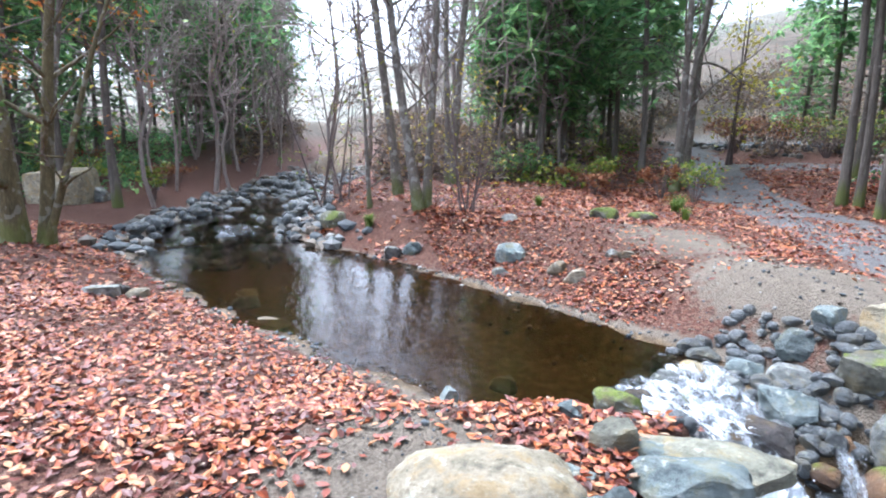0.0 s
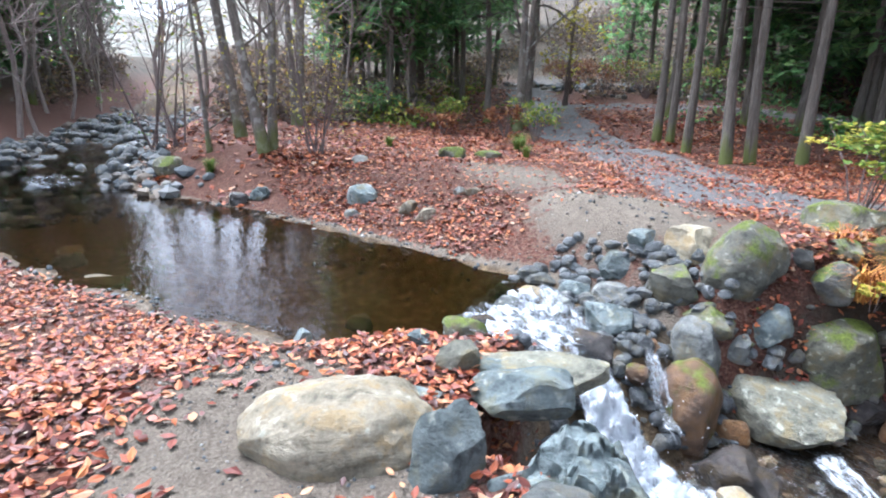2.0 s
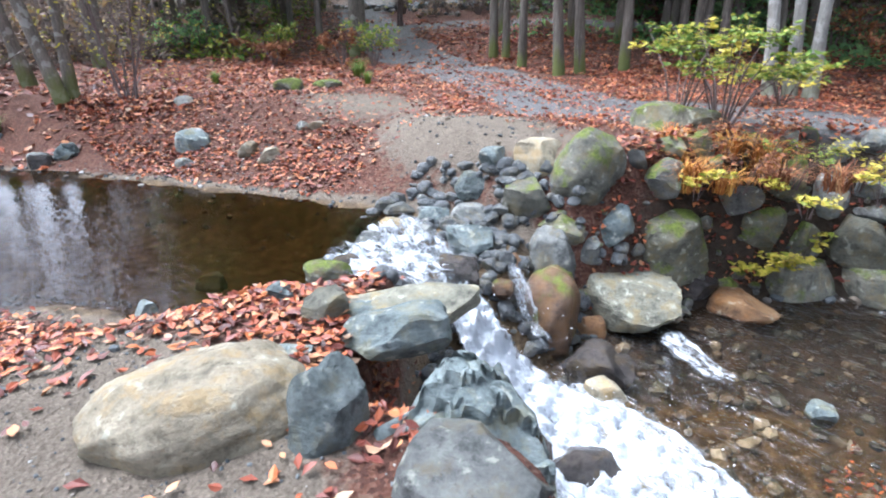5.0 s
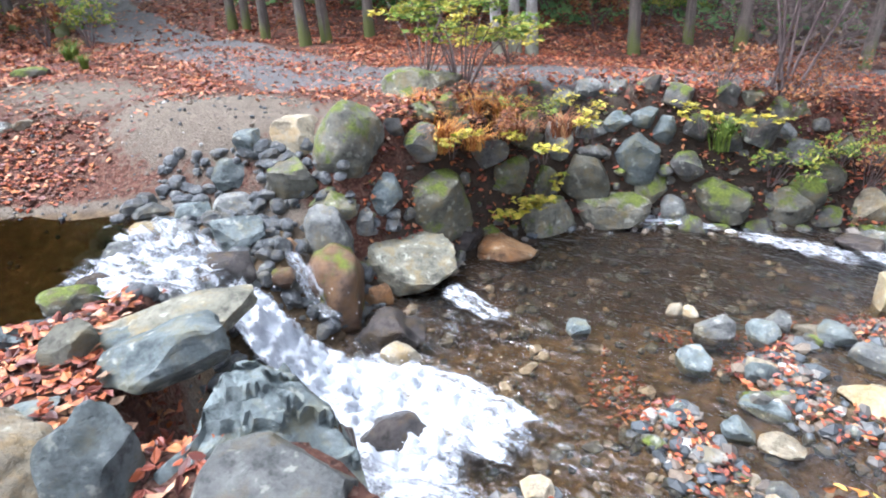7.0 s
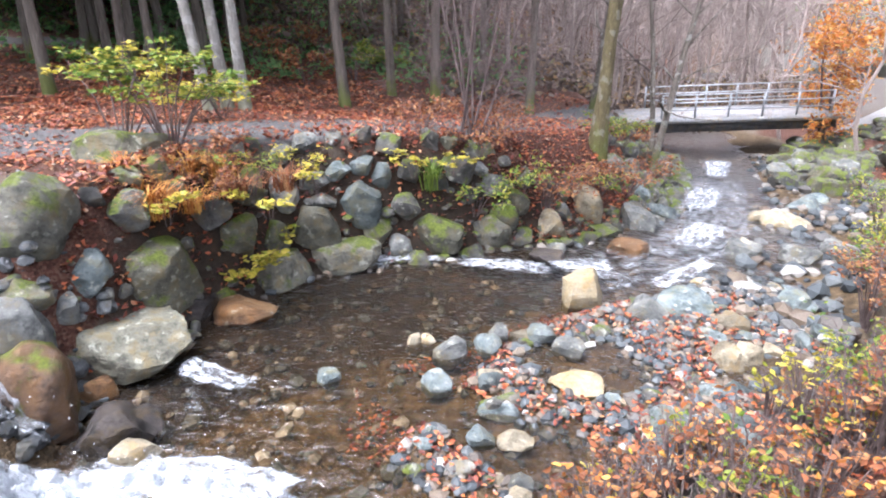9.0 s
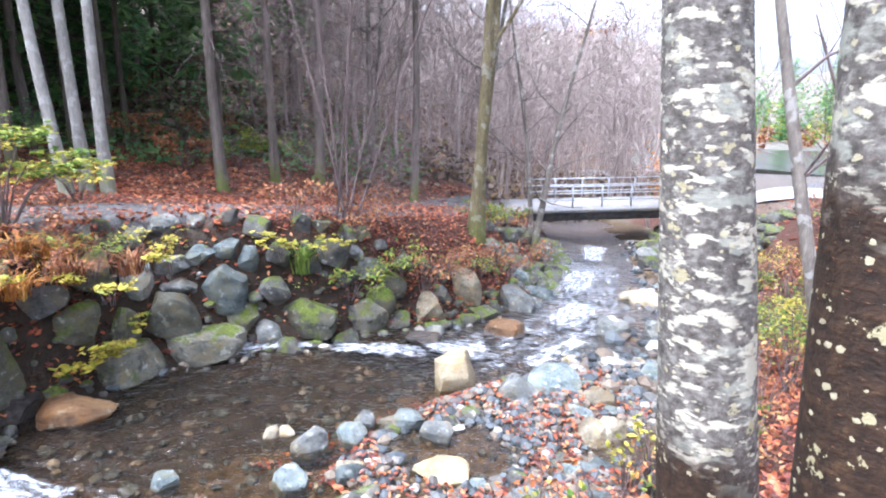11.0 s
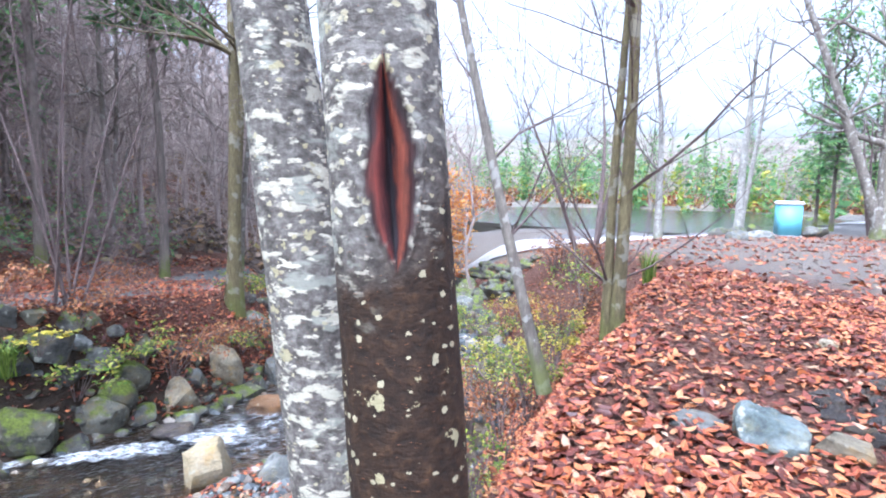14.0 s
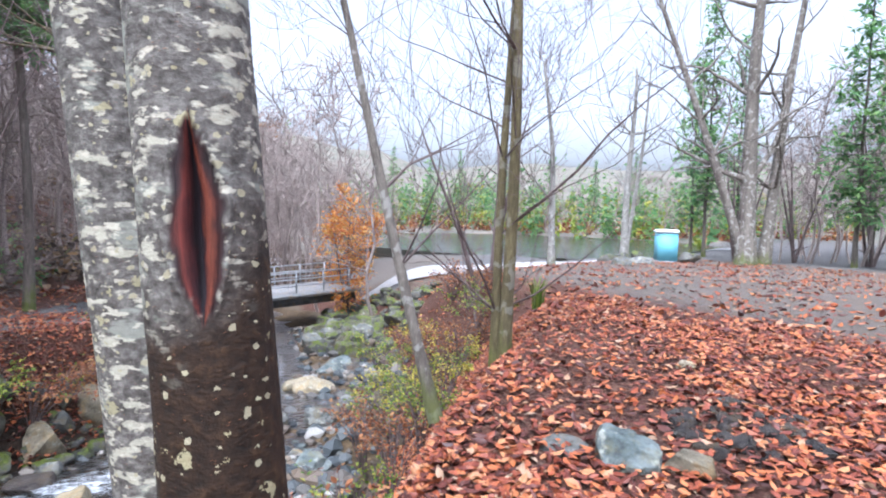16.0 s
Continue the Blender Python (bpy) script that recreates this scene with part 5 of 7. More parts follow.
cast_stones("gravel_bar", 3600, (-0.6, 4.2, 1.8, 6.6), on_bar, (0.015, 0.085), 21, "loose grey and tan cobbles on the gravel bar")
cast_stones("gravel_bar_far", 1700, (3.2, 10.5, 4.5, 17), in_bed(-3.2, 0.3), (0.035, 0.17), 22, "pale cobbles in the stream bed")
cast_stones("stream_cobbles", 1800, (-2.6, 4, 2.4, 8), in_bed(-3.5, 0.0), (0.015, 0.085), 23, "cobbles under the clear water", sink=0.35)
cast_stones("upstream_cobbles", 2400, (-30, -10.4, -5, 3), in_bed(-1.8, 0.7), (0.05, 0.24), 24, "grey cobbles in the shallow upper stream")
cast_stones("upstream_stones", 420, (-26, -11.6, -4, 3), in_bed(-1.5, 0.1), (0.10, 0.22), 37, "dark wet stones standing in the upper stream", sink=-0.75, mat=WEIRSTONE, level=2)
cast_stones("pool_pebbles", 700, (-10, -4, -3.5, 4), in_bed(-0.7, 0.15), (0.012, 0.045), 25, "brown pebbles on the pool floor")
cast_stones("weir_rubble", 800, (-4.4, -2.3, 1.8, 4.6), in_bed(-0.9, 0.5), (0.03, 0.12), 26, "wet broken rubble of the weir", mat=WEIRSTONE, level=2)
cast_stones("bank_rubble", 420, (-2.9, 3.5, 3.2, 9.0), in_bed(-0.05, 0.4, near=False), (0.04, 0.11), 27, "dark rubble between the bank boulders", mat=DARKSTONE, level=2)
cast_stones("shore_gravel", 1500, (-9, -2.5, -1, 5.6), in_bed(0.0, 1.7), (0.006, 0.03), 28, "fine gravel on the sandy banks")
cast_stones("near_grit", 1500, (-3.3, -0.8, -0.6, 1.3), in_bed(0.3, 3), (0.003, 0.012), 29, "grit on the trodden sand")
cast_stones("bridge_bank_stones", 160, (8.5, 13.5, 11, 17.2), in_bed(-0.3, 1.8, far=False), (0.12, 0.36), 30, "mossy boulders of the bank by the bridge", mat=DARKSTONE, level=2)
cast_stones("bridge_bank_stones", 120, (3.0, 7.0, 9.0, 17.0), in_bed(-0.3, 1.1, near=False), (0.10, 0.3), 31, "mossy boulders of the bank by the bridge", mat=DARKSTONE, level=2)


# ---- rough wall below the footbridge and boulders by the cabin ----
r = np.random.default_rng(35)
for k in range(60):
    u = r.uniform()
    x, y = 8.6 + 3.6 * u, 11.9 + 5.6 * u
    d, c = along(np.array([x]), np.array([y]))
    x, y = x + 0.85 * r.uniform(-1, 1), y - 0.55 * r.uniform(-1, 1)
    size = r.uniform(0.35, 0.7)
    mat = (DARKSTONE, MOSSY, GREY, DARKSTONE)[k % 4]
    rock(x, y, ground_z(x, y) + 0.08, size * 1.2, size, size * 0.9, r.uniform(0, 180), mat, 0.85, 3900 + k, "mossy boulder in the stone bank below the footbridge" if mat in (MOSSY, DARKSTONE) else "grey boulder in the stone bank below the footbridge", level=3, group="bridge bank boulders")
for k, (x, y) in enumerate(((21.4, 11.9), (22.0, 11.6), (21.0, 12.3), (23.4, 10.2))):
    rock(x, y, ground_z(x, y) + 0.14, 0.9, 0.6, 0.5, 40 * k, DARKSTONE, 0.7, 3980 + k, "dark boulder beside the blue cabin", level=3, group="clearing boulders")


cast_stones("charcoal", 260, (3.25, 4.15, 0.6, 1.35), lambda x, y: np.hypot((x - 3.7) / 0.42, (y - 1.0) / 0.34) < 1, (0.015, 0.06), 36, "black charcoal of an old camp fire among the leaves", mat=WET, level=1)
# ---- single stones on the gravel bar ----
r = np.random.default_rng(34)
made = 0
for k in range(900):
    x, y = r.uniform(-0.5, 4.6), r.uniform(2.2, 6.6)
    if made >= 150 or not on_bar(np.array([x]), np.array([y]))[0]:
        continue
    made += 1
    size = 0.07 + 0.13 * r.uniform() ** 2
    mat, words = ((GREY, "grey angular stone on the gravel bar"), (BLUE, "blue-grey angular stone on the gravel bar"), (DARKSTONE, "dark wet stone on the gravel bar"), (BLUE, "blue-grey angular stone on the gravel bar"), (TAN, "tan stone on the gravel bar"))[made % 5]
    rock(x, y, ground_z(x, y) + 0.2 * size, size * r.uniform(0.9, 1.6), size, size * r.uniform(0.6, 0.9), r.uniform(0, 180), mat, 0.85, 3000 + k, words, level=2, group="gravel bar stones", name="stone")


# ---- dark boulders packed into the far bank ----
taken = [(o.matrix_world.translation.copy(), max(o.dimensions)) for o in bpy.data.objects if o.name.startswith(("boulder", "stone"))]
r = np.random.default_rng(33)
for k in range(1500):
    q = r.uniform(10.2, 15.2)
    i, w = int(q), q - int(q)
    a, b = STREAM[i], STREAM[i + 1]
    p = a + (b - a) * w
    way = Vector((b[0] - a[0], b[1] - a[1])).normalized()
    out = r.uniform(-0.08, 0.62)
    x, y = p[0] - way.y * (p[2] + out), p[1] + way.x * (p[2] + out)
    size = r.uniform(0.28, 0.55) if out < 0.45 else r.uniform(0.2, 0.36)
    z = ground_z(x, y) - 0.02
    spot = Vector((x, y, z))
    if any((spot - c).length < 0.46 * (size + d) for c, d in taken):
        continue
    taken.append((spot, size))
    mat = (DARKSTONE, MOSSY, DARKSTONE, GREY, DARKSTONE, DARKSTONE, MOSSY)[len(taken) % 7]
    words = {"dark_stone": "dark mossy boulder packed into the stream bank", "mossy_stone": "moss-covered boulder packed into the stream bank", "part_mossy_stone": "partly mossy boulder packed into the stream bank"}.get(mat.name, "grey angular boulder packed into the stream bank")
    rock(x, y, z, size * r.uniform(0.9, 1.25), size * 0.9, size * r.uniform(0.75, 1.1), math.degrees(math.atan2(way.y, way.x)) + r.uniform(-25, 25), mat, 0.8, 900 + k, words, level=3, group="bank wall boulders")


# ---- fallen leaves ----
def litter(name, n, box, seed, size, label, keep=None, lift=0.012, flat=0.35):
    r = np.random.default_rng(seed)
    x, y = r.uniform(box[0], box[1], n * 5), r.uniform(box[2], box[3], n * 5)
    share = covers(x, y)[0]
    patch = 0.55 + 0.6 * wave(x, y, 1.7, 0.3)
    ok = r.uniform(0, 1, n * 5) < share * np.clip(patch, 0.25, 1)
    if keep is not None:
        ok &= keep(x, y, r)
    x, y = x[ok][:n], y[ok][:n]
    c = np.stack([x, y, height(x, y) + lift + r.uniform(0, 0.02, len(x))], 1)
    ob = leaves(c, r.uniform(0.65, 1.35, len(x)) * size, r, name, LITTER, flat=flat)
    return tagged(ob, label, "fallen leaves", kind="stuff")


dry = "curled orange and brown fallen beech leaves"
litter("leaf_litter_near", 17000, (-7.5, -0.6, -3.2, 2.6), 41, 0.060, dry, lambda x, y, r: (r.uniform(0, 1, len(x)) < 1.2 - 0.09 * np.hypot(x, y)) & ~((x > -1.25) & (y > 0.85)))
litter("leaf_litter_slope", 30000, (1.4, 7.5, -1.5, 6.5), 42, 0.052, dry)
litter("leaf_litter_behind", 5000, (-0.7, 1.5, -3.2, 0.45), 50, 0.055, dry)
litter("leaf_litter_behind", 6000, (1.4, 7.5, -4.5, -1.5), 51, 0.06, dry)
litter("leaf_litter_feet", 6500, (-1.6, 2.6, 0.3, 3.0), 49, 0.05, dry, lambda x, y, r: ~((x > -1.5) & (x < -0.45) & (y > 0.85)))
litter("leaf_litter_left", 5000, (-13, -6, -6, -0.5), 43, 0.085, dry)
litter("leaf_litter_flat", 18000, (-14, -5, 2.0, 9), 44, 0.066, dry)
litter("leaf_litter_track", 15000, (-6, 4, 4.8, 12), 45, 0.058, dry)
litter("leaf_litter_wood", 12000, (-14, 5, 9.5, 15.5), 52, 0.085, dry)
litter("leaf_litter_far", 8000, (-24, -9, -1, 14), 46, 0.13, dry)
litter("leaf_litter_clearing", 9000, (6, 26, -2, 16), 47, 0.10, dry)
r = np.random.default_rng(48)
k = 700     # leaves caught among the weir stones
c = np.stack([r.uniform(-3.1, -1.2, k), r.uniform(1.0, 2.2, k), np.zeros(k)], 1)
c[:, 2] = height(c[:, 0], c[:, 1]) + r.uniform(0.01, 0.06, k)
tagged(leaves(c, r.uniform(0.045, 0.075, k), r, "leaf_drift", LITTER, flat=0.5), "orange leaves caught among the weir stones", "fallen leaves", kind="stuff")
k = 6500    # wet leaves on the gravel bar
c = np.stack([r.uniform(-0.4, 3.6, k), r.uniform(2.3, 5.6, k), np.zeros(k)], 1)
gate = (wave(c[:, 0], c[:, 1], 2.3, 0.4) > -0.25) & (along(c[:, 0], c[:, 1])[0] < -0.2)
c = c[gate]
c[:, 2] = height(c[:, 0], c[:, 1]) + r.uniform(0.02, 0.07, len(c))
tagged(leaves(c, r.uniform(0.035, 0.065, len(c)), r, "leaf_drift", LITTER, flat=0.5), "russet leaves caught on the gravel bar", "fallen leaves", kind="stuff")
k = 2600    # leaves lodged between the bank boulders
q = r.uniform(10.3, 15.2, k)
i = q.astype(int)
p = STREAM[i] + (STREAM[i + 1] - STREAM[i]) * (q - i)[:, None]
way = STREAM[i + 1, :2] - STREAM[i, :2]
way /= np.linalg.norm(way, axis=1)[:, None]
out = p[:, 2] + r.uniform(0.05, 0.85, k)
c = np.stack([p[:, 0] - way[:, 1] * out, p[:, 1] + way[:, 0] * out, np.zeros(k)], 1)
c[:, 2] = height(c[:, 0], c[:, 1]) + r.uniform(0.02, 0.12, k)
tagged(leaves(c, r.uniform(0.05, 0.09, k), r, "leaf_drift", LITTER, flat=0.6), "russet leaves lodged between the bank boulders", "fallen leaves", kind="stuff")
k = 60
c = np.stack([r.uniform(-2.9, -1.0, k), r.uniform(-0.4, 1.1, k), np.zeros(k)], 1)
c[:, 2] = height(c[:, 0], c[:, 1]) + 0.01
tagged(leaves(c, r.uniform(0.05, 0.09, k), r, "leaf_scatter", LITTER, flat=0.2), "single dry leaves on the sand", "fallen leaves", kind="stuff")


# ---- twin birch by the camera's way ----
def birch_mat(name, brown_below, slope, lichen=0.635):
    m, n, l, b = material(name, 0.8)
    v = place(m, (1, 1, 1))
    flatv = place(m, (1, 1, 1.2))
    dash = place(m, (1.6, 1.6, 6))
    coord = n.new("ShaderNodeTexCoord")
    sep = n.new("ShaderNodeSeparateXYZ")
    l.new(coord.outputs["Object"], sep.inputs[0])
    fine = noise_tex(m, flatv, 55, 6, 0.65)
    pale = ramp(m, fine, [(0.3, (0.035, 0.03, 0.024)), (0.5, (0.105, 0.096, 0.082)), (0.7, (0.23, 0.215, 0.19))])
    brown = ramp(m, fine, [(0.3, (0.007, 0.004, 0.002)), (0.55, (0.027, 0.014, 0.006)), (0.8, (0.085, 0.046, 0.018))])
    line = math_node(m, "ADD", sep.outputs[2], math_node(m, "MULTIPLY", math_node(m, "SUBTRACT", noise_tex(m, v, 9, 5), 0.5), 0.22))
    line = math_node(m, "ADD", line, math_node(m, "MULTIPLY", math_node(m, "SUBTRACT", sep.outputs[0], 1.18), slope))
    c = mix(m, ramp(m, math_node(m, "SUBTRACT", line, brown_below - 0.5), [(0.46, (0, 0, 0)), (0.56, (1, 1, 1))]), brown, pale)
    # lenticels: short level dashes
    lent = noise_tex(m, dash, 48, 3, 0.6)
    c = mix(m, math_node(m, "MULTIPLY", ramp(m, lent, [(0.68, (0, 0, 0)), (0.71, (1, 1, 1))]), 0.5), c, (0.30, 0.13, 0.055))
    c = mix(m, math_node(m, "MULTIPLY", ramp(m, lent, [(0.28, (1, 1, 1)), (0.33, (0, 0, 0))]), 0.3), c, (0.06, 0.045, 0.038))
    # broad lichen patches on the pale bark, small round spots on the brown
    upper = ramp(m, math_node(m, "SUBTRACT", line, brown_below - 0.5), [(0.44, (0.0, 0.0, 0.0)), (0.56, (1, 1, 1))])
    for scale, lo, col in ((9.0, lichen - 0.06, (0.27, 0.28, 0.23)), (17.0, lichen - 0.07, (0.45, 0.43, 0.33)), (31.0, lichen - 0.035, (0.52, 0.49, 0.38))):
        f = ramp(m, noise_tex(m, place(m, (1, 1, 2.3)), scale, 4, 0.55), [(lo, (0, 0, 0)), (lo + 0.05, (1, 1, 1))])
        c = mix(m, math_node(m, "MULTIPLY", math_node(m, "MULTIPLY", f, upper), 0.85), c, col)
    rag = noise_tex(m, v, 90, 3, 0.6)
    for scale, big, col in ((21.0, 0.20, (0.33, 0.30, 0.17)), (64.0, 0.25, (0.36, 0.33, 0.21))):
        cells = node(m, "ShaderNodeTexVoronoi", Scale=scale)
        l.new(place(m, (1, 1, 1.25)), cells.inputs["Vector"])
        shade = n.new("ShaderNodeSeparateColor")
        l.new(cells.outputs["Color"], shade.inputs[0])
        limit = math_node(m, "MULTIPLY", math_node(m, "SUBTRACT", shade.outputs[0], 0.66), big * 2.6)
        near = math_node(m, "SUBTRACT", limit, math_node(m, "ADD", math_node(m, "MULTIPLY", cells.outputs["Distance"], 0.55), math_node(m, "MULTIPLY", math_node(m, "SUBTRACT", rag, 0.5), 0.6)))
        c = mix(m, ramp(m, math_node(m, "ADD", near, 0.5), [(0.49, (0, 0, 0)), (0.52, (0.9, 0.9, 0.9))]), c, col)
    scar = n.new("ShaderNodeAttribute")
    scar.attribute_name = "wound"
    pos = n.new("ShaderNodeAttribute")
    pos.attribute_name = "across"
    grain = noise_tex(m, place(m, (1, 1, 0.10)), 130, 6, 0.65)
    sway = math_node(m, "MULTIPLY", math_node(m, "SUBTRACT", noise_tex(m, place(m, (1, 1, 0.8)), 22, 4, 0.6), 0.5), 0.42)
    wood = ramp(m, math_node(m, "ADD", pos.outputs["Fac"], sway), [(0.0, (0.03, 0.02, 0.022)), (0.10, (0.06, 0.022, 0.02)), (0.20, (0.14, 0.030, 0.022)), (0.34, (0.05, 0.012, 0.014)), (0.44, (0.010, 0.007, 0.010)), (0.58, (0.014, 0.008, 0.012)), (0.66, (0.13, 0.030, 0.016)), (0.76, (0.17, 0.045, 0.022)), (0.88, (0.05, 0.016, 0.014)), (1.0, (0.03, 0.02, 0.02))])
    wood = mix(m, 0.6, wood, ramp(m, grain, [(0.3, (0.2, 0.17, 0.17)), (0.7, (1.4, 1.2, 1.1))]), "MULTIPLY")
    c = mix(m, scar.outputs["Fac"], c, wood)
    set_col(m, b, c)
    skin = math_node(m, "MULTIPLY", math_node(m, "ADD", fine, math_node(m, "MULTIPLY", lent, 0.2)), math_node(m, "SUBTRACT", 1.0, scar.outputs["Fac"]))
    bump(m, b, math_node(m, "ADD", skin, math_node(m, "MULTIPLY", grain, scar.outputs["Fac"])), 0.6, 0.008)
    return m


def birch(name, base, top, r0, r1, mat, label, wound=None):
    """A slightly bowed birch stem from base to top with its skin modelled; wound: height, half height, facing angle, half angle."""
    base, top = np.array(base), np.array(top)
    zs = np.concatenate([np.linspace(base[2] - 0.2, 1.1, 12), np.linspace(1.1, 2.6, 150)[1:], np.linspace(2.6, 7.5, 26)[1:]])
    na = 112
    ang = np.linspace(0, 2 * math.pi, na, endpoint=False)
    u = (zs - base[2]) / (top[2] - base[2])
    cx, cy = base[0] + (top[0] - base[0]) * u, base[1] + (top[1] - base[1]) * u
    cx = np.where(zs > 2.4, cx - 0.02 * (zs - 2.4) ** 2, cx)
    rad = np.clip(r0 + (r1 - r0) * (zs - 1.2) / 0.9, 0.03, 0.2)
    rad = np.where(zs > 2.3, np.interp(zs, [2.3, 7.5], [np.interp(2.3, zs, rad), 0.03]), rad)
    rad = np.where(zs < 0.8, rad + 0.06 * (0.8 - zs) ** 2, rad)
    V, scar, across = [], [], []
    for z, x, y, r_ in zip(zs, cx, cy, rad):
        for a in ang:
            k = 1 + 0.022 * noise.noise(Vector((3 * math.cos(a), 3 * math.sin(a), z * 5))) + 0.012 * noise.noise(Vector((7 * math.cos(a), 7 * math.sin(a), z * 22))) + 0.008 * noise.noise(Vector((20 * math.cos(a), 20 * math.sin(a), z * 90)))
            w, q = 0.0, 0.5
            if wound:
                zc, hz, a0, ha = wound
                v = (z - zc) / hz
                da = (a - a0 + math.pi) % (2 * math.pi) - math.pi
                if abs(v) < 1.08:
                    shape = ha * max(0.0, 1 - abs(v) ** (1.7 if v > 0 else 3.0)) * (1.0 + 0.12 * math.sin(v * 5 + (1 if da > 0 else 3)) + 0.3 * noise.noise(Vector((z * 28, 3.1 if da > 0 else 8.7, 0))))
                    e = da / max(shape, 0.02)
                    w = 1.0 if abs(e) < 1 and abs(v) < 1 else 0.0
                    q = 0.5 + 0.5 * max(-1, min(1, e * (1 + 1.6 * max(0.0, v - 0.15)) + 0.25 * max(0.0, -v - 0.3)))
                    if w:
                        k -= 0.34 * math.exp(-((e - 0.05) / 0.32) ** 2) * (1 - v * v)
                        k += 0.06 * math.exp(-((abs(e) - 0.55) / 0.2) ** 2)
                    elif abs(e) < 1.5 and abs(v) < 1.05:
                        k += 0.10 * math.exp(-((abs(e) - 1.12) / 0.16) ** 2)
            V.append((x + r_ * k * math.cos(a), y + r_ * k * math.sin(a), z))
            scar.append(w)
            across.append(q)
    i = np.arange(len(V)).reshape(len(zs), na)
    j = np.roll(i, -1, axis=1)
    f = np.stack([i[:-1], j[:-1], j[1:], i[1:]], -1).reshape(-1, 4)
    root = new(name)
    ob = mesh_object("trunk", np.array(V), f, mat, root)
    for key, vals in (("wound", scar), ("across", across)):
        at = ob.data.attributes.new(key, "FLOAT", "POINT")
        at.data.foreach_set("value", np.array(vals, float))
    wood, twigs, tips = ([], []), ([], []), []
    rr = np.random.default_rng(77)
    for c in range(9):
        z = rr.uniform(3.6, 7.4)
        a = rr.uniform(0, 6.28)
        branchy(rr, (float(np.interp(z, zs, cx)), float(np.interp(z, zs, cy)), z), Vector((math.cos(a), math.sin(a), 0.8)), rr.uniform(1.0, 2.0), 0.022, 2, wood, twigs, tips)
    mesh_object("branchwork", *wood, PALE_BARK, root)
    mesh_object("crown", *twigs, TWIG, root)
    return tagged(root, label, "tree", "twin birch stems")


face = math.atan2(0.19 - 0.80, 0.76 - 1.18)
birch("birch_tree", (1.28, 0.76, 0.35), (1.172, 0.815, 2.04), 0.084, 0.074, birch_mat("scarred_birch_bark", 1.80, -1.2),
      "birch stem with lichen spots, dark lower bark and a red wound", (1.875, 0.125, face + 0.14, 0.40))
birch("birch_tree", (1.355, 1.09, 0.3), (1.155, 1.185, 2.10), 0.088, 0.066, birch_mat("pale_birch_bark", 1.22, 0.3, 0.625), "slender pale birch stem covered in lichen")


# ---- broadleaf trees ----
bare_tree("alder_tree", -10.16, -4.49, [(0.02, -0.01, 9, 0.17)], MOSS_BARK, 51, "mossy brown alder trunk on the pool bank", clear=0.22)
bare_tree("leaning_tree", -10.31, -4.13, [(0.06, 0.14, 6, 0.12), (0.02, 0.34, 4.5, 0.07)], MOSS_BARK, 52, "leaning mossy tree with long bare limbs", clear=0.3, spread=0.9, leaf=GREENLEAF, leaf_n=300, leaf_size=0.09)
bare_tree("forked_tree", -10.84, 2.16, [(-0.05, -0.14, 8.5, 0.10), (0.02, 0.03, 9, 0.085)], GREY_BARK, 53, "dark forked bare tree on the leaf flat", clear=0.3)
bare_tree("forked_tree", -12.97, 2.04, [(0.0, -0.10, 9.5, 0.11)], GREY_BARK, 54, "bare grey tree on the leaf flat", clear=0.35)
bare_tree("slim_tree", -15.44, 3.83, [(0.01, 0.04, 11, 0.12), (0.0, 0.0, 10, 0.09)], GREY_BARK, 55, "slim bare tree with upright limbs", clear=0.35)
bare_tree("young_tree", -11.63, 1.24, [(0.0, -0.06, 4.5, 0.05)], GREY_BARK, 56, "young tree with a few yellow leaves", leaf=YELLOW, leaf_n=260, leaf_size=0.07, clear=0.2)
bare_tree("stream_shrub", -10.21, 2.88, [(0.15, 0.1, 2.2, 0.022), (-0.2, 0.1, 2.4, 0.022), (0.05, -0.25, 2.3, 0.02), (0.1, 0.3, 2.0, 0.02), (-0.1, -0.1, 2.6, 0.025)], TWIG, 57, "many-stemmed bare shrub with a few yellow leaves", leaf=YELLOW, leaf_n=420, leaf_size=0.06, clear=0.2, category="shrub")
bare_tree("stream_shrub", -13.32, 0.80, [(0.15, 0.1, 2.8, 0.025), (-0.2, 0.1, 3.0, 0.025), (0.05, -0.25, 2.6, 0.02)], TWIG, 58, "thin shrub with russet leaves beside the stream", leaf=DRYSTEM, leaf_n=300, leaf_size=0.06, clear=0.2, category="shrub")
bare_tree("stream_shrub", -14.17, 0.37, [(0.15, 0.1, 3.4, 0.03), (-0.1, -0.35, 3.8, 0.03), (0.05, 0.25, 3.2, 0.03)], TWIG, 59, "thin shrub with yellow leaves beside the stream", leaf=GREENLEAF, leaf_n=380, leaf_size=0.08, clear=0.2, category="shrub")
bare_tree("track_tree", -13.47, 9.51, [(0.01, 0.01, 10, 0.11), (0.06, 0.05, 10, 0.10)], GREY_BARK, 60, "twin-stemmed bare tree beside the track", clear=0.3)
bare_tree("track_tree", -13.84, 10.0, [(0.03, 0.05, 10, 0.11)], GREY_BARK, 61, "bare grey tree beside the track", clear=0.3)
for k, (x, y, h) in enumerate(((-2.96, 9.22, 9), (-2.80, 9.5, 10), (-2.55, 9.55, 9))):
    bare_tree("pale_tree", x, y, [((-0.06, -0.01, 0.0)[k] - 0.03, 0.02, h, 0.085)], PALE_BARK, 62 + k, "pale straight-stemmed tree beside the track", clear=0.5, group="pale trees")
bare_tree("stream_tree", 3.04, 9.39, [(0.0, 0.02, 9, 0.11), (0.05, 0.0, 9, 0.09)], MOSS_BARK, 66, "twin-stemmed mossy tree on the stream bank", clear=0.35)
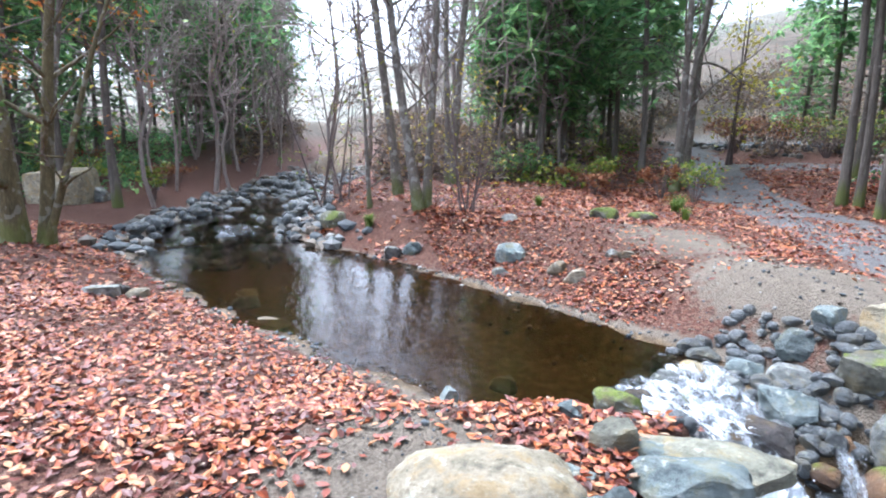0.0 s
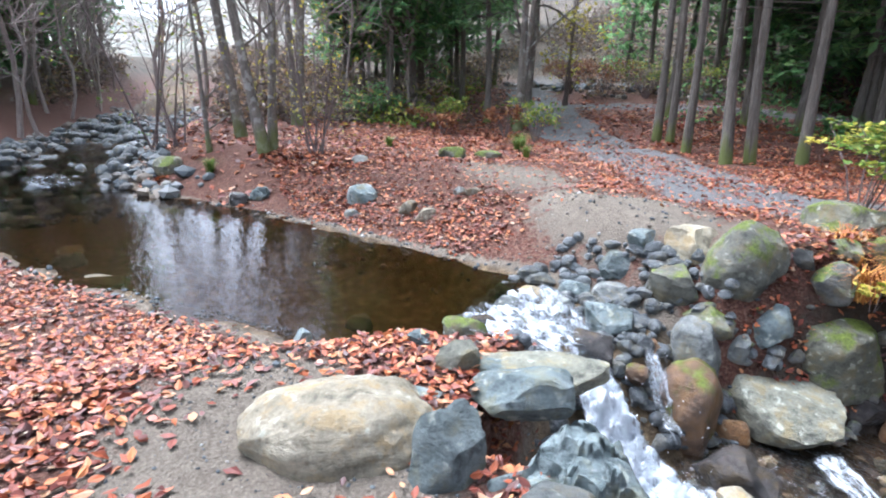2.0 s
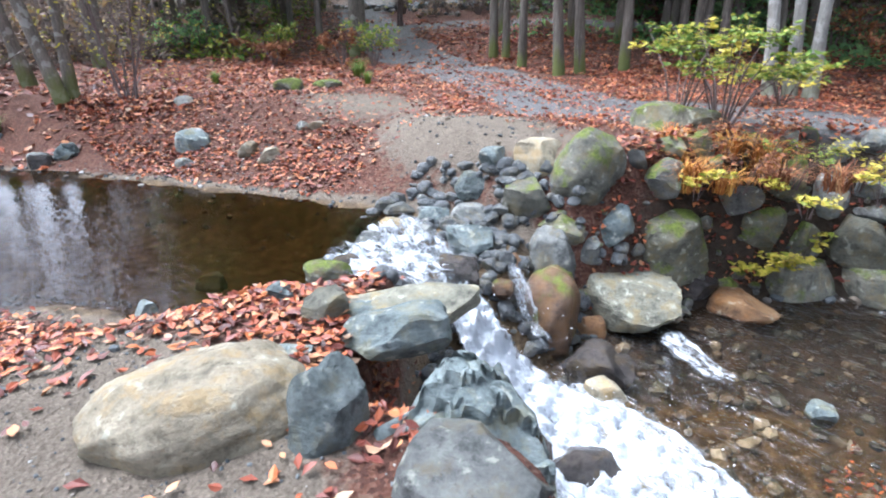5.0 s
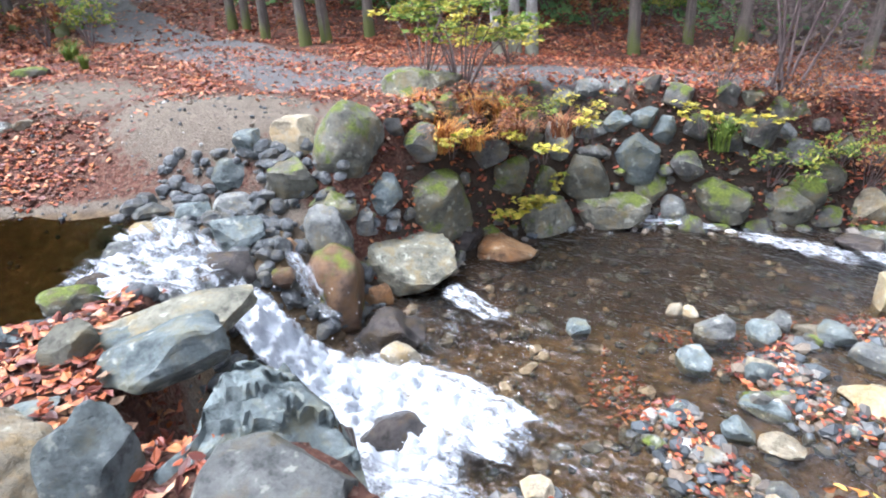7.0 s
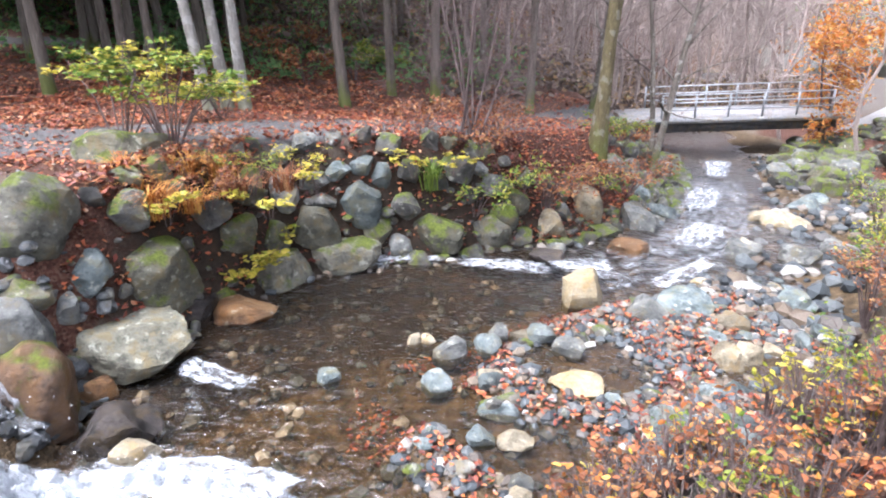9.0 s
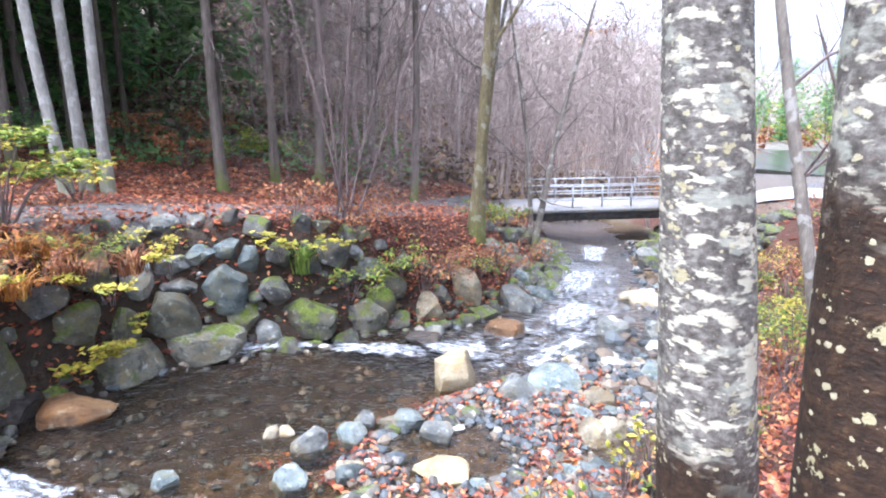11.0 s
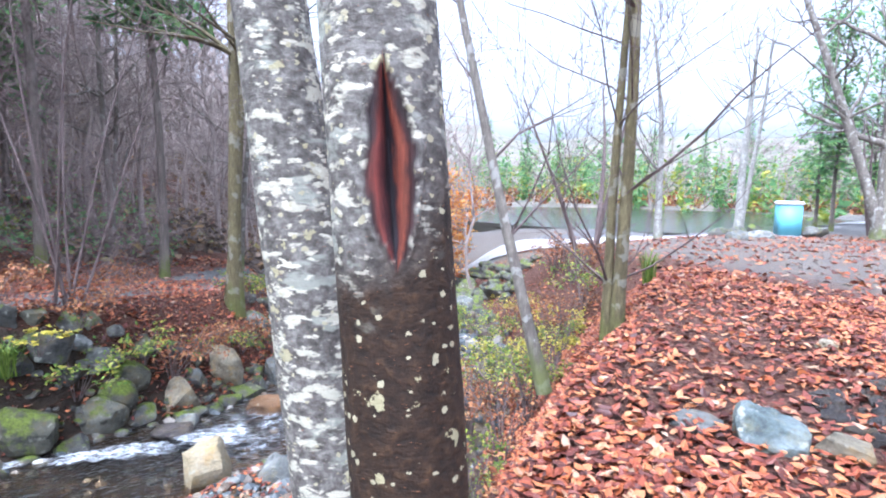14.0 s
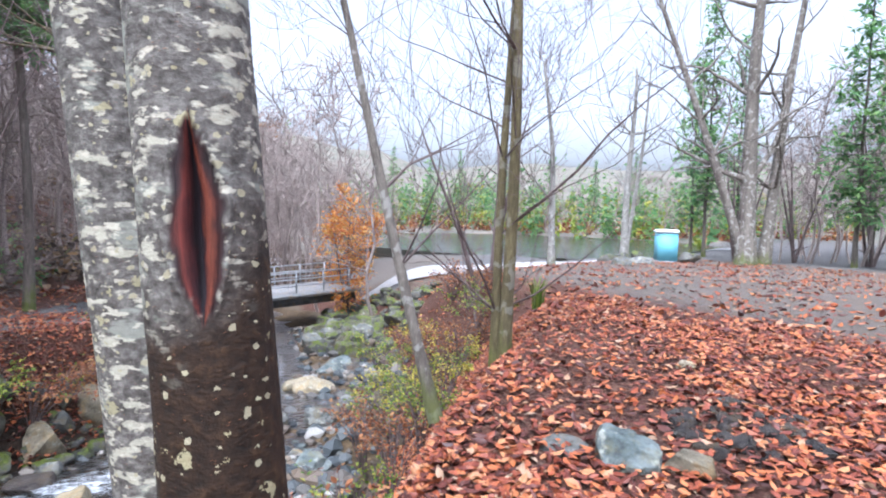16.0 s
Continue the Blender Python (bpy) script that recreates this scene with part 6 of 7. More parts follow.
bare_tree("bank_shrub", 0.8, 7.7, [(0.25, 0.1, 4.0, 0.018), (-0.22, 0.15, 4.2, 0.018), (0.1, -0.2, 4.4, 0.018), (-0.1, 0.1, 4.8, 0.02), (0.35, 0.0, 3.6, 0.016), (0.0, 0.2, 4.2, 0.018)], TWIG, 67, "grey many-stemmed bare shrub on the bank", clear=0.2, spread=1.0, up=0.0, n_child=(4, 7), limbs=1.7, category="shrub")
bare_tree("bank_tree", 4.97, 12.05, [(0.18, 0.02, 5.5, 0.08), (-0.1, 0.1, 6, 0.06)], GREY_BARK, 68, "leaning bare tree by the footbridge", clear=0.25, spread=0.9)
bare_tree("bank_tree", 4.23, 14.04, [(0.1, 0.02, 7, 0.08)], GREY_BARK, 69, "bare tree by the footbridge", clear=0.25, spread=0.9)
bare_tree("bank_tree", 1.68, 15.21, [(0.0, 0.02, 8, 0.09), (0.1, 0.1, 7, 0.07)], GREY_BARK, 70, "bare tree behind the path", clear=0.25, spread=0.9)
bare_tree("slope_tree", 4.72, 3.37, [(0.01, 0.0, 6.5, 0.06), (0.035, 0.03, 6.0, 0.045)], MOSS_BARK, 71, "greenish bare tree on the leafy slope", clear=0.2, spread=0.9, n_child=(3, 5), depth=4, z=0.45, limbs=2.0, up=0.9)
bare_tree("leaning_slope_tree", 4.26, 3.72, [(-0.16, 0.20, 6.0, 0.055)], GREY_BARK, 72, "leaning lichened tree on the leafy slope", clear=0.25, spread=0.9, n_child=(3, 5), depth=4, z=0.15, limbs=1.6, up=0.9)
bare_tree("pond_tree", 25.32, 14.05, [(0.0, 0.0, 9, 0.20), (0.04, -0.08, 9, 0.12)], PALE_BARK, 73, "pale bare tree beside the pond", clear=0.35)
bare_tree("pond_tree", 17.00, 12.01, [(-0.03, 0.04, 7, 0.13)], PALE_BARK, 74, "lichened bare tree at the edge of the clearing", clear=0.35)
bare_tree("great_tree", 25.32, 8.75, [(-0.02, 0.0, 15, 0.34), (-0.20, 0.28, 13, 0.2)], GREY_BARK, 75, "great bare tree with a thick grey trunk", clear=0.3)
bare_tree("great_tree", 26.40, 8.49, [(0.08, -0.06, 14, 0.24)], GREY_BARK, 76, "tall bare tree leaning from the great one", clear=0.3)
bare_tree("clearing_shrub", 9.26, 7.93, [(0.25, 0.2, 3.6, 0.06), (-0.35, 0.15, 3.2, 0.05), (0.1, -0.2, 3.4, 0.05)], TWIG, 77, "dark many-stemmed shrub above the bank", clear=0.2, category="shrub")
for k, (x, y, h) in enumerate(((30.00, 3.09, 6), (32.58, 4.45, 7), (34.19, 6.36, 7), (35.91, 1.26, 8), (29.43, 10.62, 5), (33.36, 9.40, 6))):
    bare_tree("thicket_shrub", x, y, [(0.2, 0.2, h, 0.08), (-0.25, 0.1, h, 0.07), (0.1, -0.25, h * 0.9, 0.07), (0, 0.1, h, 0.08)], TWIG, 80 + k, "tangled bare thicket beyond the clearing", clear=0.15, spread=0.9, category="shrub", group="thicket")
bare_tree("orange_maple", 12.3, 17.3, [(0.02, 0.0, 3.9, 0.07), (0.12, 0.1, 3.4, 0.05), (-0.14, 0.0, 3.2, 0.05)], TWIG, 90, "small maple with orange autumn leaves", clear=0.2, leaf=ORANGELEAF, leaf_n=3600, leaf_size=0.13, spread=0.95, up=0.05)
bare_tree("russet_maple", -14.60, -5.79, [(0.05, 0.15, 7.0, 0.10)], GREY_BARK, 91, "tree with a few orange leaves over the upper stream", clear=0.3, leaf=ORANGELEAF, leaf_n=1100, leaf_size=0.12, spread=0.95, up=0.0)
bare_tree("yellow_tree", -15.85, 13.08, [(0.1, 0.0, 5, 0.05), (-0.1, 0.1, 5.2, 0.05)], TWIG, 92, "slender tree with yellow leaves at the bend", clear=0.2, leaf=YELLOW, leaf_n=900, leaf_size=0.13)


# ---- bushes, ferns and weeds ----
def bush(name, x, y, h, w, mat, seed, n_leaf, leaf_size, label, stems=9, z=None, layered=False, category="shrub", group=""):
    r = np.random.default_rng(seed)
    root = new(name)
    root.location = (x, y, ground_z(x, y) if z is None else z)
    sv, sf, tips = [], [], []
    for s in range(stems):
        a, l = r.uniform(0, 6.28), r.uniform(0.3, 1.0) * w / 2
        hh = h * r.uniform(0.55, 1.0)
        pts = [(0.03 * math.cos(a), 0.03 * math.sin(a), -0.03), (0.4 * l * math.cos(a), 0.4 * l * math.sin(a), hh * 0.55), (l * math.cos(a), l * math.sin(a), hh)]
        tube(pts, [0.012 * h, 0.008 * h, 0.002], 4, sv, sf)
        for k in range(5):
            q = r.uniform(0.4, 1.0)
            b = a + r.normal(0, 0.9)
            o = np.array(pts[1]) * (1 - q) + np.array(pts[2]) * q
            e = o + np.array([math.cos(b), math.sin(b), r.uniform(-0.1, 0.25)]) * w * r.uniform(0.1, 0.26)
            tube([tuple(o), tuple(e)], [0.004 * h, 0.0015], 3, sv, sf)
            for m_ in range(4):
                tips.append(o + (e - o) * r.uniform(0.2, 1.0))
    mesh_object("branchwork", sv, sf, TWIG, root)
    tips = np.array(tips)
    c = tips[r.integers(0, len(tips), n_leaf)] + r.normal(0, 0.035 * w, (n_leaf, 3)) * np.array([1, 1, 0.35 if layered else 0.8])
    leaves(c, r.uniform(0.6, 1.3, n_leaf) * leaf_size, r, "foliage", mat, root, flat=0.35 if layered else 0.8)
    return tagged(root, label, category, group)


def tuft(name, x, y, h, w, mat, seed, n, label, z=None, category="grass", group=""):
    """A clump of arching blades."""
    r = np.random.default_rng(seed)
    v, f = [], []
    for k in range(n):
        a, l, hh = r.uniform(0, 6.28), r.uniform(0.4, 1.0) * w / 2, h * r.uniform(0.6, 1.1)
        c, s, b = math.cos(a), math.sin(a), r.uniform(0.002, 0.0055) * (1 + h)
        o = r.normal(0, 0.06 * w, 2)
        i = len(v)
        for q, wd in ((0, 1.0), (0.4, 0.9), (0.75, 0.6), (1.0, 0.05)):
            rr, zz = l * q ** 1.5, hh * (1.9 * q - 1.15 * q * q)
            v += [(o[0] + rr * c - b * wd * s, o[1] + rr * s + b * wd * c, zz), (o[0] + rr * c + b * wd * s, o[1] + rr * s - b * wd * c, zz)]
        f += [(i + 2 * j, i + 2 * j + 1, i + 2 * j + 3, i + 2 * j + 2) for j in range(3)]
    ob = mesh_object(name, v, f, mat, smooth_shade=False)
    ob.location = (x, y, ground_z(x, y) if z is None else z)
    return tagged(ob, label, category, group)


bush("azalea_bush", -2.30, 6.05, 1.15, 1.5, GREENLEAF, 101, 1300, 0.075, "leafy bush turning yellow-green on the stone bank", stems=14, layered=True)
bush("azalea_bush", -2.80, 6.10, 1.1, 1.3, YELLOW, 102, 380, 0.075, "sparse yellow-leaved bush on the stone bank", stems=7, layered=True)
bush("yellow_spray", -1.43, 6.11, 0.45, 0.9, YELLOW, 103, 260, 0.075, "yellow leaf sprays hanging over the boulders", stems=8, layered=True)
bush("yellow_spray", -1.65, 5.75, 0.3, 0.7, YELLOW, 104, 130, 0.075, "yellow leaf sprays hanging over the boulders", stems=6, layered=True)
bush("yellow_spray", -2.52, 8.36, 0.6, 1.4, YELLOW, 105, 420, 0.07, "yellow undergrowth at the foot of pale trees", stems=12, layered=True)
tuft("orange_grass", -2.16, 5.15, 0.35, 0.75, ORANGEGRASS, 106, 170, "orange-brown drooping grass on the boulders", z=0.22)
tuft("orange_grass", -2.53, 5.50, 0.35, 0.8, ORANGEGRASS, 107, 150, "orange-brown drooping grass on the boulders", z=0.42)
tuft("orange_grass", -1.74, 5.74, 0.35, 0.9, ORANGEGRASS, 108, 150, "orange-brown drooping grass on the boulders", z=0.35)
for k, (x, y, z) in enumerate(((-1.9, 5.3, 0.22), (-1.55, 5.5, 0.28), (-2.35, 5.3, 0.36), (-1.15, 5.75, 0.28), (-2.0, 5.65, 0.45))):
    tuft("orange_grass", x, y, 0.28, 0.75, (ORANGEGRASS, DRYSTEM)[k % 2], 2300 + k, 110, "orange-brown drooping grass on the boulders", z=z, group="bank grass")
    bush("bank_weeds", x + 0.1, y + 0.15, 0.42, 0.7, (DRYSTEM, GREENLEAF, DRYSTEM, YELLOW)[k % 4], 2320 + k, 170, 0.045, "russet and yellow weeds growing between the boulders", stems=9, z=z, layered=True, group="bank wall weeds")
for k, (x, y, z) in enumerate(((-1.25, 5.45, 0.12), (-0.85, 5.9, 0.2), (-2.05, 5.1, 0.2), (0.1, 6.7, 0.15), (0.55, 6.95, 0.1))):
    bush("yellow_spray", x, y, 0.3, 0.6, YELLOW, 2340 + k, 120, 0.06, "yellow leaf sprays hanging over the boulders", stems=6, z=z, layered=True, group="yellow sprays")
for k, (x, y) in enumerate(((0.2, 7.3), (0.9, 7.5), (1.5, 7.6), (2.2, 8.1), (2.9, 8.7), (3.3, 9.9), (3.8, 10.6), (1.2, 8.0), (4.2, 11.4))):
    bush("bank_weeds", x, y, 0.5, 1.0, (DRYSTEM, DRYSTEM, GREENLEAF)[k % 3], 2360 + k, 420, 0.05, "russet weeds along the top of the bank", stems=14, group="bank top weeds")
for k, (x, y) in enumerate(((6.4, 6.9), (7.6, 7.6), (5.9, 6.2), (7.9, 6.7), (8.8, 7.8), (5.3, 5.6), (7.2, 6.4), (8.5, 9.2), (6.9, 8.0), (9.5, 9.0))):
    bush("slope_bush", x, y, 0.9, 1.2, (GREENLEAF, DRYSTEM, YELLOW, GREENLEAF, DRYSTEM)[k % 5], 2380 + k, 520, 0.05, "yellow-green bush on the slope to the stream", stems=16, group="slope bushes")
tuft("fern_clump", 0.30, 6.99, 0.45, 0.7, FERN, 109, 120, "bright green fern clump in the stone bank", z=-0.1, category="fern")
bush("bank_weeds", 0.84, 7.18, 0.5, 1.3, GREENLEAF, 110, 500, 0.05, "brown and green weeds on the bank", stems=14)
bush("bank_weeds", 1.83, 7.70, 0.6, 1.6, DRYSTEM, 111, 600, 0.05, "russet weeds on the bank", stems=16)
bush("bank_weeds", 3.47, 9.12, 0.7, 1.4, DRYSTEM, 112, 600, 0.05, "russet weeds on the bank", stems=16)
bush("bank_weeds", 2.54, 8.34, 0.5, 1.2, GREENLEAF, 113, 350, 0.05, "olive weeds on the bank", stems=12)
rw = np.random.default_rng(119)
for k in range(56):
    x = rw.uniform(0.75, 2.7)
    y = 1.35 + 0.62 * x + rw.uniform(-0.45, 0.5)
    bush("bank_weeds", x, y, rw.uniform(0.45, 0.85), 0.42, (YELLOW, DRYSTEM, ORANGEGRASS, DRYSTEM, DRYSTEM, GREENLEAF, DRYSTEM)[k % 7], 2120 + k, 60, 0.05, "tall dry weeds with yellow and russet leaves on the bank", stems=13, group="bank weeds")
for k, (x, y) in enumerate(((3.40, 3.62), (3.92, 3.88), (4.64, 4.34), (5.36, 4.80), (2.99, 3.34), (4.25, 4.75), (6.08, 5.44), (6.91, 6.18), (5.70, 5.75), (4.97, 5.20))):
    bush("slope_bush", x, y, 0.65 + 0.08 * (k % 3), 0.8, (GREENLEAF, DRYSTEM, GREENLEAF, YELLOW)[k % 4], 140 + k, 420, 0.04, "thin yellow-green bush on the slope to the stream", stems=14, group="slope bushes")
tuft("fern_clump", 6.93, 4.72, 0.5, 0.6, FERN, 151, 60, "green fern on the leafy slope", category="fern")
for k, (x, y, s) in enumerate(((-10.84, 1.14, 0.5), (-10.25, 7.38, 0.7), (-13.85, 9.60, 0.8), (-8.60, 6.36, 0.4), (-9.64, 6.86, 0.5), (-10.86, 4.57, 0.4))):
    tuft("green_tuft", x, y, 0.4 * s + 0.1, s, FERN, 160 + k, 110, "green grass tuft among fallen leaves", group="green tufts")
r = np.random.default_rng(170)
for k in range(26):
    a = r.uniform(0, 1)
    x, y = (-23 + 6 * r.uniform(), -8 + 4.5 * r.uniform()) if k < 10 else ((-19 + 9 * a, 3.5 + 5 * a + 2 * r.uniform()) if k < 18 else (-9 + 10 * a, 12.5 + 4 * r.uniform()))
    bush("forest_shrub", x, y, r.uniform(0.5, 1.2), r.uniform(0.9, 1.8), (GREENLEAF, DRYSTEM, NEEDLES)[k % 3], 171 + k, 420, 0.09, "low shrub in the undergrowth of the wood", stems=10, group="undergrowth")
for k, (x, y) in enumerate(((-16.22, 15.01), (-14.69, 15.51), (-17.93, 14.92), (-13.84, 16.67), (-19.16, 16.00))):
    bush("hedge_shrub", x, y, 1.3, 2.4, (DRYSTEM, GREENLEAF)[k % 2], 200 + k, 900, 0.08, "brown thicket on the bank above the track", stems=18, group="track thicket")


# ---- footbridge ----
METAL = material("galvanised_rail", 0.45)[0]
METAL.node_tree.nodes["Principled BSDF"].inputs["Base Color"].default_value = (0.34, 0.355, 0.365, 1)
METAL.node_tree.nodes["Principled BSDF"].inputs["Metallic"].default_value = 0.4
CONCRETE = stone_mat("weathered_concrete", (0.26, 0.26, 0.26), (0.42, 0.42, 0.42), (0.55, 0.55, 0.56), lichen=0.05)
STEEL = stone_mat("dark_girder", (0.03, 0.03, 0.03), (0.06, 0.06, 0.065), (0.1, 0.1, 0.1), lichen=0.0)


def box(bm, x0, y0, z0, x1, y1, z1, bevel=0.01):
    m = Matrix.LocRotScale(((x0 + x1) / 2, (y0 + y1) / 2, (z0 + z1) / 2), None, (x1 - x0, y1 - y0, z1 - z0))
    got = bmesh.ops.create_cube(bm, size=1, matrix=m)
    if bevel:
        edges = {e for v in got["verts"] for e in v.link_edges}
        bmesh.ops.bevel(bm, geom=list(edges), offset=bevel, segments=2, affect="EDGES")


bridge = new("footbridge")
bridge.matrix_world = pose(5.55, 17.42, -1.19, 0, -2.4, -6.4)
LEN = 6.9
bm = bmesh.new()
box(bm, 0, 0, -0.16, LEN, 2.1, 0, 0.015)
part("deck", bm, CONCRETE, bridge, "grey concrete deck")
for y0 in (0.25, 1.6):
    bm = bmesh.new()
    box(bm, 0.1, y0, -0.45, LEN - 0.1, y0 + 0.2, -0.16)
    part("girder", bm, STEEL, bridge, "dark steel girder")
for y0 in (0.03, 2.03):
    for k in range(6):
        bm = bmesh.new()
        box(bm, 1.7 + k * 0.95, y0, 0, 1.75 + k * 0.95, y0 + 0.045, 0.68, 0.006)
        part("rail_post", bm, METAL, bridge)
    for z0 in (0.22, 0.43, 0.65):
        bm = bmesh.new()
        box(bm, 1.7, y0, z0, 1.7 + 4.81, y0 + 0.045, z0 + 0.04, 0.01)
        part("rail", bm, METAL, bridge)
tagged(bridge, "small concrete footbridge with grey metal railings over the stream", "bridge")


# ---- pale road between footbridge and pond ----
lane = np.array([(13.6, 16.9), (17.0, 17.6), (21.0, 17.6), (25.5, 18.6), (31.0, 19.6), (37.0, 19.4), (46.0, 17.0)])
run = np.concatenate([[0], np.cumsum(np.linalg.norm(np.diff(lane, axis=0), axis=1))])
at = np.arange(0, run[-1], 0.5)
mid_x, mid_y = np.interp(at, run, lane[:, 0]), np.interp(at, run, lane[:, 1])
way_x, way_y = np.gradient(mid_x), np.gradient(mid_y)
size = np.hypot(way_x, way_y)
band = np.linspace(-1.7, 1.7, 9)
rx, ry = mid_x[:, None] - way_y[:, None] / size[:, None] * band, mid_y[:, None] + way_x[:, None] / size[:, None] * band
i = np.arange(rx.size).reshape(rx.shape)
f = np.stack([i[:-1, :-1], i[:-1, 1:], i[1:, 1:], i[1:, :-1]], -1).reshape(-1, 4)
PALEROAD = stone_mat("pale_concrete", (0.42, 0.42, 0.42), (0.58, 0.58, 0.58), (0.70, 0.70, 0.71), lichen=0.0)
tagged(mesh_object("road", np.stack([rx, ry, height(rx, ry) + 0.05], -1).reshape(-1, 3), f, PALEROAD), "pale concrete road from the footbridge to the pond", "road", kind="structure")


# ---- blue cabin in the clearing ----
BLUEPAINT = material("blue_plastic", 0.5)[0]
BLUEPAINT.node_tree.nodes["Principled BSDF"].inputs["Base Color"].default_value = (0.17, 0.46, 0.56, 1)
WHITEROOF = material("white_roof", 0.5)[0]
WHITEROOF.node_tree.nodes["Principled BSDF"].inputs["Base Color"].default_value = (0.78, 0.8, 0.8, 1)
cabin = new("portable_cabin")
cabin.matrix_world = pose(22.5, 10.7, ground_z(22.5, 10.7), 0, 0, 45)
bm = bmesh.new()
box(bm, -0.35, -0.35, 0.05, 0.35, 0.35, 1.12, 0.03)
part("body", bm, BLUEPAINT, cabin)
bm = bmesh.new()
box(bm, -0.40, -0.40, 1.12, 0.40, 0.40, 1.25, 0.05)
part("roof", bm, WHITEROOF, cabin, "white roof")
bm = bmesh.new()
box(bm, -0.25, -0.365, 0.12, 0.25, -0.352, 1.05, 0.004)
part("door", bm, BLUEPAINT, cabin)
bm = bmesh.new()
box(bm, -0.38, -0.38, -0.1, 0.38, 0.38, 0.05, 0.01)
part("base", bm, CONCRETE, cabin)
tagged(cabin, "pale blue plastic cabin with a white roof", "cabin")


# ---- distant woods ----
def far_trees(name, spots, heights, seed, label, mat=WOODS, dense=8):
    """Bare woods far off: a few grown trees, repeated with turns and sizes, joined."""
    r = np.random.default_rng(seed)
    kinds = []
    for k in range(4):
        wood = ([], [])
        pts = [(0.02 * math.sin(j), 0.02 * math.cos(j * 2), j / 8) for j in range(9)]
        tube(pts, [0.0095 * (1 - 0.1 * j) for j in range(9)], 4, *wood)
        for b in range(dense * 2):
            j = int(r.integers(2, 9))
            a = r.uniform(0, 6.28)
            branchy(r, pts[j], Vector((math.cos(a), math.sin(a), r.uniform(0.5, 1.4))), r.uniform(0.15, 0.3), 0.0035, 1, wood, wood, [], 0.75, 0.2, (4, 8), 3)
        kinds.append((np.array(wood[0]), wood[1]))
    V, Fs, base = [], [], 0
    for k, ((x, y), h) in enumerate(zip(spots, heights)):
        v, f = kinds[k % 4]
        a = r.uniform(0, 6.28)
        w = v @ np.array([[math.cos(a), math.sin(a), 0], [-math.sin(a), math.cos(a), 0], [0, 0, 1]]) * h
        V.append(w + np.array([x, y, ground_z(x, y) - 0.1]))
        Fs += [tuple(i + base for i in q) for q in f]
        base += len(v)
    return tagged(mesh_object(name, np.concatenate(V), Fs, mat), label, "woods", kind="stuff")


r = np.random.default_rng(300)
spots = [(r.uniform(-2, 34), r.uniform(21, 62)) for k in range(210)]
spots = [(x, y) for x, y in spots if (y > 25 or abs(along(np.array([x]), np.array([y]))[0][0]) > 3.5) and math.hypot(x - 48, y - 37) > 23 and (x < 13 or y > 20 + 0.75 * (x - 10))]
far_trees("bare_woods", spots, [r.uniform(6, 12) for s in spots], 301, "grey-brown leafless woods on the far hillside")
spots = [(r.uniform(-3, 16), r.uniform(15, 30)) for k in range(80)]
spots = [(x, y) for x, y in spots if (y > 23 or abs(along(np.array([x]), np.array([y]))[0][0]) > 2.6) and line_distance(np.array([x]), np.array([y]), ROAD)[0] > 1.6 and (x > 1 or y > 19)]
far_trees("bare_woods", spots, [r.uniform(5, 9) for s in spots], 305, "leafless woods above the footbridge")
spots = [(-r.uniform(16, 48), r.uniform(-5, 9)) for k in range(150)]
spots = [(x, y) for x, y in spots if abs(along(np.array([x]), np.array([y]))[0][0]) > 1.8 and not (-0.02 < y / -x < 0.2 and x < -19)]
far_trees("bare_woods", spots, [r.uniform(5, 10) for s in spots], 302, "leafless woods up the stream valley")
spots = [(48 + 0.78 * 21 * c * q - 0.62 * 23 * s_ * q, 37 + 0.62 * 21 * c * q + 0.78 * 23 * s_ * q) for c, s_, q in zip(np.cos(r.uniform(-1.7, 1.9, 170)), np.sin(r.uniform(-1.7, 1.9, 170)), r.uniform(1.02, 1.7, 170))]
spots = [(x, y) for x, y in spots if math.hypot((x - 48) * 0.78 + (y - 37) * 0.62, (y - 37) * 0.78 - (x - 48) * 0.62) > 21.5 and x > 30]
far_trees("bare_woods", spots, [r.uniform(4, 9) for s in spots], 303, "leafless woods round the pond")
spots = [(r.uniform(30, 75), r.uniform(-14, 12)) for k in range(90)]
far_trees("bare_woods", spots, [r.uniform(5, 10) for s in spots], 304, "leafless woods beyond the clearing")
for k, (x, y) in enumerate(((30.2, 6.2), (28.5, 3.2), (33, 1), (32, 13.3), (38.81, 17.10), (40.69, 15.00), (42.29, 7.91), (39.10, 4.59), (43.98, 2.32), (84.09, 73.61), (89.73, 67.30), (78.47, 79.92), (95.36, 61.00), (99.01, 54.80), (74.73, 84.12), (64.65, 82.68))):
    cedar((LOW1, LOW2)[k % 2], x, y, turn=k * 61)


# ---- dry-stone terrace on the slope ----
cast_stones("terrace_stones", 420, (-24, -13, 15, 21), lambda x, y: np.abs(np.sin((y + 0.2 * x) * 1.5)) > 0.75, (0.12, 0.35), 310, "grey dry-stone terraces on the slope", mat=None, level=1)


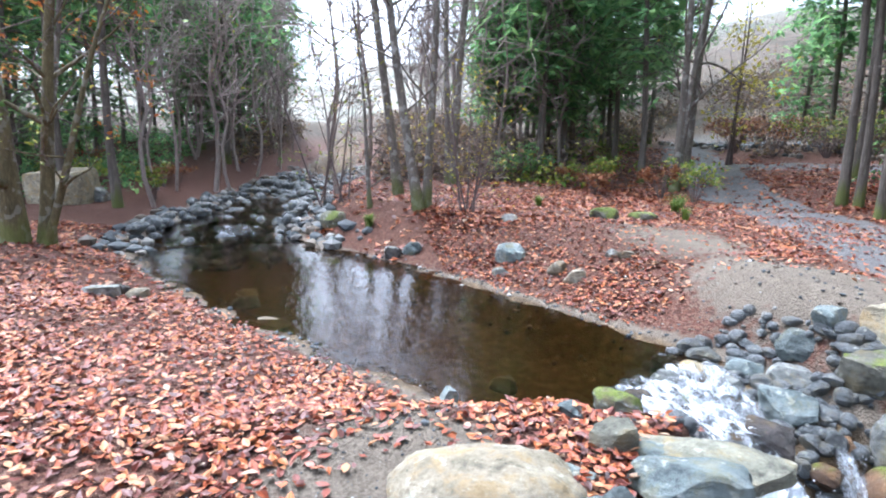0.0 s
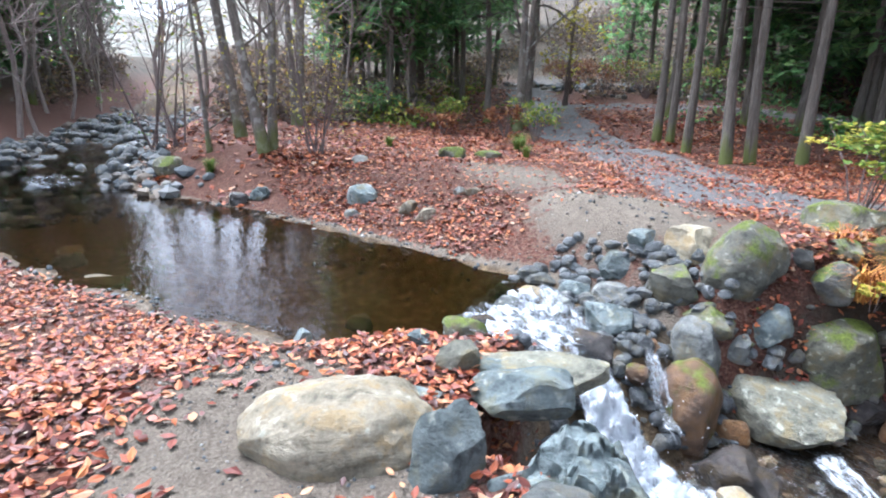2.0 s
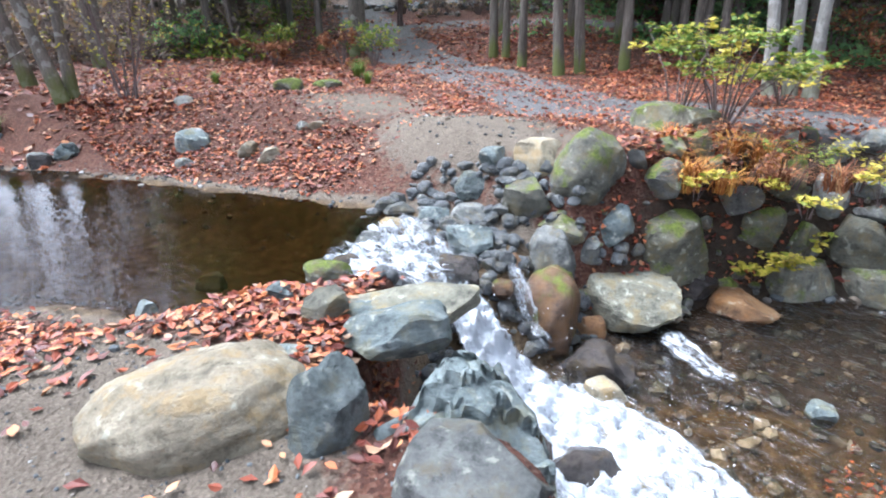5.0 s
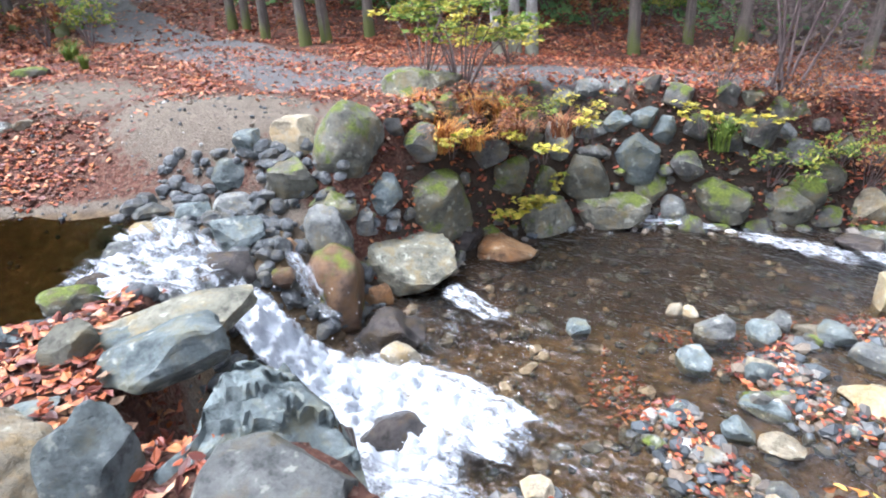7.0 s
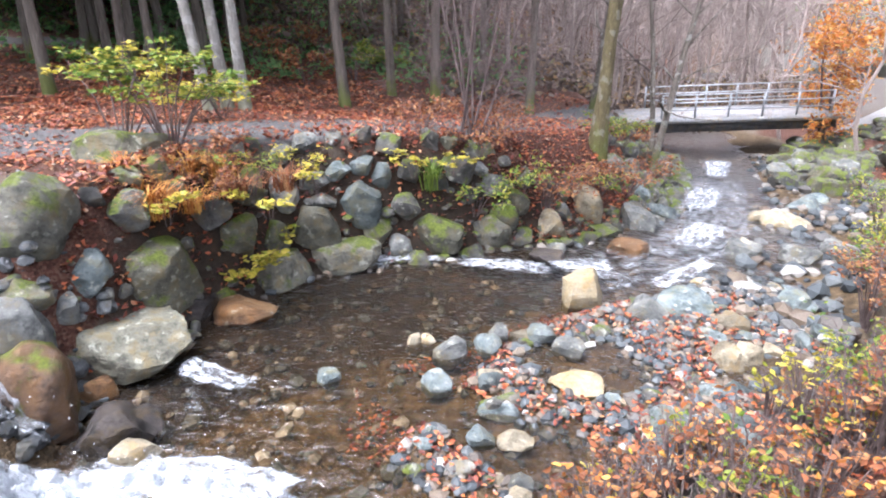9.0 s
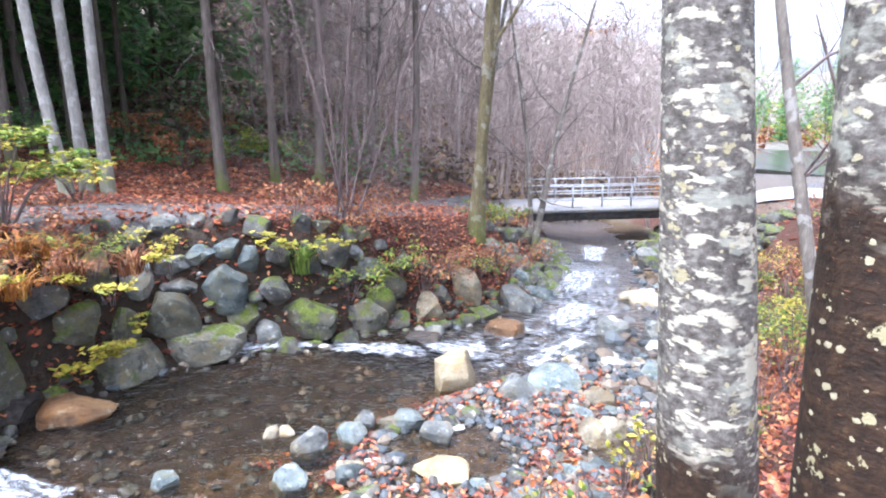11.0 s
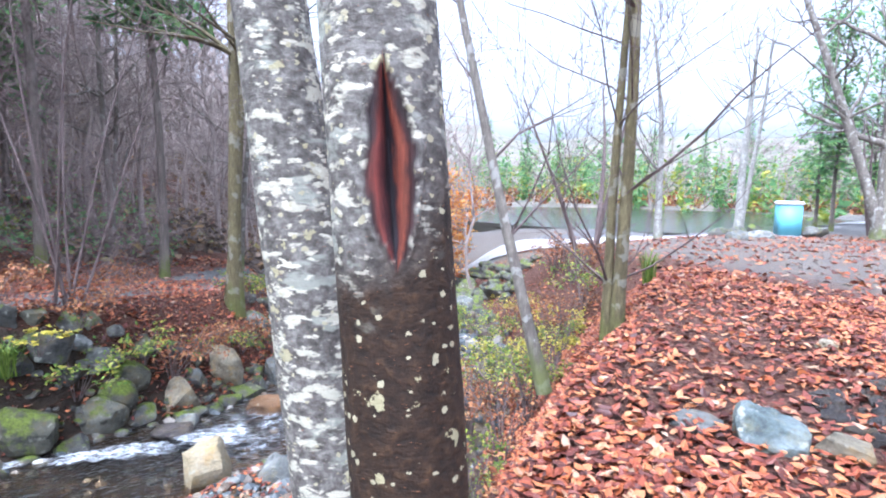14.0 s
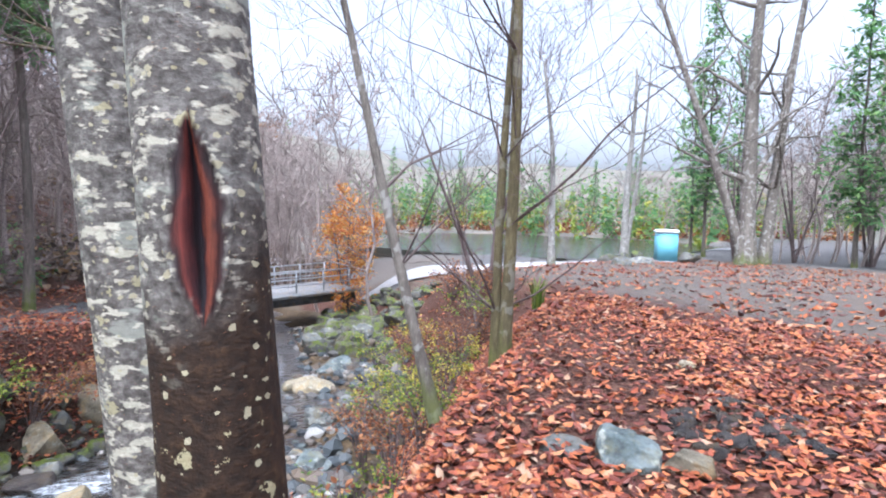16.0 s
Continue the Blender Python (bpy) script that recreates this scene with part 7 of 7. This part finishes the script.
# ---- undergrowth on the slopes ----
BRUSH = leaf_mat("brushwood", [(0.0, (0.08, 0.062, 0.052)), (0.4, (0.17, 0.13, 0.105)), (0.7, (0.26, 0.2, 0.16)), (0.9, (0.30, 0.18, 0.08)), (1.0, (0.2, 0.21, 0.08))], 0.9, 0.2)
def undergrowth(name, n, box, seed, mat, size, label, tall=0.9, allow=None):
    r = np.random.default_rng(seed)
    x, y = r.uniform(box[0], box[1], n), r.uniform(box[2], box[3], n)
    ok = (line_distance(x, y, ROAD) > 1.9) & (line_distance(x, y, SIDE_TRACK) > 1.5) & (np.abs(along(x, y)[0]) > np.where(y > 22, -1.0, 3.0))
    if allow is not None:
        ok &= allow(x, y)
    x, y = x[ok], y[ok]
    hs = r.uniform(0.3, 1.0, len(x)) * tall
    per = 30
    c = np.repeat(np.stack([x, y, height(x, y)], 1), per, 0)
    c += np.stack([r.normal(0, 0.38, len(c)), r.normal(0, 0.38, len(c)), np.abs(r.normal(0.35, 0.4, len(c))) * np.repeat(hs, per)], 1)
    tagged(leaves(c, r.uniform(0.6, 1.3, len(c)) * size, r, name, mat, flat=0.9), label, "undergrowth", kind="stuff")


undergrowth("undergrowth_dark", 330, (-14, 3, 13.2, 26), 401, NEEDLES, 0.16, "dark evergreen undergrowth below the cedars")
undergrowth("undergrowth_brown", 2300, (-8, 26, 13.5, 44), 402, BRUSH, 0.24, "russet and brown undergrowth on the hillside", allow=lambda x, y: ((x > 1.0) | (y > 17)) & ((x < 10) | (y > 21 + 0.9 * (x - 10))))
undergrowth("undergrowth_green", 220, (-40, -17, -16, -5), 403, NEEDLES, 0.18, "dark undergrowth below the cedars")
undergrowth("undergrowth_valley", 1500, (-46, -16, -3, 9), 404, BRUSH, 0.2, "brown brushwood up the stream valley", tall=1.5)
undergrowth("undergrowth_flat", 120, (-26, -14.5, 5, 14), 405, GREENLEAF, 0.14, "green and brown undergrowth below the trees")
undergrowth("undergrowth_bend", 900, (-34, -10, 13.5, 34), 406, BRUSH, 0.18, "brown brushwood on the terraced slope", tall=1.3)
undergrowth("undergrowth_shore", 500, (26, 90, 0, 95), 407, DRYSTEM, 0.5, "brown reeds and brush round the pond", tall=2.2, allow=lambda x, y: (np.hypot((x - 48) * 0.78 + (y - 37) * 0.62, (y - 37) * 0.78 - (x - 48) * 0.62) > 21) & ((y - 37) * 0.62 + (x - 48) * 0.78 > 6))
undergrowth("undergrowth_shore", 260, (60, 130, 20, 130), 408, GREENLEAF, 0.8, "green and yellow trees beyond the pond", tall=6.0)
undergrowth("undergrowth_shore", 260, (60, 130, 20, 130), 409, NEEDLES, 0.9, "dark evergreens beyond the pond", tall=9.0)
